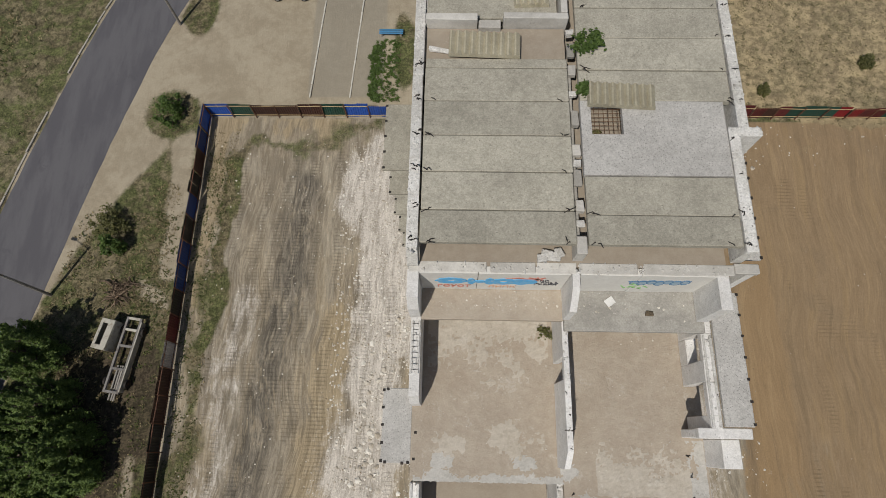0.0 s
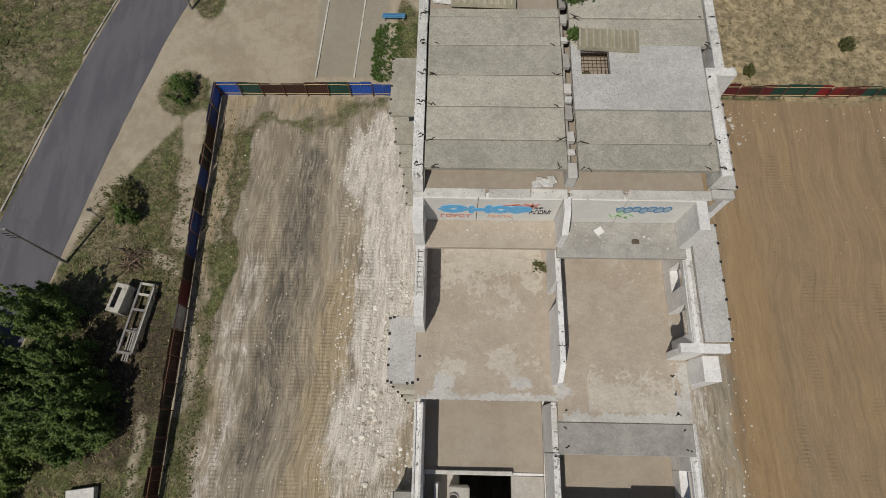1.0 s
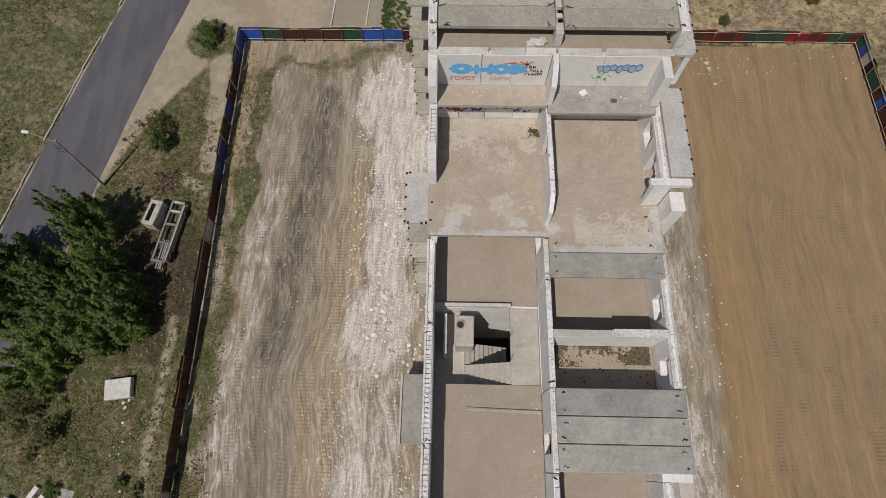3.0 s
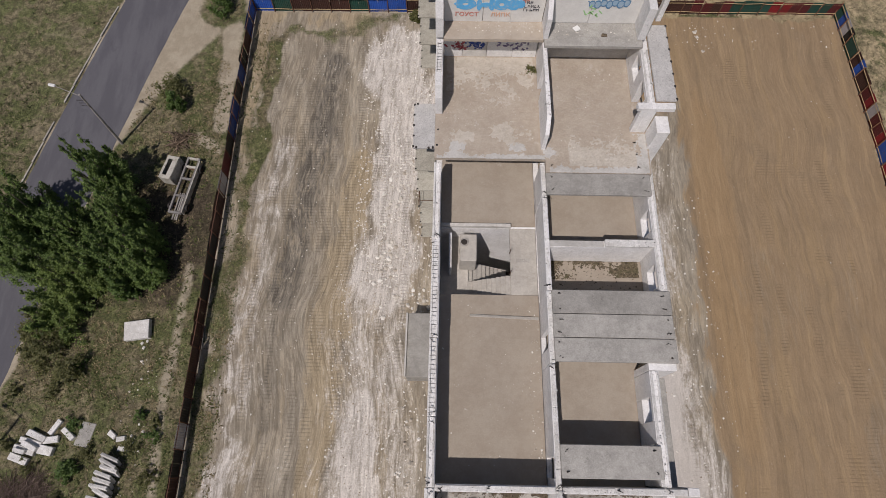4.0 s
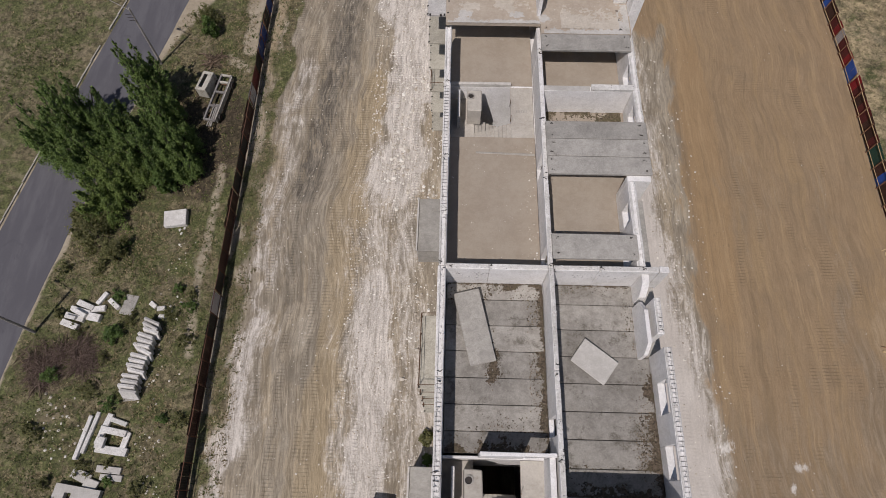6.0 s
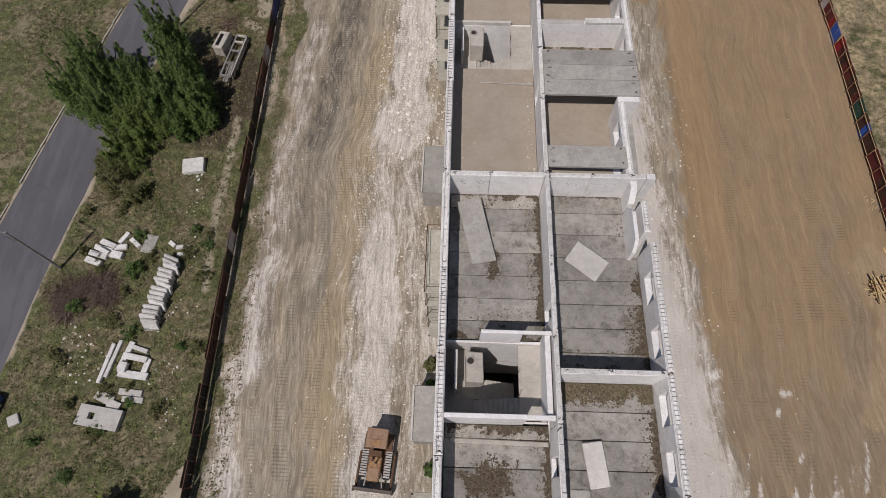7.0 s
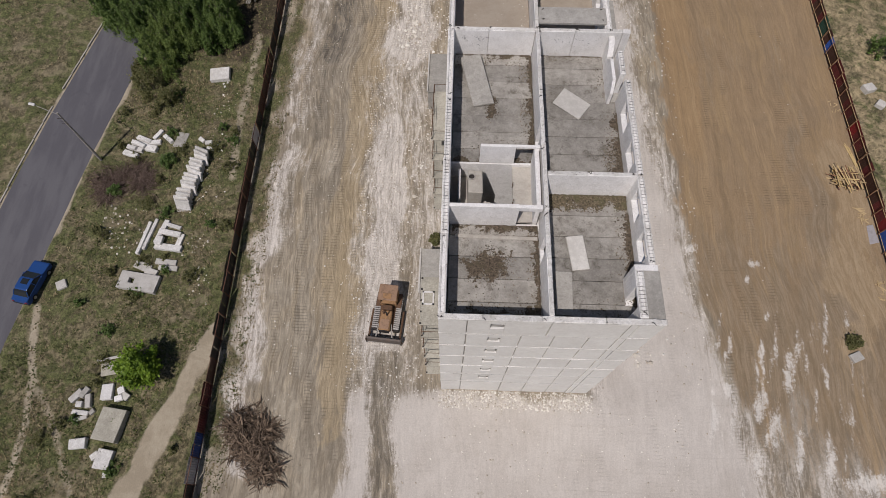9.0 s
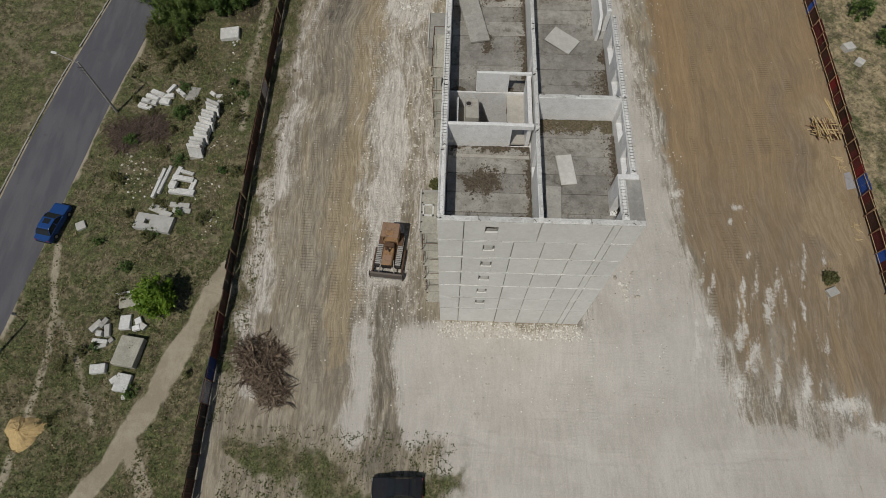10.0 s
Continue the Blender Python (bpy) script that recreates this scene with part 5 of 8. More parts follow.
def fallen_stairs(name, label, x0, y0, steps, width, yaw, z):
    m = pose(x0, y0, z, 0, 0, yaw)
    out = [(0.0, 0.0)]
    for i in range(steps):
        out += [(i * 0.3 + 0.04, 0.24), (i * 0.3 + 0.10, 0.25), (i * 0.3 + 0.28, 0.12)]
    out += [(steps * 0.3, 0.0)]
    g = Geo()
    n = len(out)
    vs = [m @ Vector((a, s * width, b)) for s in (0, 1) for a, b in out]
    g.add(vs, [(i, (i + 1) % n, n + (i + 1) % n, n + i) for i in range(n)] + [tuple(range(n))[::-1], tuple(range(n, 2 * n))])
    return tagged(part(name, g, M_PALE_STAIR, None, label), category="stair flight", group="fallen stair flights")


fallen_stairs("stair_flight", "weathered precast stair flight lying on the roof slabs", -0.22, 22.35, 10, 1.15, -2, ROOF)
fallen_stairs("stair_flight", "weathered precast stair flight lying beside a roof hole", 5.42, 19.98, 9, 1.05, -3, ROOF + 0.02)
for x, y, l, w, yaw in ((4.0, 13.95, 0.5, 0.35, 0), (3.55, 13.9, 0.4, 0.3, 10), (3.75, 14.05, 0.45, 0.3, -15), (4.2, 14.1, 0.3, 0.4, 20)):
    loose_slab("loose_block", "pale broken block lying on the attic floor", x, y, F9, l, w, 0.22, yaw, 0, 0, M_WHITE, "attic blocks", "block")
loose_slab("paper_sheet", "white crumpled sheet lying on the floor strip", 6.75, 12.8, F8 - 0.01, 0.42, 0.32, 0.03, 35, 4, 3, plain("white_sheet", (0.8, 0.79, 0.76), (0.6, 0.58, 0.54)), category="sheet")
loose_slab("rubble_lump", "dark lump of rubble on the floor strip", 8.35, 12.3, F8 - 0.02, 0.35, 0.2, 0.12, 0, 0, 0, M_SOIL, category="rubble")
# the further roof: brown attic opening, boxes and parapets
rf = structure("wall_roof_house", "white broken parapets and boxes of the stair head", "wall")
panel_along(rf, 0, XW1, 1.0, 23.98, 24.3, F9, ROOF + 0.32, mat=M_LOOSE)
panel_along(rf, 0, 1.05, 2.0, 23.8, 24.2, F9, ROOF + 0.05, mat=M_JOINT)
panel_along(rf, 0, 2.1, 4.8, 24.0, 24.3, F9, ROOF + 0.4, mat=M_LOOSE)
panel_along(rf, 1, 24.32, 25.9, 4.5, 4.8, F9, ROOF + 0.4, mat=M_LOOSE)
planks(roof, XW1 + 0.03, 4.45, [24.35, 25.5, 26.85], ROOF - 0.05, 0.26, M_ROOF, "roof_slab")
fallen_stairs("stair_flight", "weathered precast stair flight lying behind the broken parapet", 2.6, 24.9, 5, 0.9, 2, ROOF - 0.04)
panel_along(rf, 0, XW0, 11.7, 26.9, 27.2, F8, ROOF + 0.05, mat=M_PANEL)
loose_slab("loose_block", "pale broken block on the opened attic", -0.6, 22.75, F9 + 0.9, 0.9, 0.2, 0.15, -12, 0, 0, M_WHITE, "attic blocks", "block")
planks(roof, XW1 + 0.03, 4.72, [21.82, 22.3], ROOF - 0.02, 0.26, M_ROOF, "roof_slab")
g = Geo()
g.box(XW1, 4.7, 22.32, 23.95, F9 + 0.6, F9 + 0.85)
part("floor_slab", g, M_SCREED, attic)

# balconies stacked on the west side
def balcony(y0, y1, z, rail, x=-2.95):
    b = thing("balcony", "grey concrete balcony slab with dark fixing plates" + (" and bent rusty railing" if rail else ""), "balcony", (XW0, (y0 + y1) / 2, z - 0.16), group="balconies")
    part("floor_slab", Geo().cbox(x, XW0 + 0.02, y0, y1, z - 0.16, z, 0.02), M_ROOF, b)
    for i in range(5):
        y = y0 + 0.1 + (y1 - y0 - 0.2) * i / 4
        part("fixing_plate", Geo().cbox(x - 0.02, x + 0.1, y - 0.05, y + 0.06, z - 0.1, z + 0.02, 0.01), M_DARK, b)
    if rail:
        g = Geo()
        for y in (y0 + 0.1, (y0 + y1) / 2, y1 - 0.1):
            g.rod((x + 0.08, y, z), (x + 0.05 + RNG.uniform(-0.1, 0.05), y, z + 0.95), 0.025)
        for h in (0.3, 0.95):
            g.rod((x + 0.06, y0 + 0.1, z + h), (x + 0.06, y1 - 0.1, z + h * RNG.uniform(0.85, 1)), 0.022)
        for y in (y0 + 0.1, y1 - 0.1):
            g.rod((x + 0.06, y, z + 0.95), (XW0, y, z + 0.95), 0.022)
        part("railing", g, M_RUST, b)


for k in range(1, 6):
    balcony(6.12, 9.3, F7 - STOREY * k, k == 3)
for k in range(6):
    if k:
        balcony(-18.9, -14.2, F6 - STOREY * k - 0.05, k < 5, -2.8)
    balcony(-34.4, -31.2, F6 - 0.6 - STOREY * k, k in (1, 2, 3, 4), -2.85)
for k in range(5):
    balcony(18.85, 22.3, F8 - STOREY * k, False, -3.2)
fr = thing("window_casing", "white square wooden casing lying on the balcony", "casing", (-2.4, -32.6, F6 - 0.6))
g = Geo()
for a, b, c, d in ((-2.75, -2.0, -33.1, -33.0), (-2.75, -2.0, -32.3, -32.2), (-2.75, -2.65, -33.1, -32.2), (-2.1, -2.0, -33.1, -32.2)):
    g.box(a, b, c, d, F6 - 0.6, F6 - 0.52)
part("casing", g, M_WHITE, fr)
for x0, y0, y1, z in ((-4.1, -4.9, 0.35, 3.3), (-3.9, -27.3, -22.95, 3.05)):
    c = thing("entrance_canopy", "crumbling grey concrete canopy over an entrance", "canopy", (x0, y0, 0), group="entrance canopies")
    part("roof_slab", Geo().cbox(x0, XW0, y0, y1, z - 0.2, z, 0.04, jitter=0.03, rng=RNG), M_GREY, c)
    for y in (y0 + 0.1, y1 - 0.3):
        part("side_wall", Geo().cbox(x0 + 0.1, XW0 + 0.01, y, y + 0.2, gz(0, y0) - 0.3, z - 0.19, 0.03), M_GREY, c)
    part("kerb", Geo().cbox(x0, x0 + 0.14, y0, y1, z, z + 0.18, 0.03, jitter=0.02, rng=RNG), M_JOINT, c)


# ---- graffiti on the painted wall ----
def paint(name, col):
    n = Nodes(name)
    c = n.mix(n.math("MULTIPLY", n.step(n.noise(5, 6, 0.7), 0.5, 0.66), 0.45), col, (0.52, 0.50, 0.46))
    return n.done(c, 0.7)


P_BLUE, P_RED, P_BLACK, P_GREEN, P_NAVY = paint("blue_spray", (0.12, 0.42, 0.72)), paint("red_spray", (0.56, 0.22, 0.17)), paint("black_spray", (0.05, 0.05, 0.06)), paint("green_spray", (0.30, 0.55, 0.22)), paint("navy_spray", (0.10, 0.22, 0.36))
YP = 13.244


LAYER = [0]


def blob(g, cx, cz, rx, rz, hole=0.0, n=18):
    LAYER[0] += 1
    YP = 13.244 - 0.003 * (LAYER[0] % 8)
    o = [(cx + rx * math.cos(2 * math.pi * i / n) * (1 + 0.1 * math.sin(3 * i)), cz + rz * math.sin(2 * math.pi * i / n)) for i in range(n)]
    if hole:
        for i in range(n):
            a, b = o[i], o[(i + 1) % n]
            q = [a, b, (cx + (b[0] - cx) * hole, cz + (b[1] - cz) * hole), (cx + (a[0] - cx) * hole, cz + (a[1] - cz) * hole)]
            g.prism(q, 1, YP, YP + 0.03)
    else:
        g.prism(o, 1, YP, YP + 0.03)


def stroke(g, a, b, w=0.05):
    a, b = Vector(a), Vector(b)
    d = (b - a).normalized()
    s = Vector((-d.y, d.x)) * w / 2
    g.prism([tuple(a + s), tuple(b + s), tuple(b - s), tuple(a - s)], 1, YP - 0.004, YP + 0.03)


g = Geo()
blob(g, 0.05, 23.95, 0.62, 0.42, 0.25)
blob(g, 0.85, 23.9, 0.16, 0.42)
blob(g, 1.25, 23.9, 0.3, 0.18)
blob(g, 1.6, 23.95, 0.2, 0.45)
blob(g, 2.15, 23.95, 0.5, 0.42, 0.3)
blob(g, 2.85, 23.95, 0.4, 0.4)
blob(g, 3.25, 24.0, 0.25, 0.3)
part("blue_lettering", g, P_BLUE, pw, "fat light blue sprayed bubble lettering")
g = Geo()
for a, b in (((2.2, 24.35), (2.9, 24.5)), ((2.6, 24.4), (3.5, 24.35)), ((3.1, 24.55), (3.7, 24.25)), ((3.3, 24.2), (3.75, 24.55)), ((3.45, 24.6), (3.5, 24.1))):
    stroke(g, a, b, 0.09)
part("red_tag", g, P_RED, pw)
g = Geo()
rr = random.Random(3)
for r, (x, n) in enumerate(((3.62, 2), (3.5, 5), (3.45, 5))):
    z = 24.12 - 0.28 * r
    for k in range(n):
        cx = x + 0.19 * k
        stroke(g, (cx, z - 0.10), (cx + rr.uniform(-0.02, 0.03), z + 0.10), 0.035)
        stroke(g, (cx, z + rr.choice((-0.09, 0.0, 0.09))), (cx + 0.11, z + rr.choice((-0.09, 0.0, 0.09))), 0.035)
        if rr.random() < 0.7:
            stroke(g, (cx + 0.12, z - 0.09), (cx + 0.11, z + rr.choice((0.0, 0.1))), 0.035)
part("black_scribble", g, P_BLACK, pw)
g = Geo()
rr = random.Random(4)
fill = Geo()
for k in range(7):
    cx, cz, rx = 7.35 + 0.33 * k, 24.12 + rr.uniform(-0.08, 0.08), rr.uniform(0.18, 0.26)
    blob(fill, cx, cz, rx * 0.9, rr.uniform(0.2, 0.26))
    blob(g, cx, cz, rx, rr.uniform(0.24, 0.32), 0.72)
for k in range(9):
    x, z = rr.uniform(7.1, 9.5), rr.uniform(23.85, 24.4)
    stroke(g, (x, z), (x + rr.uniform(-0.3, 0.3), z + rr.uniform(-0.12, 0.25)), 0.06)
part("pale_blue_fill", fill, paint("pale_blue_spray", (0.30, 0.42, 0.52)), pw)
part("navy_tag", g, P_NAVY, pw)
g = Geo()
rr = random.Random(5)
for k in range(12):
    x, z = rr.uniform(7.1, 7.9), rr.uniform(23.2, 23.8)
    stroke(g, (x, z), (x + rr.uniform(-0.3, 0.3), z + rr.uniform(-0.3, 0.3)), 0.07)
part("green_tag", g, P_GREEN, pw)


rr = random.Random(15)
for tag, spray, lo, hi, n in (("red_tag", paint("crimson_spray", (0.30, 0.06, 0.07)), -1.0, 0.1, 22), ("blue_tag", paint("deep_blue_spray", (0.03, 0.06, 0.24)), 0.2, 1.35, 30), ("purple_tag", paint("purple_spray", (0.16, 0.13, 0.22)), 1.7, 4.2, 22)):
    g = Geo()
    for k in range(n):
        x, z = rr.uniform(lo, hi), rr.uniform(F7 + 0.75, F7 + 1.5)
        a, b = Vector((x, z)), Vector((x + rr.uniform(-0.3, 0.3), z + rr.uniform(-0.25, 0.25)))
        d = (b - a).normalized()
        s_ = Vector((-d.y, d.x)) * 0.06
        g.prism([tuple(a + s_), tuple(b + s_), tuple(b - s_), tuple(a - s_)], 1, 12.976 - 0.0006 * k, 13.0)
    part(tag, g, spray, ww)
g = Geo()
for k in range(22):
    x, z = rr.choice((rr.uniform(-0.6, 1.2), rr.uniform(6.0, 9.4))), rr.uniform(F6 + 1.0, F6 + 1.8)
    a, b = Vector((x, z)), Vector((x + rr.uniform(-0.2, 0.2), z + rr.uniform(-0.25, 0.25)))
    d = (b - a).normalized()
    s_ = Vector((-d.y, d.x)) * 0.018
    g.prism([tuple(a + s_), tuple(b + s_), tuple(b - s_), tuple(a - s_)], 1, -12.894 - 0.0006 * k, -12.86)
part("pencil_scrawl", g, paint("grey_scrawl", (0.35, 0.34, 0.33)), cross)
g = Geo()
for k in range(7):
    g.box(3.42 + 0.12 * k, 3.49 + 0.12 * k, -0.12 + 0.02 * (k % 2), 0.12, F6, F6 + 0.006)
part("faded_marking", g, M_GREY, rooms, "row of faded grey marks")


def lettering(text, x, y, z, size, mat, parent, name, flat=False):
    cu = bpy.data.curves.new(name, "FONT")
    cu.body, cu.size, cu.extrude, cu.offset = text, size, 0.012, 0.006
    tmp = new(name + "_tmp", cu)
    bpy.context.view_layer.update()
    me = bpy.data.meshes.new_from_object(tmp.evaluated_get(bpy.context.evaluated_depsgraph_get()))
    bpy.data.objects.remove(tmp)
    me.transform(pose(x, y, z, 0 if flat else 90, 0, 0))
    me.materials.clear()
    me.materials.append(mat)
    ob = new(name, me)
    ob.parent = parent
    return ob


lettering("ГОУСТ", -0.55, YP - 0.002, 23.05, 0.42, P_RED, pw, "red_lettering")
lettering("ЛИПК", 1.55, YP - 0.002, 23.05, 0.40, paint("orange_spray", (0.66, 0.40, 0.27)), pw, "orange_lettering")

# ---- debris on the slabs ----
def pebble_cloud(name, label, spots, mat, seed, category="rubble"):
    """spots: (x, y, z, size) of many small broken stones, in one mesh."""
    rng = random.Random(seed)
    g = Geo()
    for x, y, z, s in spots:
        top = Vector((x + rng.uniform(-0.2, 0.2) * s, y + rng.uniform(-0.2, 0.2) * s, z + s * rng.uniform(0.3, 0.6)))
        n = 5
        a0 = rng.uniform(0, 6.28)
        ring = [Vector((x + s * rng.uniform(0.35, 0.65) * math.cos(a0 + 6.283 * i / n), y + s * rng.uniform(0.35, 0.65) * math.sin(a0 + 6.283 * i / n), z + s * rng.uniform(0.02, 0.25))) for i in range(n)]
        low = [Vector((p.x, p.y, z - 0.05)) for p in ring]
        k = len(g.v)
        g.v.extend(ring + low + [top])
        for i in range(n):
            j = (i + 1) % n
            g.f.append((k + i, k + j, k + 2 * n))
            g.f.append((k + n + i, k + n + j, k + j, k + i))
    return tagged(part(name, g, mat, None, label), category=category, kind="stuff")


def scatter(rng, n, x0, x1, y0, y1, z, lo, hi):
    return [(rng.uniform(x0, x1), rng.uniform(y0, y1), z, lo + (hi - lo) * rng.random() ** 3) for _ in range(n)]


def isle(name, a, b, spread):
    n = Nodes(name)
    c = n.mix(n.island(), a, b)
    c = n.vary(c, n.noise(9, 4), 1 - spread, 1 + spread)
    return n.done(c, 0.95)


M_STONES = isle("broken_stone", (0.40, 0.35, 0.28), (0.74, 0.71, 0.64), 0.15)
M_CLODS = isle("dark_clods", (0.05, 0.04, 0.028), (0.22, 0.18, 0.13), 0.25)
rr = random.Random(21)
spots = []
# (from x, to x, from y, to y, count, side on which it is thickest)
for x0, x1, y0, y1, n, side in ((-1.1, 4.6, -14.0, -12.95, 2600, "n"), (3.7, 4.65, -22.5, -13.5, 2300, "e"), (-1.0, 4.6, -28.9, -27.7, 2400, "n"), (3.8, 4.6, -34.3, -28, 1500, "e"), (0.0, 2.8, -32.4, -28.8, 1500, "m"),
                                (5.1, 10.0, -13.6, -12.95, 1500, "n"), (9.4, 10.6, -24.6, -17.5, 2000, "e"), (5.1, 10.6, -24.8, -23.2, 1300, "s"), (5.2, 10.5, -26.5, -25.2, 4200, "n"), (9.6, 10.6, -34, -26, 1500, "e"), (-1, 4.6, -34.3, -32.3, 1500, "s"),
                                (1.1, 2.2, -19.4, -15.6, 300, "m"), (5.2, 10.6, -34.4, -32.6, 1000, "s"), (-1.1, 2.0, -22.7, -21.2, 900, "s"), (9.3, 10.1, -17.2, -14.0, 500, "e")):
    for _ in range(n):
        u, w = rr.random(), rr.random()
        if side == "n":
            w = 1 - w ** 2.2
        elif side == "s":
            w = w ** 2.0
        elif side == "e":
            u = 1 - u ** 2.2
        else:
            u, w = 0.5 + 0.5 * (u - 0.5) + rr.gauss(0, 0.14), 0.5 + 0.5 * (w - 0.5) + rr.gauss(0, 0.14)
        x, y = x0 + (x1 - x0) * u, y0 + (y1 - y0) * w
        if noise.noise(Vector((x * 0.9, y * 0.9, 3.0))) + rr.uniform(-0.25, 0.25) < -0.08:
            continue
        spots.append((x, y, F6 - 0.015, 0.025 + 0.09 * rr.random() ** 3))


def dirt_sheet(name, label, beds, z, mat, seed, cell=0.075, high=0.05, keep=0.0, bare=0.0):
    """Thin ragged beds of earth on a floor; beds: (x0, x1, y0, y1, thick side)."""
    g, rng = Geo(), random.Random(seed)
    for x0, x1, y0, y1, side in beds:
        nx, ny = max(3, int((x1 - x0) / cell)), max(3, int((y1 - y0) / cell))
        ids = {}

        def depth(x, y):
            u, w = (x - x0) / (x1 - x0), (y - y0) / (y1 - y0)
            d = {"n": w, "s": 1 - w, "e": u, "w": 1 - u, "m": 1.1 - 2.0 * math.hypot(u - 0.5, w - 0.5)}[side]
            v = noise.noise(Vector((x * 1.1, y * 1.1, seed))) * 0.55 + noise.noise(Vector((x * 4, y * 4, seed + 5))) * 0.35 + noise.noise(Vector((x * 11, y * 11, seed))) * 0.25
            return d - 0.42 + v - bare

        def vert(i, j):
            if (i, j) not in ids:
                x, y = x0 + (x1 - x0) * i / nx + rng.uniform(-0.025, 0.025), y0 + (y1 - y0) * j / ny + rng.uniform(-0.025, 0.025)
                d = depth(x, y)
                ids[(i, j)] = len(g.v)
                g.v.append(Vector((x, y, z + (max(0.004, min(1.0, d * 1.6) * high * rng.uniform(0.35, 1.0)) if d > 0.02 else -0.012))))
            return ids[(i, j)]

        for i in range(nx):
            for j in range(ny):
                x, y = x0 + (x1 - x0) * (i + 0.5) / nx, y0 + (y1 - y0) * (j + 0.5) / ny
                if depth(x, y) + rng.uniform(-0.16, 0.16) > keep:
                    g.f.append((vert(i, j), vert(i + 1, j), vert(i + 1, j + 1), vert(i, j + 1)))
    return tagged(part(name, g, mat, None, label), category="earth", kind="stuff")


def earth(name, a, b, c):
    n = Nodes(name)
    k = n.noise(7.0, 6, 0.8)
    col = n.mix(n.step(k, 0.36, 0.64), a, b)
    col = n.mix(n.math("MULTIPLY", n.step(n.noise(1.4, 6, 0.7), 0.5, 0.6), 0.7), col, c)
    col = n.vary(col, n.noise(26.0, 3, 0.8), 0.55, 1.45)
    n.bump(n.noise(18.0, 5, 0.8), 0.9, 0.04)
    return n.done(col, 0.97)


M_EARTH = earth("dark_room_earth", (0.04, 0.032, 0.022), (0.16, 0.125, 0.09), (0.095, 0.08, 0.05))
M_MOSS = earth("mossy_room_earth", (0.05, 0.042, 0.026), (0.20, 0.16, 0.105), (0.10, 0.094, 0.048))
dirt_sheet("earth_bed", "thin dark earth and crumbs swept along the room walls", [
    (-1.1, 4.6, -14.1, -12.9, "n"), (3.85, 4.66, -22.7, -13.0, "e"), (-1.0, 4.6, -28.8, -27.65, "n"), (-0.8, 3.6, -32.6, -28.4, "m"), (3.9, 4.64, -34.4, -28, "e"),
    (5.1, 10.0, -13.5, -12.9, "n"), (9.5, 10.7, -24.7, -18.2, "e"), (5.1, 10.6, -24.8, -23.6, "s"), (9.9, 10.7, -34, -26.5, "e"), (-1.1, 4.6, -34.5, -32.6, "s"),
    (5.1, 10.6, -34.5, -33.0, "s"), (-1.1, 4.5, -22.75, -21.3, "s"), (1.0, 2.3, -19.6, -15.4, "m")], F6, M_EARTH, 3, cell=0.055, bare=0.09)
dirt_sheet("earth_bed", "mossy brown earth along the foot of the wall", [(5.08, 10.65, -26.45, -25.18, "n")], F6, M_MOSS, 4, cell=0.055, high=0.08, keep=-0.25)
dirt_sheet("earth_bed", "mossy brown earth and rubble on the room floor", [(5.1, 7.6, -1.15, 0.03, "w"), (7.4, 10.7, -1.0, 0.03, "e"), (6.8, 8.6, -0.4, 0.03, "n")], F6, M_MOSS, 5, cell=0.05, high=0.08, keep=0.02)
dirt_sheet("mortar_crust", "ragged grey mortar crust on the opened floor", [(-1.5, 5.0, 5.42, 6.1, "s"), (5.2, 10.9, 4.56, 5.3, "s"), (9.6, 11.1, 4.6, 7.3, "e"), (4.5, 5.7, 5.2, 6.7, "m"), (-1.2, 0.8, 5.8, 7.0, "m"), (2.2, 4.6, 5.7, 6.8, "m")], F7, M_JOINT, 6, high=0.02, bare=0.05)
for x0, x1, y0, y1, n in ((0.0, 3.0, -32.2, -28.6, 1800), (-1.0, 4.6, -34.4, -33.2, 900), (9.3, 10.6, -24.6, -20.0, 900), (0.8, 4.3, -21.8, -20.6, 500)):
    for _ in range(n):
        x, y = rr.gauss((x0 + x1) / 2, (x1 - x0) / 4.2), rr.gauss((y0 + y1) / 2, (y1 - y0) / 4.2)
        if x0 - 0.5 < x < min(x1 + 0.5, 4.62 if x0 < 4 else 10.65):
            spots.append((x, y, F6 - 0.01, 0.02 + 0.08 * rr.random() ** 3))
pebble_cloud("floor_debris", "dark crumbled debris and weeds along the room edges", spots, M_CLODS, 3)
spots = scatter(rr, 420, 5.1, 10.5, -2.0, -0.05, F6 - 0.01, 0.02, 0.12)
pebble_cloud("shaft_debris", "brown crumbs on the floor before the scrawled wall", spots, M_CLODS, 4)
spots = scatter(rr, 90, -1, 4.6, 12.2, 13.3, F8, 0.03, 0.12) + scatter(rr, 60, 5.1, 10.2, 12, 13.3, F8 - 0.02, 0.03, 0.12) + scatter(rr, 120, -1, 10, 5.6, 12, F7, 0.02, 0.09) + scatter(rr, 100, -1, 4.6, -12, -2.4, F6, 0.02, 0.09) + scatter(rr, 70, 3.9, 4.6, -12, -2.4, F6, 0.03, 0.14)
pebble_cloud("floor_crumbs", "small pale crumbs of mortar on the floors", spots, M_STONES, 5)
M_DUST = concrete("pale_dust_drift", (0.53, 0.48, 0.405), (0.435, 0.385, 0.315), (0.58, 0.545, 0.485), 0.60, spread=0.0, contrast=0.15, bump=0.6)
dirt_sheet("dust_drift", "pale ragged drift of plaster dust on the opened floor", [(-1.0, 4.5, 8.2, 12.9, "n"), (0.9, 4.4, 5.9, 8.4, "m"), (-1.1, 1.2, 6.0, 7.8, "m"), (6.4, 10.4, 5.0, 8.0, "s")], F7, M_DUST, 8, cell=0.11, high=0.045, bare=0.06)


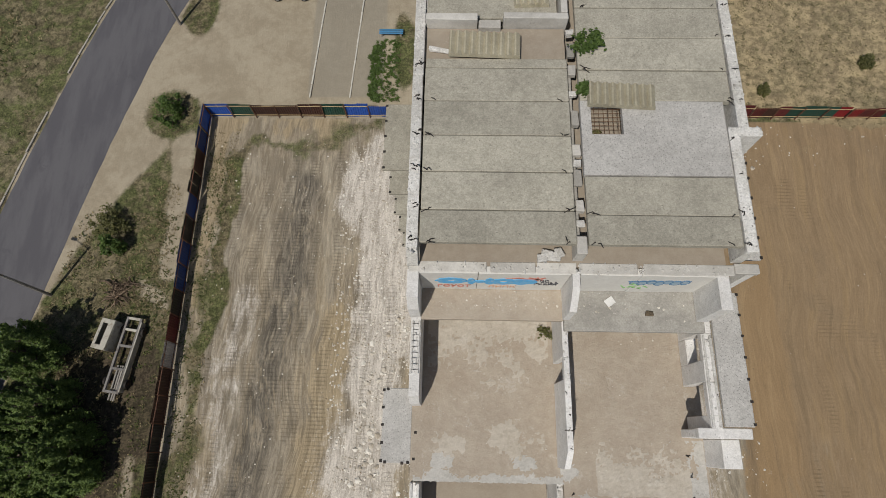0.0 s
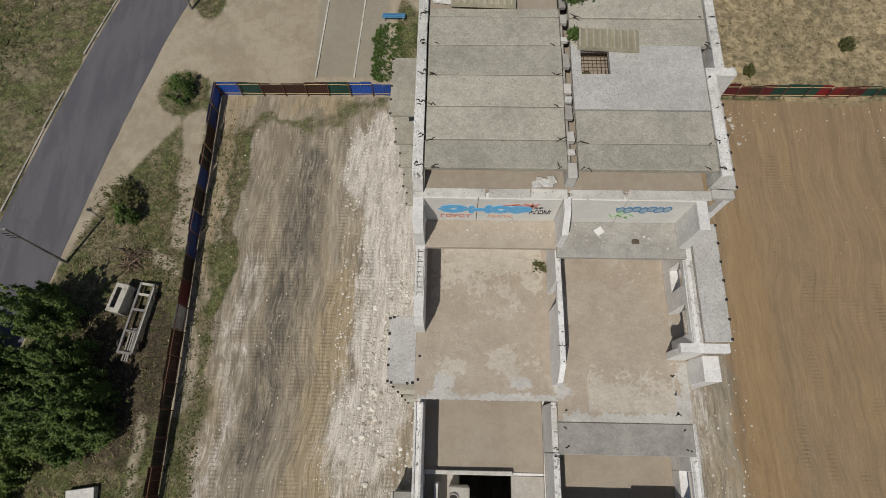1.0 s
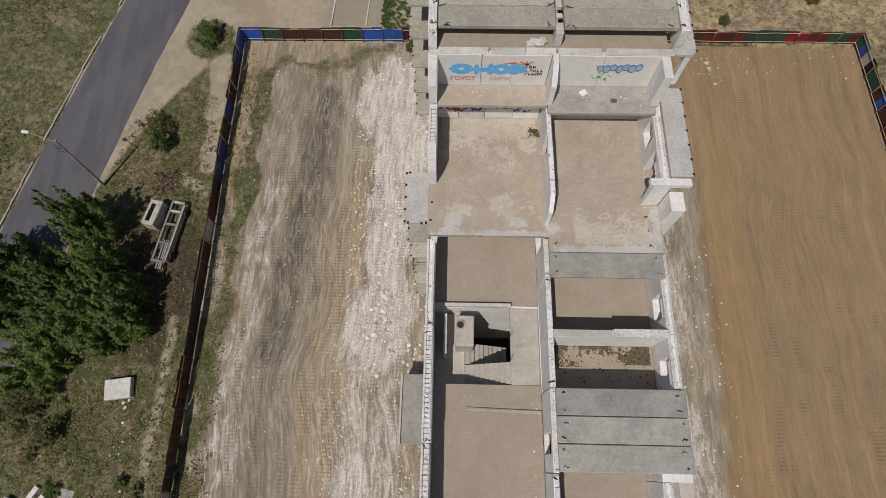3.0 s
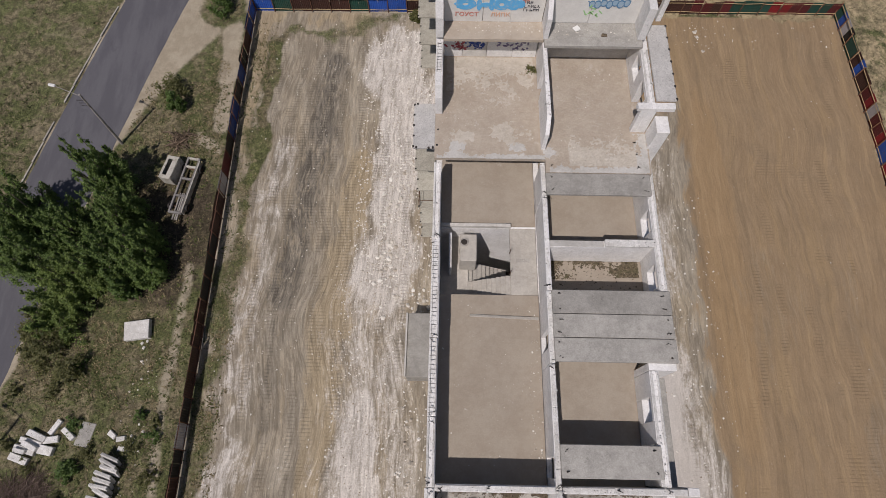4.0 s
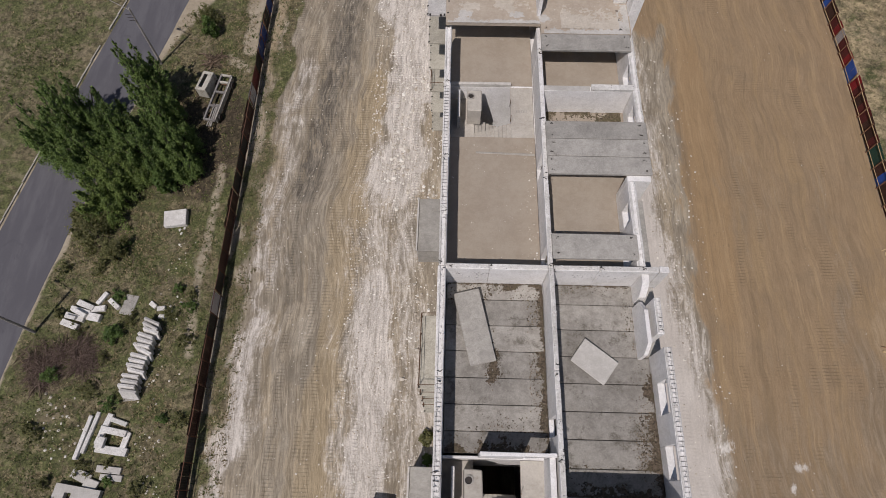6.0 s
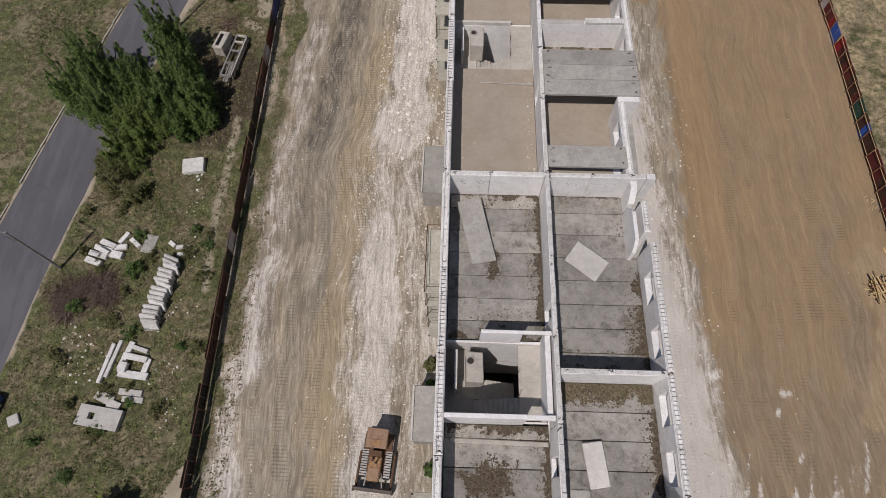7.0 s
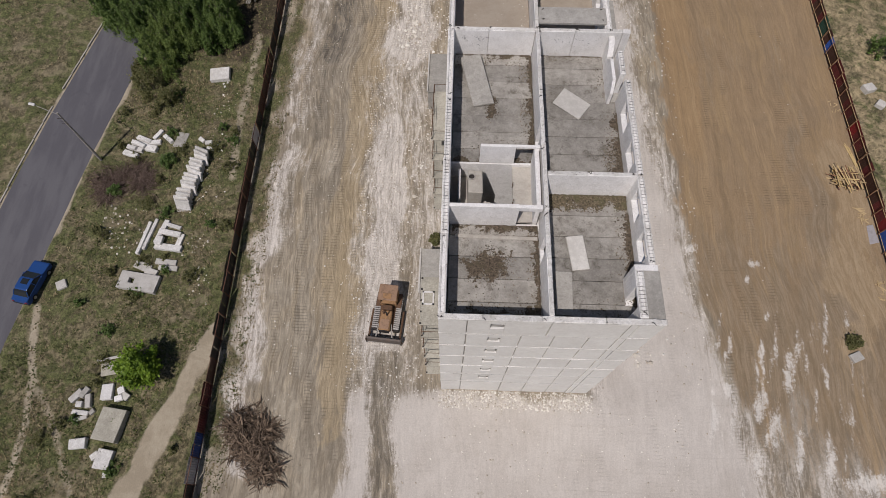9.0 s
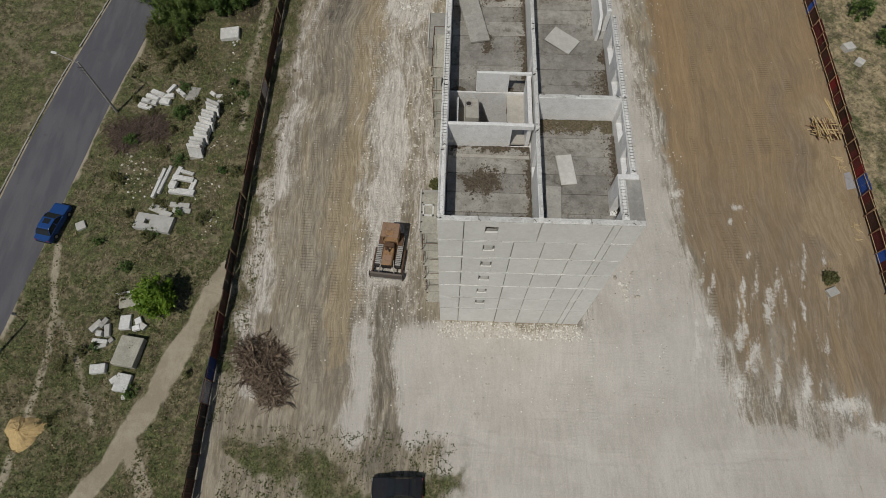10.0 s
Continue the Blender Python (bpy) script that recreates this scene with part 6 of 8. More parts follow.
# ---- fences of coloured corrugated sheets ----
SHEETS = {k: plain(k + "_sheet", c, d, 0.45, 1.5, 0.5, 0.0, 0.15) for k, c, d in (
    ("blue", (0.025, 0.085, 0.36), (0.045, 0.06, 0.14)), ("navy", (0.022, 0.05, 0.19), (0.03, 0.035, 0.07)), ("green", (0.018, 0.062, 0.048), (0.05, 0.06, 0.04)), ("brown", (0.055, 0.026, 0.021), (0.03, 0.02, 0.017)),
    ("red", (0.215, 0.017, 0.022), (0.11, 0.025, 0.025)), ("maroon", (0.10, 0.02, 0.022), (0.045, 0.022, 0.02)), ("black", (0.022, 0.02, 0.02), (0.045, 0.035, 0.03)), ("grey", (0.38, 0.36, 0.365), (0.24, 0.21, 0.20)))}
M_RAIL = plain("bare_timber_rail", (0.46, 0.345, 0.19), (0.25, 0.175, 0.10), 0.45, 3.0, 0.85)
M_POST = plain("rusty_post", (0.15, 0.075, 0.05), (0.07, 0.045, 0.035), 0.6, 4.0, 0.85)


def sheet_mesh(length, high):
    """Trapezoid-ribbed sheet along x, its foot on z 0."""
    prof, x, k = [], 0.0, 0
    while x < length - 1e-6:
        for dx, dy in ((0.0, 0.0), (0.09, 0.0), (0.115, 0.03), (0.175, 0.03)):
            if x + dx <= length:
                prof.append((x + dx, dy))
        x += 0.2
    prof.append((length, 0.0))
    g = Geo()
    n = len(prof)
    g.v = [Vector((a, b + t, z)) for t in (0.0, 0.004) for z in (0.0, high) for a, b in prof]
    for i in range(n - 1):
        g.f.append((i, i + 1, n + i + 1, n + i))
        g.f.append((2 * n + i + 1, 2 * n + i, 3 * n + i, 3 * n + i + 1))
        g.f.append((n + i, n + i + 1, 3 * n + i + 1, 3 * n + i))
    return g


def fence(label, a, b, inner, colours, seed, high=1.85, rail=None, upright=None):
    """A fence from a to b, two sheets to a bay; its rails and posts stand on the inner side (+1: left of the way from a to b)."""
    rng = random.Random(seed)
    a, b = Vector(a), Vector(b)
    d = (b - a).normalized()
    s = Vector((-d.y, d.x)) * inner
    n = round((b - a).length / 2.05)
    step_ = (b - a).length / n
    yaw = math.degrees(math.atan2(d.y, d.x))
    f = thing("fence", label, "fence", (a.x, a.y, gz(a.x, a.y)), group="site fences")
    shared = {k: sheet_mesh(step_ / 2 - 0.006, high).mesh("sheet", m) for k, m in SHEETS.items()}
    pg = Geo().cbox(-0.04, 0.04, -0.04, 0.04, -0.3, high + 0.12, 0.01)
    pm = pg.mesh("post", upright or M_POST)
    base = Matrix.Translation(-f.location)
    for i in range(n):
        p = a + d * step_ * i
        z = gz(p.x, p.y) + 0.06
        col = colours(i, n, rng)
        lean = rng.uniform(-4.0, 4.0)
        for k, c in enumerate(col if isinstance(col, tuple) else (col, col)):
            sh = new("sheet", shared[c])
            sh.parent, sh.matrix_parent_inverse = f, base
            e = p + d * step_ * 0.5 * k
            sh.matrix_basis = pose(e.x, e.y, z + rng.uniform(-0.06, 0.06), lean + rng.uniform(-1.2, 1.2), 0, yaw)
        q = p + s * 0.09
        po = new("post", pm)
        po.parent, po.matrix_parent_inverse = f, base
        po.matrix_basis = pose(q.x, q.y, z, rng.uniform(-2, 2), rng.uniform(-2, 2), yaw)
        for h in (0.28, high - 0.18):
            r0, r1 = p + s * 0.045, p + d * step_ + s * 0.045
            g = Geo().rod((r0.x, r0.y, z + h + rng.uniform(-0.05, 0.05)), (r1.x, r1.y, z + h + rng.uniform(-0.05, 0.05)), 0.035, 5)
            part("rail", g, rail or M_RAIL, f)
    return f


WEST = {0: "blue", 1: "navy", 4: "navy", 5: "black", 6: "navy", 7: "navy", 8: "black", 9: "maroon", 10: "grey", 21: "grey", 27: "black", 34: "maroon", 35: "maroon", 36: "navy", 37: "grey"}


def west_col(i, n, rng):
    return WEST.get(i, rng.choice(["brown", "black", "black", "black", "brown"]))


NORTH_W = ["blue", "green", "brown", "brown", "brown", "green", "blue", "blue", "brown"]
NORTH_E = [("brown", "brown")] * 6 + [("brown", "maroon"), ("maroon", "brown"), ("maroon", "green"), ("green", "green"), ("green", "red"), ("red", "maroon"), ("maroon", "green"), ("green", "maroon")]
EAST_N = [("green", "blue"), ("grey", "black"), ("green", "green"), ("brown", "blue"), ("brown", "brown"), ("maroon", "red"), ("grey", "maroon"), ("maroon", "red")]
EAST = {0: ("blue", "blue"), 1: ("red", "maroon"), 2: ("brown", "maroon"), 3: ("maroon", "brown"), 4: ("brown", "maroon"), 5: ("green", "green"), 6: ("brown", "blue"), 7: ("brown", "brown"), 12: ("red", "maroon"), 17: ("maroon", "red"), 18: ("blue", "blue"), 22: ("blue", "maroon")}
M_TIMBER = plain("weathered_timber_post", (0.27, 0.145, 0.085), (0.15, 0.085, 0.055), 0.6, 4.0, 0.85)


def east_col(i, n, rng):
    return EAST.get(i, (rng.choice(["maroon", "maroon", "brown"]), rng.choice(["maroon", "maroon", "brown"])))


fence("site fence of dark blue, brown and maroon ribbed sheets", (-22.0, 34.4), (-22.0, -62), 1, west_col, 3, 1.95, M_POST)
fence("site fence of blue, green and brown ribbed sheets", (-22.0, 34.4), (-3.5, 34.5), -1, lambda i, n, r: NORTH_W[i % 9], 4)
fence("site fence of green, brown and red ribbed sheets", (11.4, 34.7), (40.55, 34.75), -1, lambda i, n, r: NORTH_E[i % 14], 5, 1.68)
fence("site fence of green, blue, grey and red ribbed sheets", (40.55, 34.75), (41.15, 18.4), -1, lambda i, n, r: EAST_N[i % 8], 7, 1.72, None, M_TIMBER)
fence("site fence of maroon and brown ribbed sheets with timber rails", (41.15, 18.4), (40.9, -62), -1, east_col, 8, 1.72, None, M_TIMBER)

# ---- street lamps ----
M_POLE = concrete("concrete_pole", (0.30, 0.28, 0.255), (0.21, 0.195, 0.175), (0.11, 0.10, 0.09), 0.58)
M_LAMP = plain("pale_lamp_housing", (0.72, 0.71, 0.68), (0.5, 0.48, 0.44))


def street_lamp(x, y, lean):
    z = height(x, y)
    s = thing("street_lamp", "tall grey concrete street lamp beside the road", "street lamp", (x, y, z), group="street lamps")
    top = Vector((x + lean, y + 0.1, z + 7.7))
    part("pole", Geo().rod((x, y, z - 0.4), top, 0.14, 10, 0.085), M_POLE, s)
    end = top + Vector((-1.7, 0.15, 1.0))
    part("arm", Geo().rod(top - Vector((0, 0, 0.3)), end, 0.04, 6, 0.03), M_PIPE, s)
    part("lamp_head", Geo().cbox(-0.35, 0.2, -0.13, 0.13, -0.08, 0.08, 0.05, pose(end.x, end.y, end.z, 0, 12, -5)), M_LAMP, s)
    for h in (6.2, 6.6, 7.0):
        part("insulator_bar", Geo().rod((x - 0.3, y, z + h), (x + 0.3, y, z + h), 0.03, 5), M_DARK, s)


street_lamp(-33.15, 17.7, 0.35)
street_lamp(-38.35, -12.35, 0.1)
street_lamp(-26.4, 44.2, 0.2)
street_lamp(-43.0, -40.5, 0.1)


# ---- trees and shrubs ----
def leaves(name, a, b):
    n = Nodes(name)
    c = n.mix(n.island(), a, b)
    c = n.vary(c, n.noise(0.9, 3), 0.75, 1.25)
    thin = n.t.nodes.new("ShaderNodeBsdfTranslucent")
    both = n.t.nodes.new("ShaderNodeMixShader")
    n.put(thin.inputs["Color"], n.mix(0.5, c, (0.20, 0.26, 0.03)))
    both.inputs[0].default_value = 0.32
    mat = n.done(c, 0.55)
    n.put(both.inputs[1], n.bsdf.outputs[0])
    n.put(both.inputs[2], thin.outputs[0])
    n.put(n.t.nodes["Material Output"].inputs["Surface"], both.outputs[0])
    return mat


L_DARK = leaves("poplar_leaves", (0.044, 0.076, 0.021), (0.190, 0.270, 0.074))
L_POP = leaves("light_poplar_leaves", (0.058, 0.092, 0.023), (0.230, 0.300, 0.080))
L_MID = leaves("shrub_leaves", (0.045, 0.08, 0.020), (0.12, 0.18, 0.048))
L_BRIGHT = leaves("maple_leaves", (0.075, 0.14, 0.010), (0.19, 0.29, 0.028))
L_OLIVE = leaves("dry_shrub_leaves", (0.07, 0.075, 0.028), (0.18, 0.17, 0.07))
M_BARK = concrete("bark", (0.16, 0.13, 0.10), (0.09, 0.075, 0.06), (0.05, 0.04, 0.03), 0.6)


def leaf_mass(g, rng, centre, radius, count, size, squash=1.0):
    for _ in range(count):
        d = Vector((rng.gauss(0, 1), rng.gauss(0, 1), rng.gauss(0, 1))).normalized() * radius * abs(rng.gauss(0, 0.62))
        d.z *= squash
        p = centre + d
        u = Vector((rng.uniform(-1, 1), rng.uniform(-1, 1), rng.uniform(-0.6, 0.6))).normalized()
        w = u.cross(Vector((rng.uniform(-0.5, 0.5), rng.uniform(-0.5, 0.5), 1))).normalized()
        s = size * rng.uniform(0.6, 1.4)
        k = len(g.v)
        g.v.extend([p - u * s, p + w * s * 0.55, p + u * s, p - w * s * 0.55])
        g.f.append((k, k + 1, k + 2, k + 3))


def tree(name, label, x, y, high, wide, seed, mat, bare=0.25, clumps=70, per=120, leaf=0.16, slim=1.0):
    rng = random.Random(seed)
    z = height(x, y)
    t = thing(name, label, "shrub" if "shrub" in name else "tree", (x, y, z))
    g = Geo()
    lean = Vector((rng.uniform(-0.06, 0.06), rng.uniform(-0.06, 0.06), 1))
    p, n = Vector((x, y, z - 0.2)), 7
    spine_ = [p + lean * high * i / n + Vector((rng.uniform(-1, 1), rng.uniform(-1, 1), 0)) * 0.05 * high * (i / n) for i in range(n + 1)]
    for i in range(n):
        r0, r1 = 0.028 * high * (1 - i / (n + 0.5)), 0.028 * high * (1 - (i + 1) / (n + 0.5))
        g.rod(spine_[i], spine_[i + 1], max(r0, 0.015), 7, max(r1, 0.012))
    crown = Geo()
    for c in range(clumps):
        k = bare + (1 - bare) * (c + rng.random()) / clumps
        base = spine_[min(n, int(k * n * 0.9))]
        prof = math.sin(math.pi * min(1, 0.18 + 0.82 * (k - bare) / (1 - bare)) ** slim)
        ang = c * 2.399 + rng.uniform(-0.5, 0.5)
        r = wide * prof * rng.uniform(0.35, 1.05)
        tip = Vector((base.x + math.cos(ang) * r, base.y + math.sin(ang) * r, z + high * k + rng.uniform(-0.2, 0.3)))
        if c % 2 == 0:
            g.rod(base, tip, 0.006 * high, 5, 0.008)
        leaf_mass(crown, rng, tip, wide * rng.uniform(0.16, 0.32), per, leaf, 1.5)
    part("trunk", g, M_BARK, t)
    part("crown", crown, mat, t)
    return t


def poplar(label, x, y, high, wide, seed, plumes=14, name="poplar_tree", mat=None, leaf=0.082, dense=2.5):
    """Many upright leafy limbs from one foot, each a tapering plume."""
    rng = random.Random(seed)
    z = height(x, y)
    t = thing(name, label, "tree", (x, y, z))
    wood, crown = Geo(), Geo()
    wood.rod((x, y, z - 0.3), (x, y, z + high * 0.45), 0.024 * high, 8, 0.012 * high)
    for c in range(plumes):
        k = math.sqrt((c + 0.5) / plumes)
        ang = c * 2.399 + rng.uniform(-0.4, 0.4)
        r = wide * k * rng.uniform(0.75, 1.25)
        foot = Vector((x, y, z + high * rng.uniform(0.05, 0.3)))
        top = Vector((x + math.cos(ang) * r, y + math.sin(ang) * r, z + high * (1.0 - 0.50 * k * k) * rng.uniform(0.72, 1.12)))
        knee = Vector((x + math.cos(ang) * r * 0.75, y + math.sin(ang) * r * 0.75, z + high * 0.32))
        wood.rod(foot, knee, 0.009 * high, 5, 0.007 * high)
        wood.rod(knee, top, 0.007 * high, 5, 0.008)
        m = 24
        low = Vector((knee.x, knee.y, z + high * (0.05 + 0.12 * rng.random())))
        for i in range(m):
            f = (i + rng.random()) / m
            p = low.lerp(top, f)
            girth = (0.15 * wide + 0.22) * (1.06 - f) ** 0.8
            off = Vector((rng.gauss(0, 1), rng.gauss(0, 1), 0)) * girth * 0.9
            q = p + off + Vector((0, 0, -0.15))
            if i % 2 == 0:
                wood.rod(p, q, 0.012, 4)
            leaf_mass(crown, rng, q, girth * rng.uniform(0.40, 0.95), int(50 * dense), leaf, 2.4)
    part("trunk", wood, M_BARK, t)
    part("crown", crown, mat or L_DARK, t)
    return t


poplar("tall dark green poplar tree by the road", -32.0, 12.6, 9.8, 2.1, 1, 15)
poplar("dark green poplar tree behind the wreck", -29.8, 8.8, 8.4, 2.1, 2, 14)
poplar("tall bushy poplar tree at the road edge", -38.6, 8.6, 9.6, 2.5, 3, 17)
poplar("dark green poplar tree at the road edge", -40.6, 6.6, 8.0, 2.2, 4, 13)
poplar("mid green poplar tree in the thicket", -34.4, 7.2, 7.6, 2.6, 6, 15)
poplar("mid green poplar tree in the thicket", -30.6, 5.4, 7.0, 2.4, 8, 15)
poplar("dark green poplar tree at the thicket's edge", -28.1, 6.0, 7.6, 1.9, 11, 13)
poplar("leafy poplar at the edge of the thicket", -37.4, 5.0, 6.8, 2.7, 9, 15)
poplar("leafy yellow-green poplar in the thicket", -33.0, 3.4, 6.4, 2.6, 10, 15, mat=L_POP)
poplar("low spreading poplar at the foot of the thicket", -34.6, 0.4, 4.8, 2.3, 7, 11, mat=L_POP)
poplar("small dark poplar tree at the thicket's edge", -27.2, 3.9, 6.0, 1.5, 12, 10)
poplar("light green slender poplar sapling", -28.9, 2.3, 4.6, 0.8, 5, 5, "poplar_sapling", L_MID, 0.12, 0.7)
tree("maple_tree", "bright yellow-green young maple tree", -28.1, -34.2, 3.8, 1.75, 9, L_BRIGHT, 0.15, 80, 110, 0.14)
for x, y, h, w, m, s, lab in ((-25.4, 34.4, 1.8, 1.5, L_MID, 11, "green roadside shrub on bare ground"), (-27.9, 21.6, 2.4, 0.9, L_MID, 12, "light green shrub in dry grass"), (-28.7, 23.6, 1.3, 1.8, L_OLIVE, 13, "olive dry shrub in the verge"),
                              (-34.8, -3.0, 2.2, 2.2, L_OLIVE, 14, "olive drooping shrub below the poplars"), (-32.6, -4.6, 1.6, 1.5, L_OLIVE, 15, "olive low shrub below the poplars"), (-36.3, -1.2, 1.8, 1.6, L_OLIVE, 16, "olive shrub by the road"),
                              (-31.0, -12.4, 0.9, 0.9, L_MID, 17, "low green weeds between the concrete heaps"), (-35.7, -16.2, 0.8, 0.8, L_MID, 18, "green weeds in the brush"), (35.9, -29.6, 0.4, 0.8, L_OLIVE, 19, "low green shrub on the sand"),
                              (47.0, 4.5, 1.8, 1.5, L_DARK, 22, "dark green shrub beyond the fence"), (49.5, 0.5, 2.0, 1.8, L_DARK, 23, "dark green shrub beyond the fence"), (27.7, 37.4, 0.5, 0.6, L_OLIVE, 24, "small dry shrub beyond the fence"), (37.3, 40.3, 0.4, 0.8, L_OLIVE, 25, "small dry shrub beyond the fence"),
                              (-2.4, -29.2, 0.9, 0.5, L_MID, 26, "green weeds at the foot of the building"), (-2.7, -20.6, 0.7, 0.6, L_OLIVE, 27, "olive weeds at the foot of the building"), (-2.5, -22.3, 0.8, 0.45, L_MID, 28, "green weeds at the foot of the building"), (-4.6, 33.6, 0.6, 0.7, L_OLIVE, 29, "low yellow-green weeds by the fence end")):
    tree("shrub", lab, x, y, h, w, s, m, 0.05, 26, 110, 0.10)


rr = random.Random(91)
for i in range(46):
    x, y = rr.uniform(-37.5, -23), rr.uniform(-48, -3)
    if abs((x + 26.5) - (y + 41) * 0.42) < 2.0 or rr.random() < 0.15:
        continue
    tree("weed_shrub", "low olive green weeds in the rough grass", x, y, rr.uniform(0.25, 0.6), rr.uniform(0.4, 1.0), 200 + i, rr.choice([L_MID, L_OLIVE, L_OLIVE]), 0.02, 16, 60, 0.07)


def roof_bush(x, y, z, r, n, seed, label, mat=None):
    rng = random.Random(seed)
    t = thing("bush", label, "bush", (x, y, z))
    g, st = Geo(), Geo()
    for _ in range(14):
        q = Vector((x + rng.uniform(-1, 1) * r * 0.8, y + rng.uniform(-1, 1) * r * 0.6, z + rng.uniform(0.1, 0.6) * r))
        st.rod((x, y, z - 0.1), q, 0.012, 4)
        leaf_mass(g, rng, q, r * 0.4, n, 0.075, 0.7)
    part("stems", st, M_BARK, t)
    part("foliage", g, mat or L_MID, t)


roof_bush(5.55, 23.0, ROOF, 0.62, 90, 31, "green self-sown bush growing out of a roof joint")
roof_bush(5.35, 20.75, ROOF, 0.33, 60, 32, "small green bush in a roof joint")
roof_bush(5.7, 18.95, ROOF - 0.5, 0.25, 50, 33, "small plant growing in the roof shaft", L_OLIVE)
roof_bush(4.35, 11.95, F7, 0.34, 9, 34, "small green weeds in the floor corner", L_OLIVE)
rr = random.Random(77)
for i in range(11):
    roof_bush(-7.7 + rr.uniform(0, 0.5), 36.3 + i * 0.55, gz(0, 36) + 0.05, 0.45, 46, 60 + i, "leafy green garden plant in the planted bed")
g = Geo()
rng = random.Random(8)
for _ in range(150):
    leaf_mass(g, rng, Vector((rng.uniform(-7.4, -5.2), rng.uniform(36, 42.6), gz(0, 38) + 0.15)), 0.25, 26, 0.07, 0.5)
tagged(part("garden_weeds", g, L_MID, None, "low green plants in the garden bed"), category="plants", kind="stuff")


def brush_pile(x, y, rx, ry, high, n, seed, label, mat, thick=1.0):
    rng = random.Random(seed)
    g = Geo()
    z = height(x, y)
    lobes = [(rng.uniform(-0.6, 0.6), rng.uniform(-0.7, 0.7), rng.uniform(0.35, 0.75)) for _ in range(5)] + [(0.0, 0.0, 0.7)]
    for _ in range(n):
        a, r = rng.uniform(0, 6.28), rng.random() ** 0.8
        ox, oy, k = lobes[int(rng.random() * len(lobes))]
        p = Vector((x + rx * (ox + k * r * math.cos(a)), y + ry * (oy + k * r * math.sin(a)), z + high * k * (1 - r) * rng.random()))
        b = rng.uniform(0, 6.28)
        l = rng.uniform(0.4, 1.3) + 0.9 * rng.random() ** 4
        m = p + Vector((math.cos(b) * l * 0.5, math.sin(b) * l * 0.5, rng.uniform(0.05, 0.4)))
        q = m + Vector((math.cos(b + rng.uniform(-0.7, 0.7)) * l * 0.5, math.sin(b + rng.uniform(-0.7, 0.7)) * l * 0.5, rng.uniform(-0.3, 0.1)))
        w = thick * (0.012 + 0.085 * rng.random() ** 3.5)
        g.rod(p, m, w, 4)
        g.rod(m, q, w, 4, 0.006)
    return tagged(part("brush_pile", g, mat, None, label), category="brush pile")


M_TWIG = isle("dead_twigs", (0.055, 0.038, 0.026), (0.25, 0.185, 0.13), 0.25)
M_TWIG_R = isle("reddish_twigs", (0.075, 0.05, 0.04), (0.19, 0.14, 0.11), 0.2)
brush_pile(-17.3, -40.2, 2.8, 2.9, 1.7, 1900, 1, "tangled heap of dead brown branches inside the fence", M_TWIG)
brush_pile(-36.5, -15.6, 2.0, 2.4, 0.8, 1500, 2, "heap of reddish dead brushwood by the road", M_TWIG_R, 0.42)
brush_pile(-33.2, -15.0, 1.5, 2.2, 0.7, 900, 3, "loose heap of dry brushwood among weeds", M_TWIG_R, 0.42)
brush_pile(-27.2, 18.2, 0.9, 0.9, 0.5, 150, 4, "small heap of dry twigs by the fence", M_TWIG)


# ---- heaps of broken precast concrete outside the fence ----
def piece(label, x, y, l, w, h, yaw, rx=0.0, ry=0.0, dz=0.0, mat=None, group="dumped concrete pieces", name="concrete_piece", hole=None):
    return loose_slab(name, label, x, y, height(x, y) - 0.06 + dz, l, w, h, yaw, rx, ry, mat or M_WHITE, group, "concrete piece", hole)


ONE = "broken white concrete block dumped in the grass"
piece("large pale broken concrete block lying in the grass", -27.7, -0.9, 2.15, 1.65, 0.6, 8, 2, -2, name="concrete_block", group="")
for dx, dy in ((0.5, -1.1), (0.9, -0.9), (1.1, -0.5), (0.7, -1.5)):
    piece("small white fragment beside the block", -27.7 + dx, -0.9 + dy, 0.28, 0.2, 0.16, dx * 90)
for x, y, l, w, h, yaw, dz in ((-35.3, -11.6, 1.7, 0.55, 0.4, -18, 0), (-35.0, -10.9, 1.9, 0.5, 0.4, -15, 0), (-34.6, -10.3, 1.9, 0.5, 0.42, -14, 0), (-34.2, -9.8, 1.7, 0.5, 0.4, -20, 0.1),
                               (-33.2, -10.9, 1.2, 0.7, 0.5, -10, 0), (-33.0, -10.1, 1.2, 0.55, 0.4, 8, 0), (-32.9, -9.1, 1.3, 0.4, 0.35, 60, 0), (-31.7, -9.6, 1.3, 0.45, 0.4, -38, 0), (-34.4, -10.6, 1.4, 0.4, 0.35, -25, 0.4), (-35.2, -11.0, 1.0, 0.35, 0.3, -10, 0.38)):
    piece("white concrete beam in a heap by the road", x, y, l, w, h, yaw, dz=dz, group="beam heap")
for x, y, yaw in ((-28.1, -9.6, -35), (-27.3, -9.9, 10), (-27.0, -10.7, -5)):
    piece(ONE, x, y, 0.75, 0.4, 0.3, yaw)
piece("thin grey slab lying in the grass", -30.4, -9.6, 1.2, 1.9, 0.12, -10, mat=M_GREY)
for i in range(15):
    k = i / 14
    x = -28.5 + 0.9 * k + (0.25 if i % 4 == 0 else 0)
    y = -17.9 + 6.2 * k
    piece("white precast panel standing in a leaning row", x, y, 1.5, 0.26, 1.15, -8 + RNG.uniform(-9, 9) - 16 * k, -22, RNG.uniform(-4, 4), 0.1, group="leaning panel row", name="precast_slab")
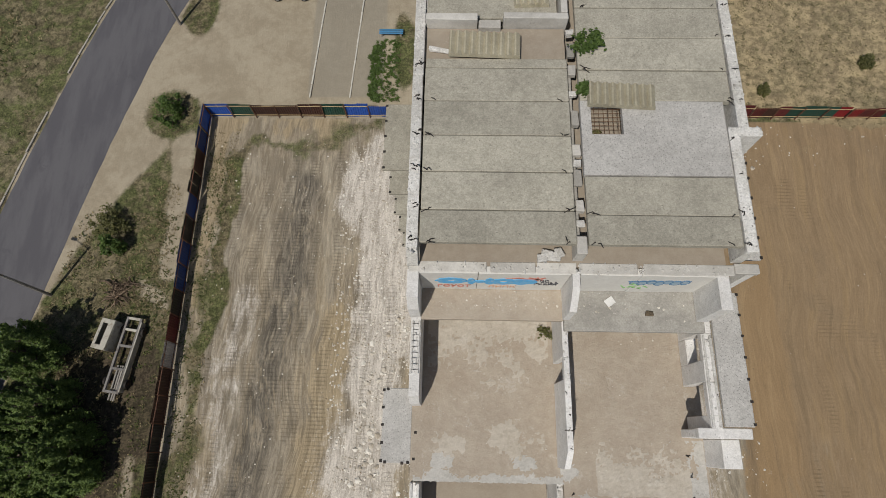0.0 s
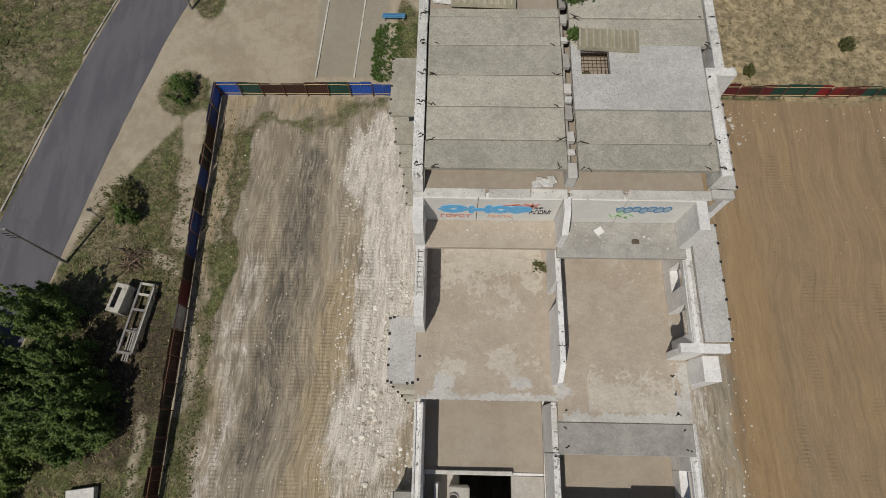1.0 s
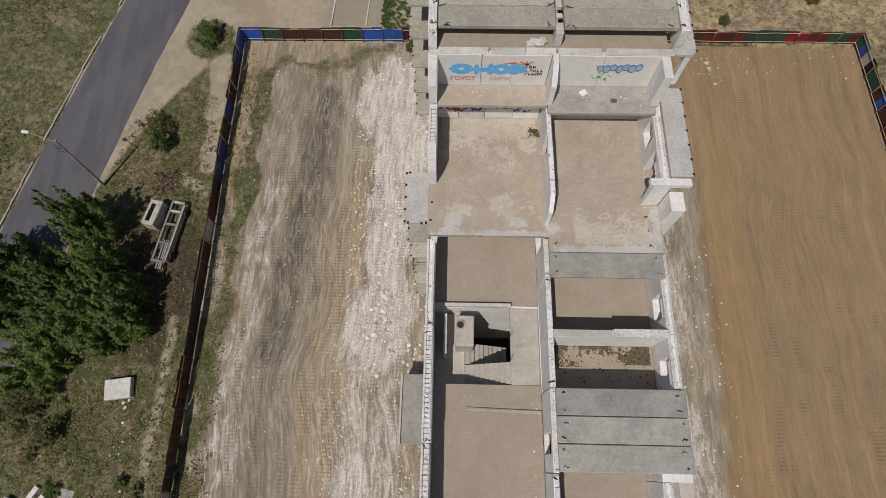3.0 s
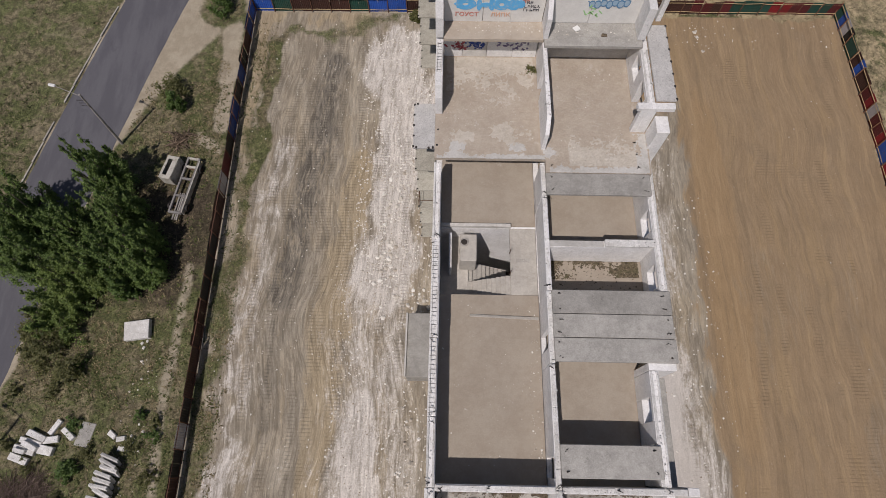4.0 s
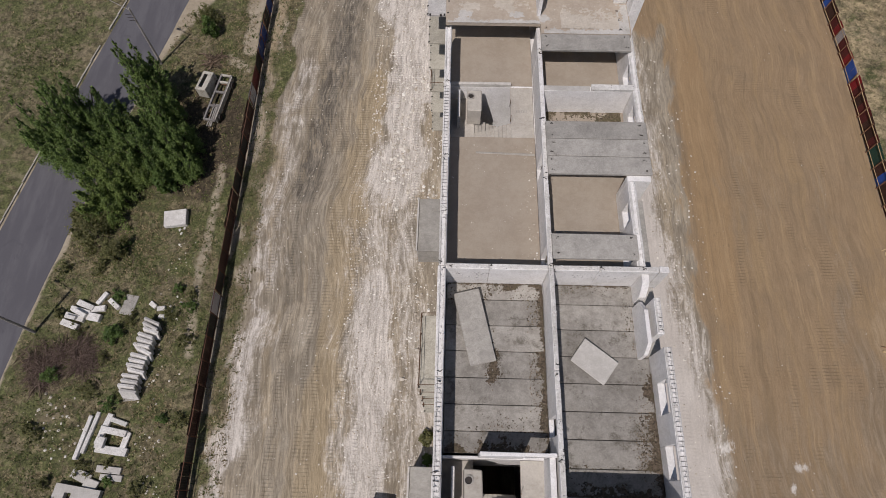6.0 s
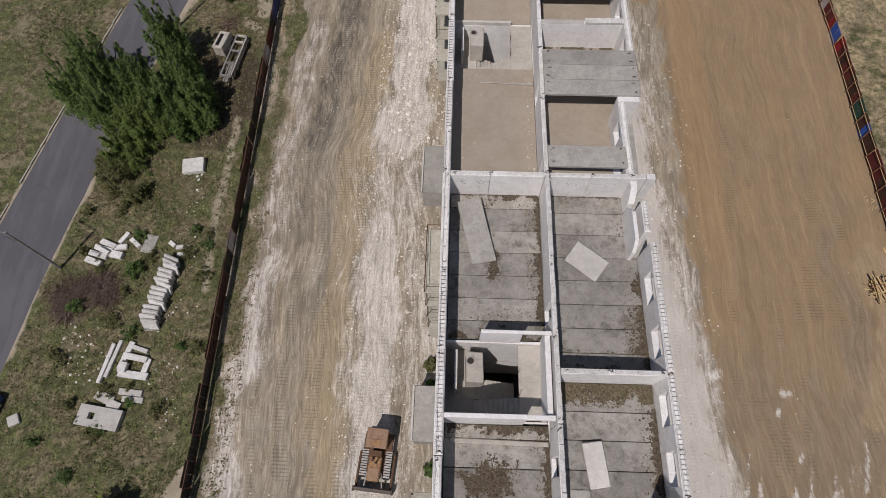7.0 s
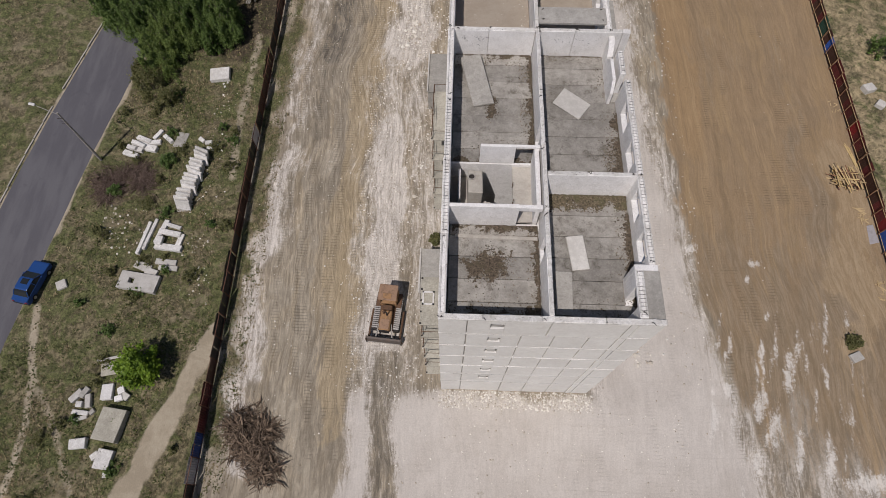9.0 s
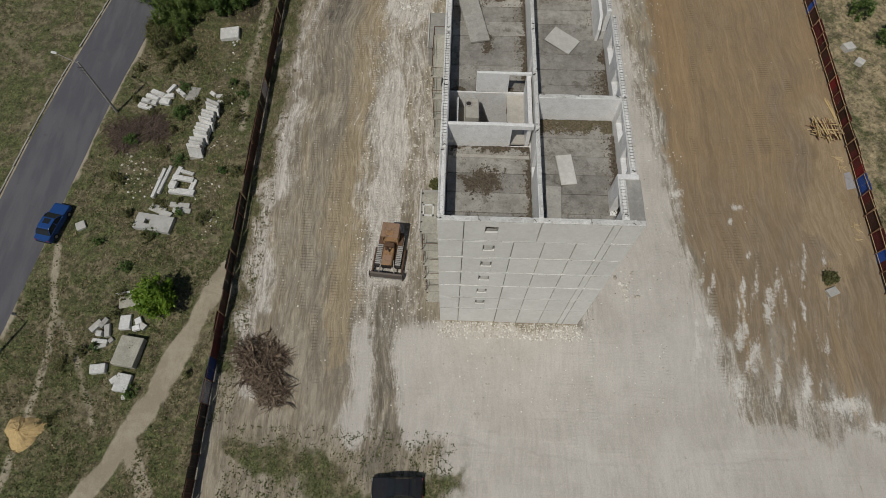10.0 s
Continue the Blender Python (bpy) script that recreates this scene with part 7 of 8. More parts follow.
for x, y, l, w, h, yaw, dz in ((-31.55, -21.2, 0.34, 3.6, 0.35, -8, 0), (-31.0, -20.8, 0.34, 3.4, 0.35, -10, 0), (-29.9, -20.5, 0.5, 2.6, 0.4, -14, 0), (-28.9, -22.2, 2.7, 0.62, 0.45, -6, 0), (-29.0, -20.7, 2.3, 0.55, 0.42, -10, 0.1),
                               (-28.8, -19.9, 1.6, 0.4, 0.35, -16, 0), (-29.8, -21.6, 0.7, 0.9, 0.4, -8, 0.35), (-27.9, -21.4, 0.5, 1.4, 0.35, -10, 0), (-31.0, -24.2, 1.7, 0.8, 0.3, -22, 0), (-30.0, -24.8, 1.2, 0.7, 0.35, -18, 0), (-28.8, -23.7, 2.1, 0.55, 0.3, -4, 0), (-28.5, -24.3, 1.9, 0.5, 0.25, -4, 0)):
    piece("pale concrete beam stacked with others", x, y, l, w, h, yaw, dz=dz, mat=M_WHITE if y > -23 else M_JOINT, group="beam stack")
piece("grey slab lying flat in the weeds", -28.4, -17.9, 1.1, 0.5, 0.12, 6, mat=M_GREY)
piece("thick pale slab with a square hole", -30.9, -25.9, 3.8, 1.75, 0.55, -8, hole=(-0.95, -0.4, -0.25, 0.3), mat=M_JOINT, name="precast_slab", group="")
for x, y, l, w, h, yaw, m in ((-31.5, -34.0, 2.0, 1.3, 0.12, 12, M_ROOF), (-31.9, -33.2, 2.2, 0.25, 0.25, 14, M_JOINT), (-31.3, -36.2, 1.0, 1.4, 0.45, 8, M_PANEL), (-30.1, -36.0, 0.6, 0.6, 0.4, 30, M_PANEL), (-29.6, -36.5, 0.6, 0.7, 0.4, 60, M_JOINT), (-30.1, -36.7, 0.7, 0.5, 0.45, 20, M_PANEL),
                               (-30.2, -39.0, 2.15, 2.75, 0.85, -8, M_ROOF), (-32.7, -40.6, 1.4, 0.85, 0.6, 8, M_WHITE), (-30.1, -41.8, 1.3, 1.6, 0.55, -6, M_WHITE), (-31.0, -41.5, 0.7, 0.5, 0.4, 40, M_WHITE), (-29.8, -43.0, 0.4, 0.4, 0.25, 10, M_WHITE),
                               (-34.0, -36.6, 0.6, 1.3, 0.45, -40, M_JOINT), (-33.3, -36.3, 1.0, 0.5, 0.5, 60, M_GREY), (-32.8, -37.0, 0.5, 1.2, 0.45, 15, M_JOINT), (-33.5, -37.3, 0.55, 0.5, 0.5, 0, M_WHITE), (-33.3, -38.0, 1.5, 0.4, 0.35, -6, M_WHITE), (-33.2, -38.5, 1.2, 0.35, 0.3, 20, M_JOINT), (-32.3, -37.9, 0.5, 0.4, 0.3, 50, M_GREY)):
    piece("weathered concrete slab in a dumped heap" if m is not M_WHITE else ONE, x, y, l, w, h, yaw, RNG.uniform(-3, 3), RNG.uniform(-3, 3), mat=m, group="dumped slabs")
piece("half-buried round grey boulder in the grass", -38.4, -26.3, 0.9, 0.9, 0.3, 30, mat=M_JOINT, name="boulder", group="")
piece("pale flat stone beside the shrub on the sand", 35.9, -31.0, 1.1, 0.8, 0.3, 25, mat=M_JOINT, name="boulder", group="")
piece("pale rock beyond the fence", 44.6, -0.9, 1.2, 1.0, 0.6, 20, mat=M_JOINT, name="boulder", group="")
piece("pale rock beyond the fence", 45.4, -3.0, 0.9, 0.9, 0.5, 50, mat=M_JOINT, name="boulder", group="")


# ---- low kerbs and bench on the car park ----
M_KERB = plain("white_kerb_stone", (0.58, 0.56, 0.50), (0.38, 0.34, 0.27), 0.6, 2.0, 0.9)
kb = structure("trim_kerb", "low white kerb stones on the worn car park", "kerb")
for xa, xb in ((-12.5, -13.27), (-8.85, -9.6)):
    lean = math.degrees(math.atan2((xb - xa) * 2.0, 24.0))
    for i in range(18):
        k = i / 18
        y = 36.4 + 24 * k
        x = xb + (xa - xb) * k * 2.0
        if (i * 7 + int(xa)) % 11 == 0:
            continue
        part("kerb_stone", Geo().cbox(-0.07, 0.07, 0.0, 1.3, -0.2, 0.10, 0.02, pose(x, y, gz(x, y), 0, 0, lean), jitter=0.01, rng=RNG), M_KERB, kb)
b = thing("bench", "blue painted bench beside the garden bed", "bench", (-6.1, 43.2, gz(0, 43.2)))
M_BENCH = plain("faded_blue_paint", (0.06, 0.20, 0.36), (0.15, 0.2, 0.24), 0.4)
z = gz(0, 43.2)
for dy in (-0.2, 0.0, 0.2):
    part("seat_slat", Geo().cbox(-7.2, -4.95, 43.2 + dy - 0.08, 43.2 + dy + 0.08, z + 0.42, z + 0.47, 0.01), M_BENCH, b)
for x in (-7.0, -5.2):
    part("leg", Geo().cbox(x - 0.08, x + 0.08, 42.98, 43.42, z - 0.05, z + 0.42, 0.02), M_PIPE, b)


# ---- abandoned lorry shell ----
def lorry():
    M_SHELL = plain("faded_cream_paint", (0.46, 0.44, 0.38), (0.20, 0.155, 0.11), 0.65, 2.5, 0.7)
    x, y, yaw = -27.15, 14.35, -12
    z = height(-26.2, 13)
    t = thing("lorry_wreck", "stripped cream lorry wreck with empty cab shell and bare frame", "lorry", (-26.5, 13, z))
    m = pose(x, y, z, 0, 0, yaw)
    cab = Geo()
    for a in (( -0.62, 0.62, -1.2, -1.08, 0.25, 1.45), (-0.62, 0.62, 1.08, 1.2, 0.25, 1.45), (-0.62, -0.52, -1.2, 1.2, 0.25, 1.45), (0.5, 0.62, -1.2, 1.2, 0.25, 1.55)):
        cab.cbox(*a, 0.03, m)
    shell = part("cab", cab, M_SHELL, t)
    rf_ = Geo()
    for a in ((-0.62, 0.1, -1.2, -0.85, 1.45, 1.53), (-0.62, 0.1, 0.85, 1.2, 1.45, 1.53), (-0.62, -0.38, -0.85, 0.85, 1.45, 1.53), (0.02, 0.62, -1.2, 1.2, 1.45, 1.55)):
        rf_.cbox(*a, 0.03, m)
    part("roof", rf_, M_SHELL, shell)
    m2 = pose(-25.75, 12.95, z, 0, 0, -8)
    # chassis steel, its grey darkened to paint in the shade of the trees
    M_SHADED_STEEL = plain("shaded_chassis_steel", (0.22, 0.21, 0.20), (0.10, 0.075, 0.06), 0.7, 3.0, 0.7)
    for sx in (-0.55, 0.55):
        part("frame_rail", Geo().cbox(sx - 0.09, sx + 0.09, -3.0, 2.9, 0.55, 0.80, 0.02, m2), M_SHADED_STEEL, t)
    for sy in (-2.95, -1.2, 0.6, 1.9, 2.8):
        part("cross_member", Geo().cbox(-0.62, 0.62, sy - 0.1, sy + 0.1, 0.55, 0.78, 0.02, m2), M_SHELL if sy > 1 else M_SHADED_STEEL, t)
    part("side_panel", Geo().cbox(0.62, 0.72, -2.9, 2.6, 0.2, 0.85, 0.02, m2), M_SHELL, t)
    for sx in (-0.15, 0.08, 0.25):
        part("drive_shaft", Geo().rod(m2 @ Vector((sx, -3.6, 0.45)), m2 @ Vector((sx, -0.9, 0.6)), 0.07, 8), M_PIPE, t)
    for sy in (-2.2, 1.9):
        part("axle", Geo().rod(m2 @ Vector((-0.95, sy, 0.35)), m2 @ Vector((0.95, sy, 0.35)), 0.09, 8), M_RUST, t)
        for sx in (-0.85, 0.85):
            part("wheel_hub", Geo().rod(m2 @ Vector((sx - 0.08, sy, 0.35)), m2 @ Vector((sx + 0.08, sy, 0.35)), 0.35, 14), M_DARK, t)


lorry()


# ---- bulldozer ----
def bulldozer():
    M_YEL = plain("rusty_orange_paint", (0.31, 0.18, 0.088), (0.14, 0.088, 0.055), 0.75, 2.2, 0.75)
    M_TRK = plain("worn_track_steel", (0.44, 0.42, 0.39), (0.20, 0.17, 0.14), 0.6, 6.0, 0.6, 0.2)
    M_BLD = plain("dark_blade_steel", (0.10, 0.085, 0.075), (0.17, 0.11, 0.075), 0.5, 3.0, 0.6, 0.2)
    M_CAB = plain("rusty_cab_roof", (0.29, 0.185, 0.12), (0.15, 0.095, 0.062), 0.85, 2.0, 0.7)
    x, y = -6.75, -28.3
    z = height(x, y) - 0.03
    t = thing("bulldozer", "old rusty orange tracked bulldozer with a dark blade", "bulldozer", (x, y, z))
    m = pose(x, y, z, 0, 0, -5)

    def b(name, *a, mat=M_YEL, bev=0.05, parent=t):
        return part(name, Geo().cbox(*a, bev, m), mat, parent)

    for s in (-1, 1):
        c = s * 0.98
        outline = [(-1.75, 0.35), (-1.6, 0.1), (1.45, 0.1), (1.75, 0.35), (1.75, 0.7), (1.5, 0.95), (-1.5, 0.95), (-1.75, 0.7)]
        tr = part("track", Geo().prism(outline, 0, c - 0.24, c + 0.24, m), M_DARK, t)
        for i in range(17):
            yy = -1.55 + 3.1 * i / 16
            for zz in (0.94, 0.04):
                part("track_shoe", Geo().cbox(c - 0.27, c + 0.27, yy - 0.07, yy + 0.06, zz, zz + 0.06, 0.01, m), M_TRK, tr, "worn steel track shoe")
        b("push_arm", s * 1.42 - 0.09, s * 1.42 + 0.09, -2.6, 0.3, 0.35, 0.62, mat=M_RUST)
        g = Geo().rod(m @ Vector((s * 0.55, -1.3, 1.35)), m @ Vector((s * 0.75, -2.45, 0.75)), 0.06, 8)
        part("hydraulic_ram", g, M_PIPE, t)
    b("chassis", -0.72, 0.72, -1.7, 1.8, 0.45, 1.0, mat=M_RUST)
    hood = b("hood", -0.5, 0.5, -2.0, -0.1, 1.0, 1.75, bev=0.09)
    b("hood_panel", -0.42, 0.42, -1.9, -1.0, 1.75, 1.79, mat=M_CAB, bev=0.015, parent=hood)
    part("exhaust", Geo().rod(m @ Vector((0.1, -0.6, 1.7)), m @ Vector((0.1, -0.6, 2.5)), 0.07, 8), M_DARK, hood)
    part("air_filter", Geo().rod(m @ Vector((-0.22, -0.4, 1.7)), m @ Vector((-0.22, -0.4, 2.1)), 0.11, 10), M_RUST, hood)
    b("dashboard", -0.45, 0.45, -0.1, 0.35, 1.0, 1.9, mat=M_RUST)
    cab = b("cab", -0.78, 0.78, 0.55, 1.9, 1.0, 1.75)
    for sx in (-0.72, 0.72):
        for sy in (0.6, 1.85):
            b("cab_pillar", sx - 0.05, sx + 0.05, sy - 0.05, sy + 0.05, 1.7, 2.75, mat=M_YEL, bev=0.01, parent=cab)
    b("cab_back", -0.72, 0.72, 1.82, 1.88, 1.7, 2.72, mat=M_RUST, bev=0.01, parent=cab)
    b("cab_roof", -0.85, 0.85, 0.45, 1.98, 2.72, 2.84, mat=M_CAB, parent=cab)
    b("roof_hatch", -0.4, 0.35, 0.6, 1.1, 2.84, 2.88, mat=M_YEL, bev=0.015, parent=cab)
    for sx in (-0.95, 0.95):
        b("fender", sx - 0.22, sx + 0.22, 0.4, 1.8, 1.05, 1.15, mat=M_RUST, bev=0.02)
    g = Geo()
    prof = [(-2.62, 0.05), (-2.78, 0.3), (-2.8, 0.6), (-2.7, 0.95), (-2.55, 1.05), (-2.5, 1.0), (-2.6, 0.6), (-2.52, 0.05)]
    g.prism(prof, 0, -1.62, 1.62, m)
    bl = part("blade", g, M_BLD, t, "dark worn steel blade")
    for sx in (-1.62, 1.55):
        b("blade_cheek", sx, sx + 0.07, -2.85, -2.45, 0.05, 1.05, mat=M_BLD, bev=0.01, parent=bl)
    b("cutting_edge", -1.62, 1.62, -2.75, -2.66, 0.0, 0.18, mat=M_TRK, bev=0.01, parent=bl)
    b("radiator_grille", -0.46, 0.46, -2.06, -2.0, 1.02, 1.7, mat=M_DARK, bev=0.01, parent=hood)


bulldozer()


# ---- cars ----
def car(x, y, yaw, body_mat, label, estate=False):
    z = gz(x, y) + 0.05
    t = thing("car", label, "car", (x, y, z), group="parked cars")
    m = pose(x, y, z, 0, 0, yaw)
    M_GLASS = plain("dark_car_glass", (0.02, 0.023, 0.026), (0.03, 0.03, 0.03), 0.3, 2.0, 0.12, 0.0, 0.02)
    M_TYRE = plain("tyre_rubber", (0.02, 0.02, 0.02), (0.05, 0.045, 0.04), 0.4, 8.0, 0.9)
    M_RIM = plain("grey_wheel_rim", (0.4, 0.4, 0.4), (0.2, 0.19, 0.18), 0.4, 8.0, 0.4, 0.6)
    prof = [(-2.12, 0.28), (2.05, 0.28), (2.12, 0.5), (2.08, 0.72), (1.95, 0.80), (0.75, 0.93), (-1.55, 0.95), (-2.05, 0.9), (-2.15, 0.6)]

    def loft(profile, half, inset, zr):
        """Side profile swept over the car's width, drawn in towards the top."""
        g = Geo()
        n = len(profile)
        rings = []
        for s in (-1, -0.92, 0.92, 1):
            k = 0.96 if abs(s) == 1 else 1.0
            rings.append([m @ Vector((s * (half - inset * max(0, (b - zr))), a * k, zr + (b - zr) * (0.93 if abs(s) == 1 else 1.0))) for a, b in profile])
        g.v = [p for r in rings for p in r]
        for r in range(3):
            for i in range(n):
                g.f.append((r * n + i, r * n + (i + 1) % n, (r + 1) * n + (i + 1) % n, (r + 1) * n + i))
        g.f.append(tuple(range(n)))
        g.f.append(tuple(range(3 * n, 4 * n))[::-1])
        return g

    body = part("body", loft(prof, 0.83, 0.0, 0.28), body_mat, t)
    top = [(-1.62, 0.93), (0.85, 0.92), (0.25, 1.34), (-0.1, 1.39), (-1.0, 1.38), (-1.3, 1.30)]
    part("cabin", loft(top, 0.80, 0.32, 0.93), M_GLASS, body, "dark glazed cabin")
    roof_ = [(-1.12, 1.36), (0.16, 1.36), (0.05, 1.41), (-0.5, 1.43), (-1.0, 1.41)]
    part("roof", loft(roof_, 0.66, 0.1, 1.36), body_mat, body)
    for sx in (-1, 1):
        for y0, y1 in (((0.86, 0.92), (0.22, 1.36)), ((-0.3, 0.93), (-0.32, 1.38)), ((-1.58, 0.93), (-1.2, 1.36))):
            part("pillar", Geo().rod(m @ Vector((sx * 0.80, y0[0], y0[1])), m @ Vector((sx * 0.66, y1[0], y1[1])), 0.035, 5), body_mat, body)
        for sy in (-1.3, 1.28):
            w = part("wheel", Geo().rod(m @ Vector((sx * 0.66, sy, 0.27)), m @ Vector((sx * 0.86, sy, 0.27)), 0.29, 18), M_TYRE, t, "black tyre")
            part("rim", Geo().rod(m @ Vector((sx * 0.80, sy, 0.27)), m @ Vector((sx * 0.875, sy, 0.27)), 0.17, 14), M_RIM, w)
        part("headlight", Geo().cbox(sx * 0.62 - 0.16, sx * 0.62 + 0.16, 2.02, 2.10, 0.55, 0.70, 0.02, m), M_LAMP, t)
        part("tail_light", Geo().cbox(sx * 0.66 - 0.12, sx * 0.66 + 0.12, -2.15, -2.07, 0.6, 0.76, 0.02, m), SHEETS["red"], t)
        part("wing_mirror", Geo().cbox(sx * 0.93 - 0.08, sx * 0.93 + 0.08, 0.55, 0.65, 0.92, 1.03, 0.02, m), body_mat, t)
    part("bumper", Geo().cbox(-0.82, 0.82, 2.03, 2.16, 0.3, 0.48, 0.04, m), M_TYRE, t)
    part("bumper", Geo().cbox(-0.82, 0.82, -2.2, -2.08, 0.32, 0.5, 0.04, m), M_TYRE, t)
    part("sunroof", Geo().cbox(-0.35, 0.35, -0.55, 0.0, 1.40, 1.44, 0.01, m), M_GLASS, body)


M_BLUECAR = plain("blue_car_paint", (0.018, 0.06, 0.20), (0.02, 0.05, 0.14), 0.3, 2.0, 0.28)
M_DARKCAR = plain("dark_car_paint", (0.015, 0.015, 0.018), (0.03, 0.03, 0.03), 0.3, 2.0, 0.3)
M_SILVERCAR = plain("grey_car_paint", (0.16, 0.17, 0.19), (0.12, 0.12, 0.13), 0.3, 2.0, 0.3)
car(-40.9, -26.3, -11, M_BLUECAR, "blue saloon car parked at the road's edge")
car(-4.7, -49.7, 92, M_DARKCAR, "black car parked on the trampled weeds")
car(-16.0, 47.72, 91, M_SILVERCAR, "dark grey car parked on the car park")

# ---- timber and sheets by the east fence ----
rr = random.Random(12)
M_PLANK = plain("yellow_sawn_timber", (0.54, 0.40, 0.19), (0.34, 0.23, 0.11), 0.5, 3.0, 0.85)
for i in range(58):
    x, y = 39.2 + rr.uniform(-1.15, 1.3), -12.5 + rr.uniform(-0.5, 0.5)
    cross = i % 4 == 3
    yaw = (82 if cross else 8) + rr.uniform(-9, 9)
    if cross:
        y += rr.uniform(-0.8, 0.8)
    loose_slab("timber", "rough yellow timber in a loose stack by the fence", x, y, height(39, -12) + 0.02 + 0.016 * i, rr.uniform(0.07, 0.13), rr.uniform(1.5, 2.7), 0.05, yaw, rr.uniform(-3, 3), 0, (M_PLANK, M_RAIL, M_PLANK, M_RAIL, M_TIMBER, M_PLANK, M_POST)[i % 7], "timber stack", "timber")
for i in range(5):
    loose_slab("timber", "long yellow timber leaning along the fence", 40.55 + 0.09 * i, -9.6 + rr.uniform(-0.5, 0.5), height(40.5, -9.6) + 0.02, 0.08, rr.uniform(2.6, 3.4), 0.05, 10 + rr.uniform(-3, 3), 0, 0, M_PLANK, "timber stack", "timber")
for i in range(12):
    x, y = 40.1 + rr.uniform(-0.3, 0.3), -16.6 + rr.uniform(-0.9, 0.9)
    loose_slab("timber", "short offcut of pale timber by the fence", x, y, height(x, y), 0.1, rr.uniform(0.5, 1.2), 0.06, rr.uniform(0, 180), 0, 0, M_RAIL, "timber offcuts", "timber")
loose_slab("corrugated_sheet", "white ribbed sheet leaning on the fence", 40.35, -18.7, height(40.35, -18.7) + 0.05, 0.9, 2.0, 0.04, 3, 0, -28, SHEETS["grey"], category="sheet")
for x0, y0, n in ((40.0, -24.5, 14), (40.4, -3.2, 8)):
    for i in range(n):
        x, y = x0 + rr.uniform(-0.4, 0.4), y0 + rr.uniform(-1, 1)
        loose_slab("timber", "short offcut of pale timber by the fence", x, y, height(x, y), 0.08, rr.uniform(0.3, 0.7), 0.05, rr.uniform(0, 180), 0, 0, M_RAIL, "timber offcuts", "timber")

# ---- ochre sand heap outside the fence ----
g, rr = Geo(), random.Random(9)
n, rings = 28, 6
z = height(-37.8, -46)
for r in range(rings + 1):
    k = r / rings
    for i in range(n):
        a = 6.283 * i / n
        w = 1 + 0.18 * math.sin(3 * a) + rr.uniform(-0.05, 0.05)
        g.v.append(Vector((-37.9 + 1.9 * k * w * math.cos(a), -46.2 + 1.6 * k * w * math.sin(a), z - 0.12 + 0.9 * (1 - k ** 1.5) + rr.uniform(-0.05, 0.05))))
for r in range(rings):
    for i in range(n):
        j = (i + 1) % n
        g.f.append((r * n + i, (r + 1) * n + i, (r + 1) * n + j, r * n + j))
tagged(part("sand_heap", g, concrete("ochre_sand", (0.50, 0.36, 0.17), (0.40, 0.28, 0.13), (0.30, 0.21, 0.10), 0.64, bump=0.8), None, "heap of loose ochre sand in the grass"), category="sand heap")

# ---- loose stones and tufts over the ground ----
rr = random.Random(31)
spots = []


def stones(n, x0, x1, y0, y1, lo, hi, power=4):
    for _ in range(n):
        x, y = rr.uniform(x0, x1), rr.uniform(y0, y1)
        s = lo + (hi - lo) * rr.random() ** power
        spots.append((x, y, height(x, y) - 0.02, s))


def stone_heap(cx, cy, r, n, lo, hi):
    for _ in range(n):
        x, y = cx + rr.gauss(0, r), cy + rr.gauss(0, r * 1.4)
        s = lo + (hi - lo) * rr.random() ** 3
        spots.append((x, y, height(x, y), s))


stones(6000, -9.5, -2, 4, 32, 0.035, 0.26, 6)
stones(7500, -10.5, -2, -36, 4, 0.035, 0.22, 6)
stones(3200, -21, -9, -40, 33, 0.03, 0.17, 6)
stones(2600, 11.8, 21, -34, 20, 0.03, 0.25, 6)
stones(1500, -6, 20, -44, -36.3, 0.03, 0.2, 6)
stones(2600, -1.8, 11.8, -36.6, -35.05, 0.03, 0.24, 3)
stones(420, 20, 41, -40, 34, 0.03, 0.16, 7)
stones(1100, 20.2, 23.4, -34, 14, 0.03, 0.20, 6)
stones(500, -6, -2, 24, 34, 0.03, 0.25, 5)
stones(150, 20, 40, 30, 34, 0.04, 0.2)
for cx, cy, r, n in ((-6.0, 8.4, 0.8, 60), (-6.4, 5.6, 0.6, 45), (-6.1, 3.0, 0.7, 45), (-5.6, 12.3, 0.9, 60), (-4.0, 16, 0.9, 60), (25.5, 31.5, 0.6, 24), (-3.4, 2.0, 0.6, 40), (-3.6, -8.0, 0.6, 25), (-4.2, -13.0, 0.9, 30), (16.2, -31.4, 0.55, 60), (-3.2, 31, 0.5, 20)):
    stone_heap(cx, cy, r, n, 0.05, 0.50)
for cx, cy in ((-27.0, -17.0), (-27.4, -13.5), (-26.3, -9.9), (-35.2, -19.5), (-33.4, -20.7), (-26.2, -22.0), (-25.2, -25.5), (-26.4, -5.5)):
    stone_heap(cx, cy, 0.9, 36, 0.05, 0.3)
pebble_cloud("rubble_stones", "pale broken stones and concrete crumbs strewn over the site", spots, M_STONES, 6)
spots = []
stones(900, -22, -9, -45, 33, 0.04, 0.16)
stones(700, 21, 41, -40, 34, 0.03, 0.14)
stones(500, 11.6, 22, -40, 30, 0.04, 0.15)
stones(900, -9, -2, -36, 33, 0.04, 0.16)
pebble_cloud("earth_clods", "small brown clods of dry earth on the ground", spots, isle("earth_clod", (0.16, 0.12, 0.075), (0.36, 0.29, 0.20), 0.2), 7)


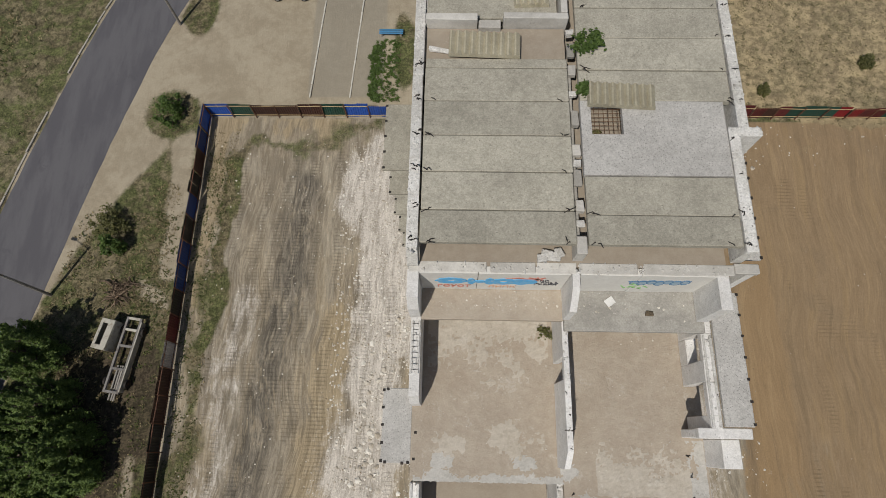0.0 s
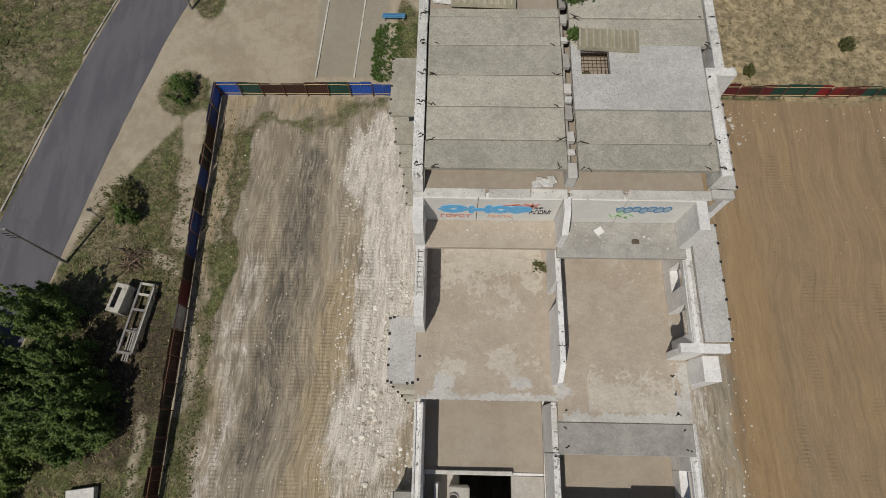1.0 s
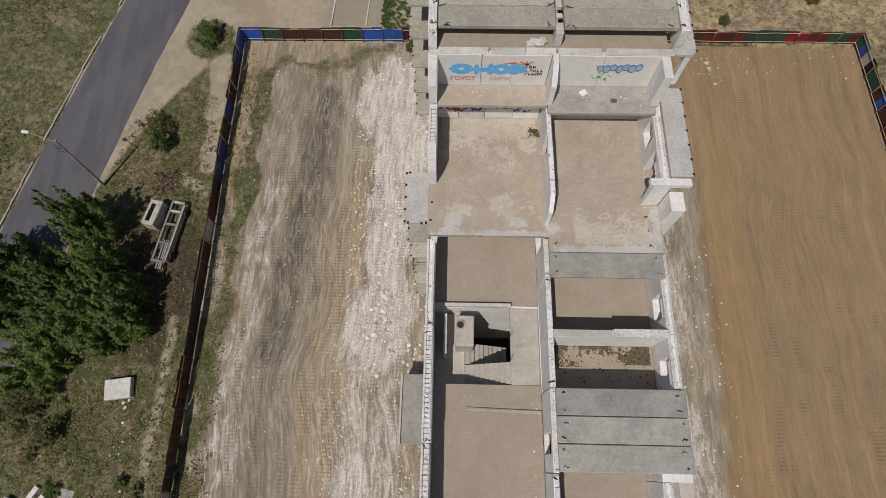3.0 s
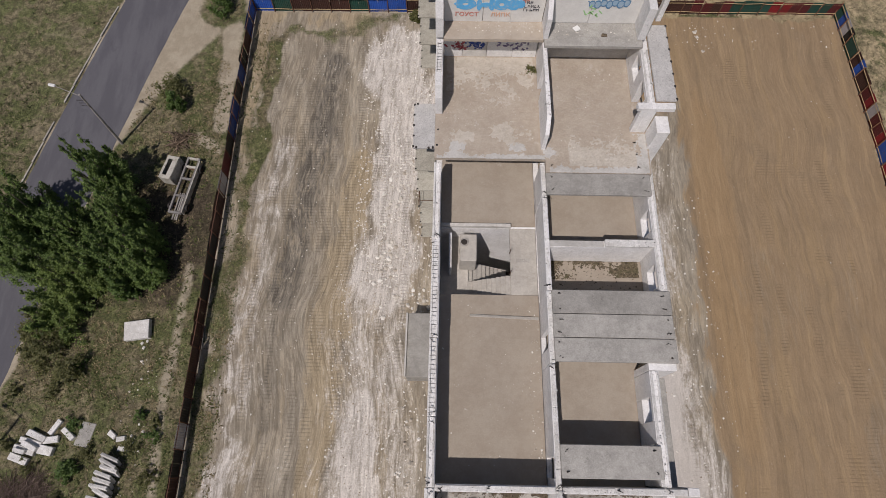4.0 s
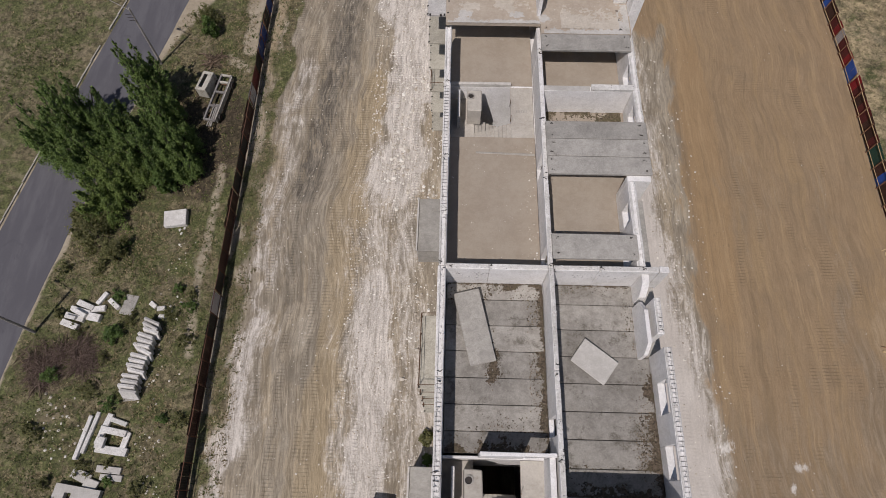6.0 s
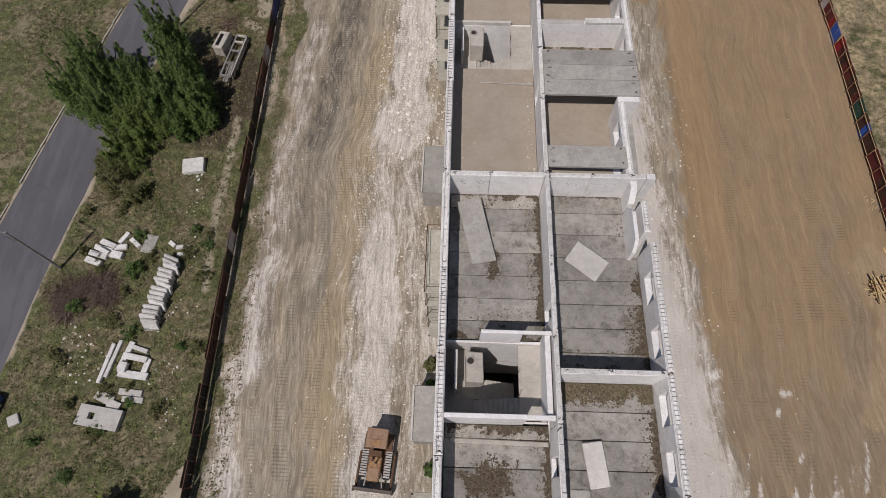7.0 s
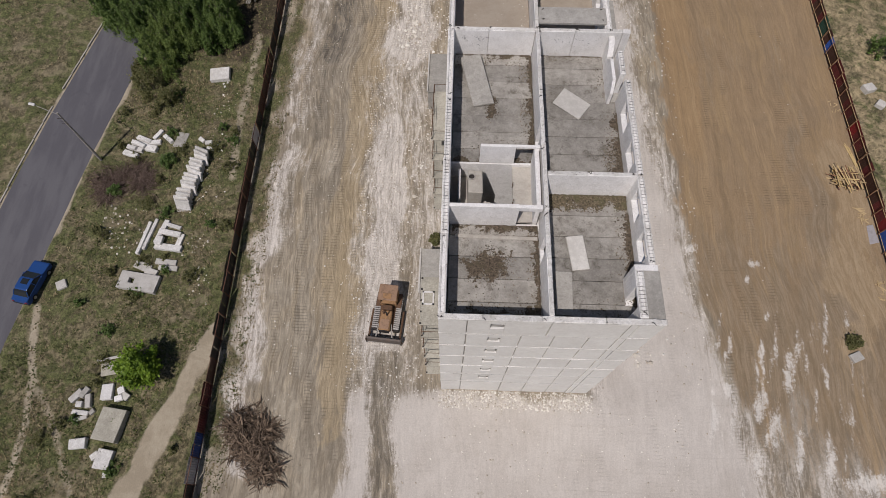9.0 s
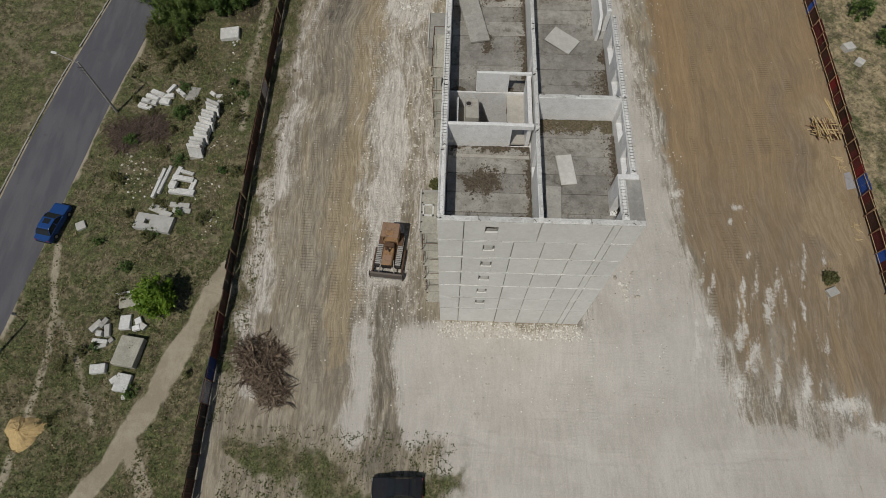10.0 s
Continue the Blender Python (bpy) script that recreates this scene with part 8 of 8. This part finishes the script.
def tufts(name, label, n, box, mat, seed, high, keep=None, blades=4):
    rng = random.Random(seed)
    g = Geo()
    x0, x1, y0, y1 = box
    patch = [(rng.uniform(x0, x1), rng.uniform(y0, y1), rng.uniform(1.0, 4.0)) for _ in range(max(6, n // 160))]
    for i in range(n):
        if rng.random() < 0.7:
            cx, cy, r = rng.choice(patch)
            x, y = rng.gauss(cx, r), rng.gauss(cy, r)
        else:
            x, y = rng.uniform(x0, x1), rng.uniform(y0, y1)
        if not (x0 <= x <= x1 and y0 <= y <= y1) or (keep and not keep(x, y)):
            continue
        z = height(x, y) - 0.02
        h = high * rng.uniform(0.5, 1.3)
        for _ in range(blades):
            a = rng.uniform(0, 6.28)
            d, s = Vector((math.cos(a), math.sin(a), 0)), Vector((-math.sin(a), math.cos(a), 0))
            w = h * rng.uniform(0.18, 0.32)
            p = Vector((x, y, z)) + d * rng.uniform(0, 0.12)
            k = len(g.v)
            g.v.extend([p - s * w, p + s * w, p + d * h * rng.uniform(0.5, 1.1) + Vector((0, 0, h * rng.uniform(0.4, 0.9)))])
            g.f.append((k, k + 1, k + 2))
    return tagged(part(name, g, mat, None, label), category="grass", kind="stuff")


def road_x(y):
    for (ax, ay), (bx, by) in zip(ROAD, ROAD[1:]):
        if by <= y <= ay:
            return ax + (bx - ax) * (y - ay) / (by - ay)
    return -45


def verge_only(x, y):
    return x > road_x(y) + 4.1 and not (x > -33 and y > 25) and abs((x + 26.5) - (y + 41) * 0.42) > 1.6


G_DRY = isle("dry_grass_blades", (0.10, 0.08, 0.04), (0.30, 0.245, 0.14), 0.2)
G_GREEN = isle("green_grass_blades", (0.035, 0.05, 0.015), (0.13, 0.135, 0.05), 0.2)
tufts("dry_grass", "dry straw-coloured grass between road and fence", 11000, (-46, -22.6, -60, 33), G_DRY, 41, 0.22, verge_only)
tufts("green_grass", "olive green weeds between road and fence", 11000, (-46, -22.6, -60, 30), G_GREEN, 42, 0.24, verge_only)
tufts("far_grass", "dry grass across the road", 7000, (-75, -38, -60, 60), G_DRY, 43, 0.26, lambda x, y: x < road_x(y) - 4.2)
tufts("far_weeds", "olive weeds across the road", 5000, (-75, -38, -60, 60), G_GREEN, 44, 0.26, lambda x, y: x < road_x(y) - 4.2)
tufts("fence_weeds", "dry and green weeds along the inside of the fence", 2600, (-21.8, -19.6, -45, 31), G_GREEN, 45, 0.2)
tufts("fence_straw", "dry weeds along the inside of the fence", 2200, (-21.6, -19.2, -45, 33), G_DRY, 46, 0.2)
tufts("east_grass", "dry grass beyond the east fence", 6000, (41.8, 66, -60, 34), G_DRY, 47, 0.18)
tufts("east_weeds", "olive weeds beyond the east fence", 4000, (41.8, 66, -60, 34), G_GREEN, 48, 0.15)
tufts("north_grass", "sparse dry weeds on the open ground to the north", 6500, (12.5, 66, 35.4, 62), isle("sparse_weeds", (0.07, 0.062, 0.026), (0.20, 0.17, 0.085), 0.2), 49, 0.15)
tufts("south_weeds", "trampled weeds at the south edge of the site", 2600, (-20, 0, -54, -45), G_GREEN, 50, 0.18)
tufts("lot_weeds", "dry grass islands by the car park", 1400, (-29, -22.3, 18, 37), G_DRY, 51, 0.2, lambda x, y: math.hypot((x + 25.4) / 2.2, (y - 34.6) / 2.1) < 1 or math.hypot((x + 24.8) / 1.5, (y - 24.3) / 3.5) < 1)
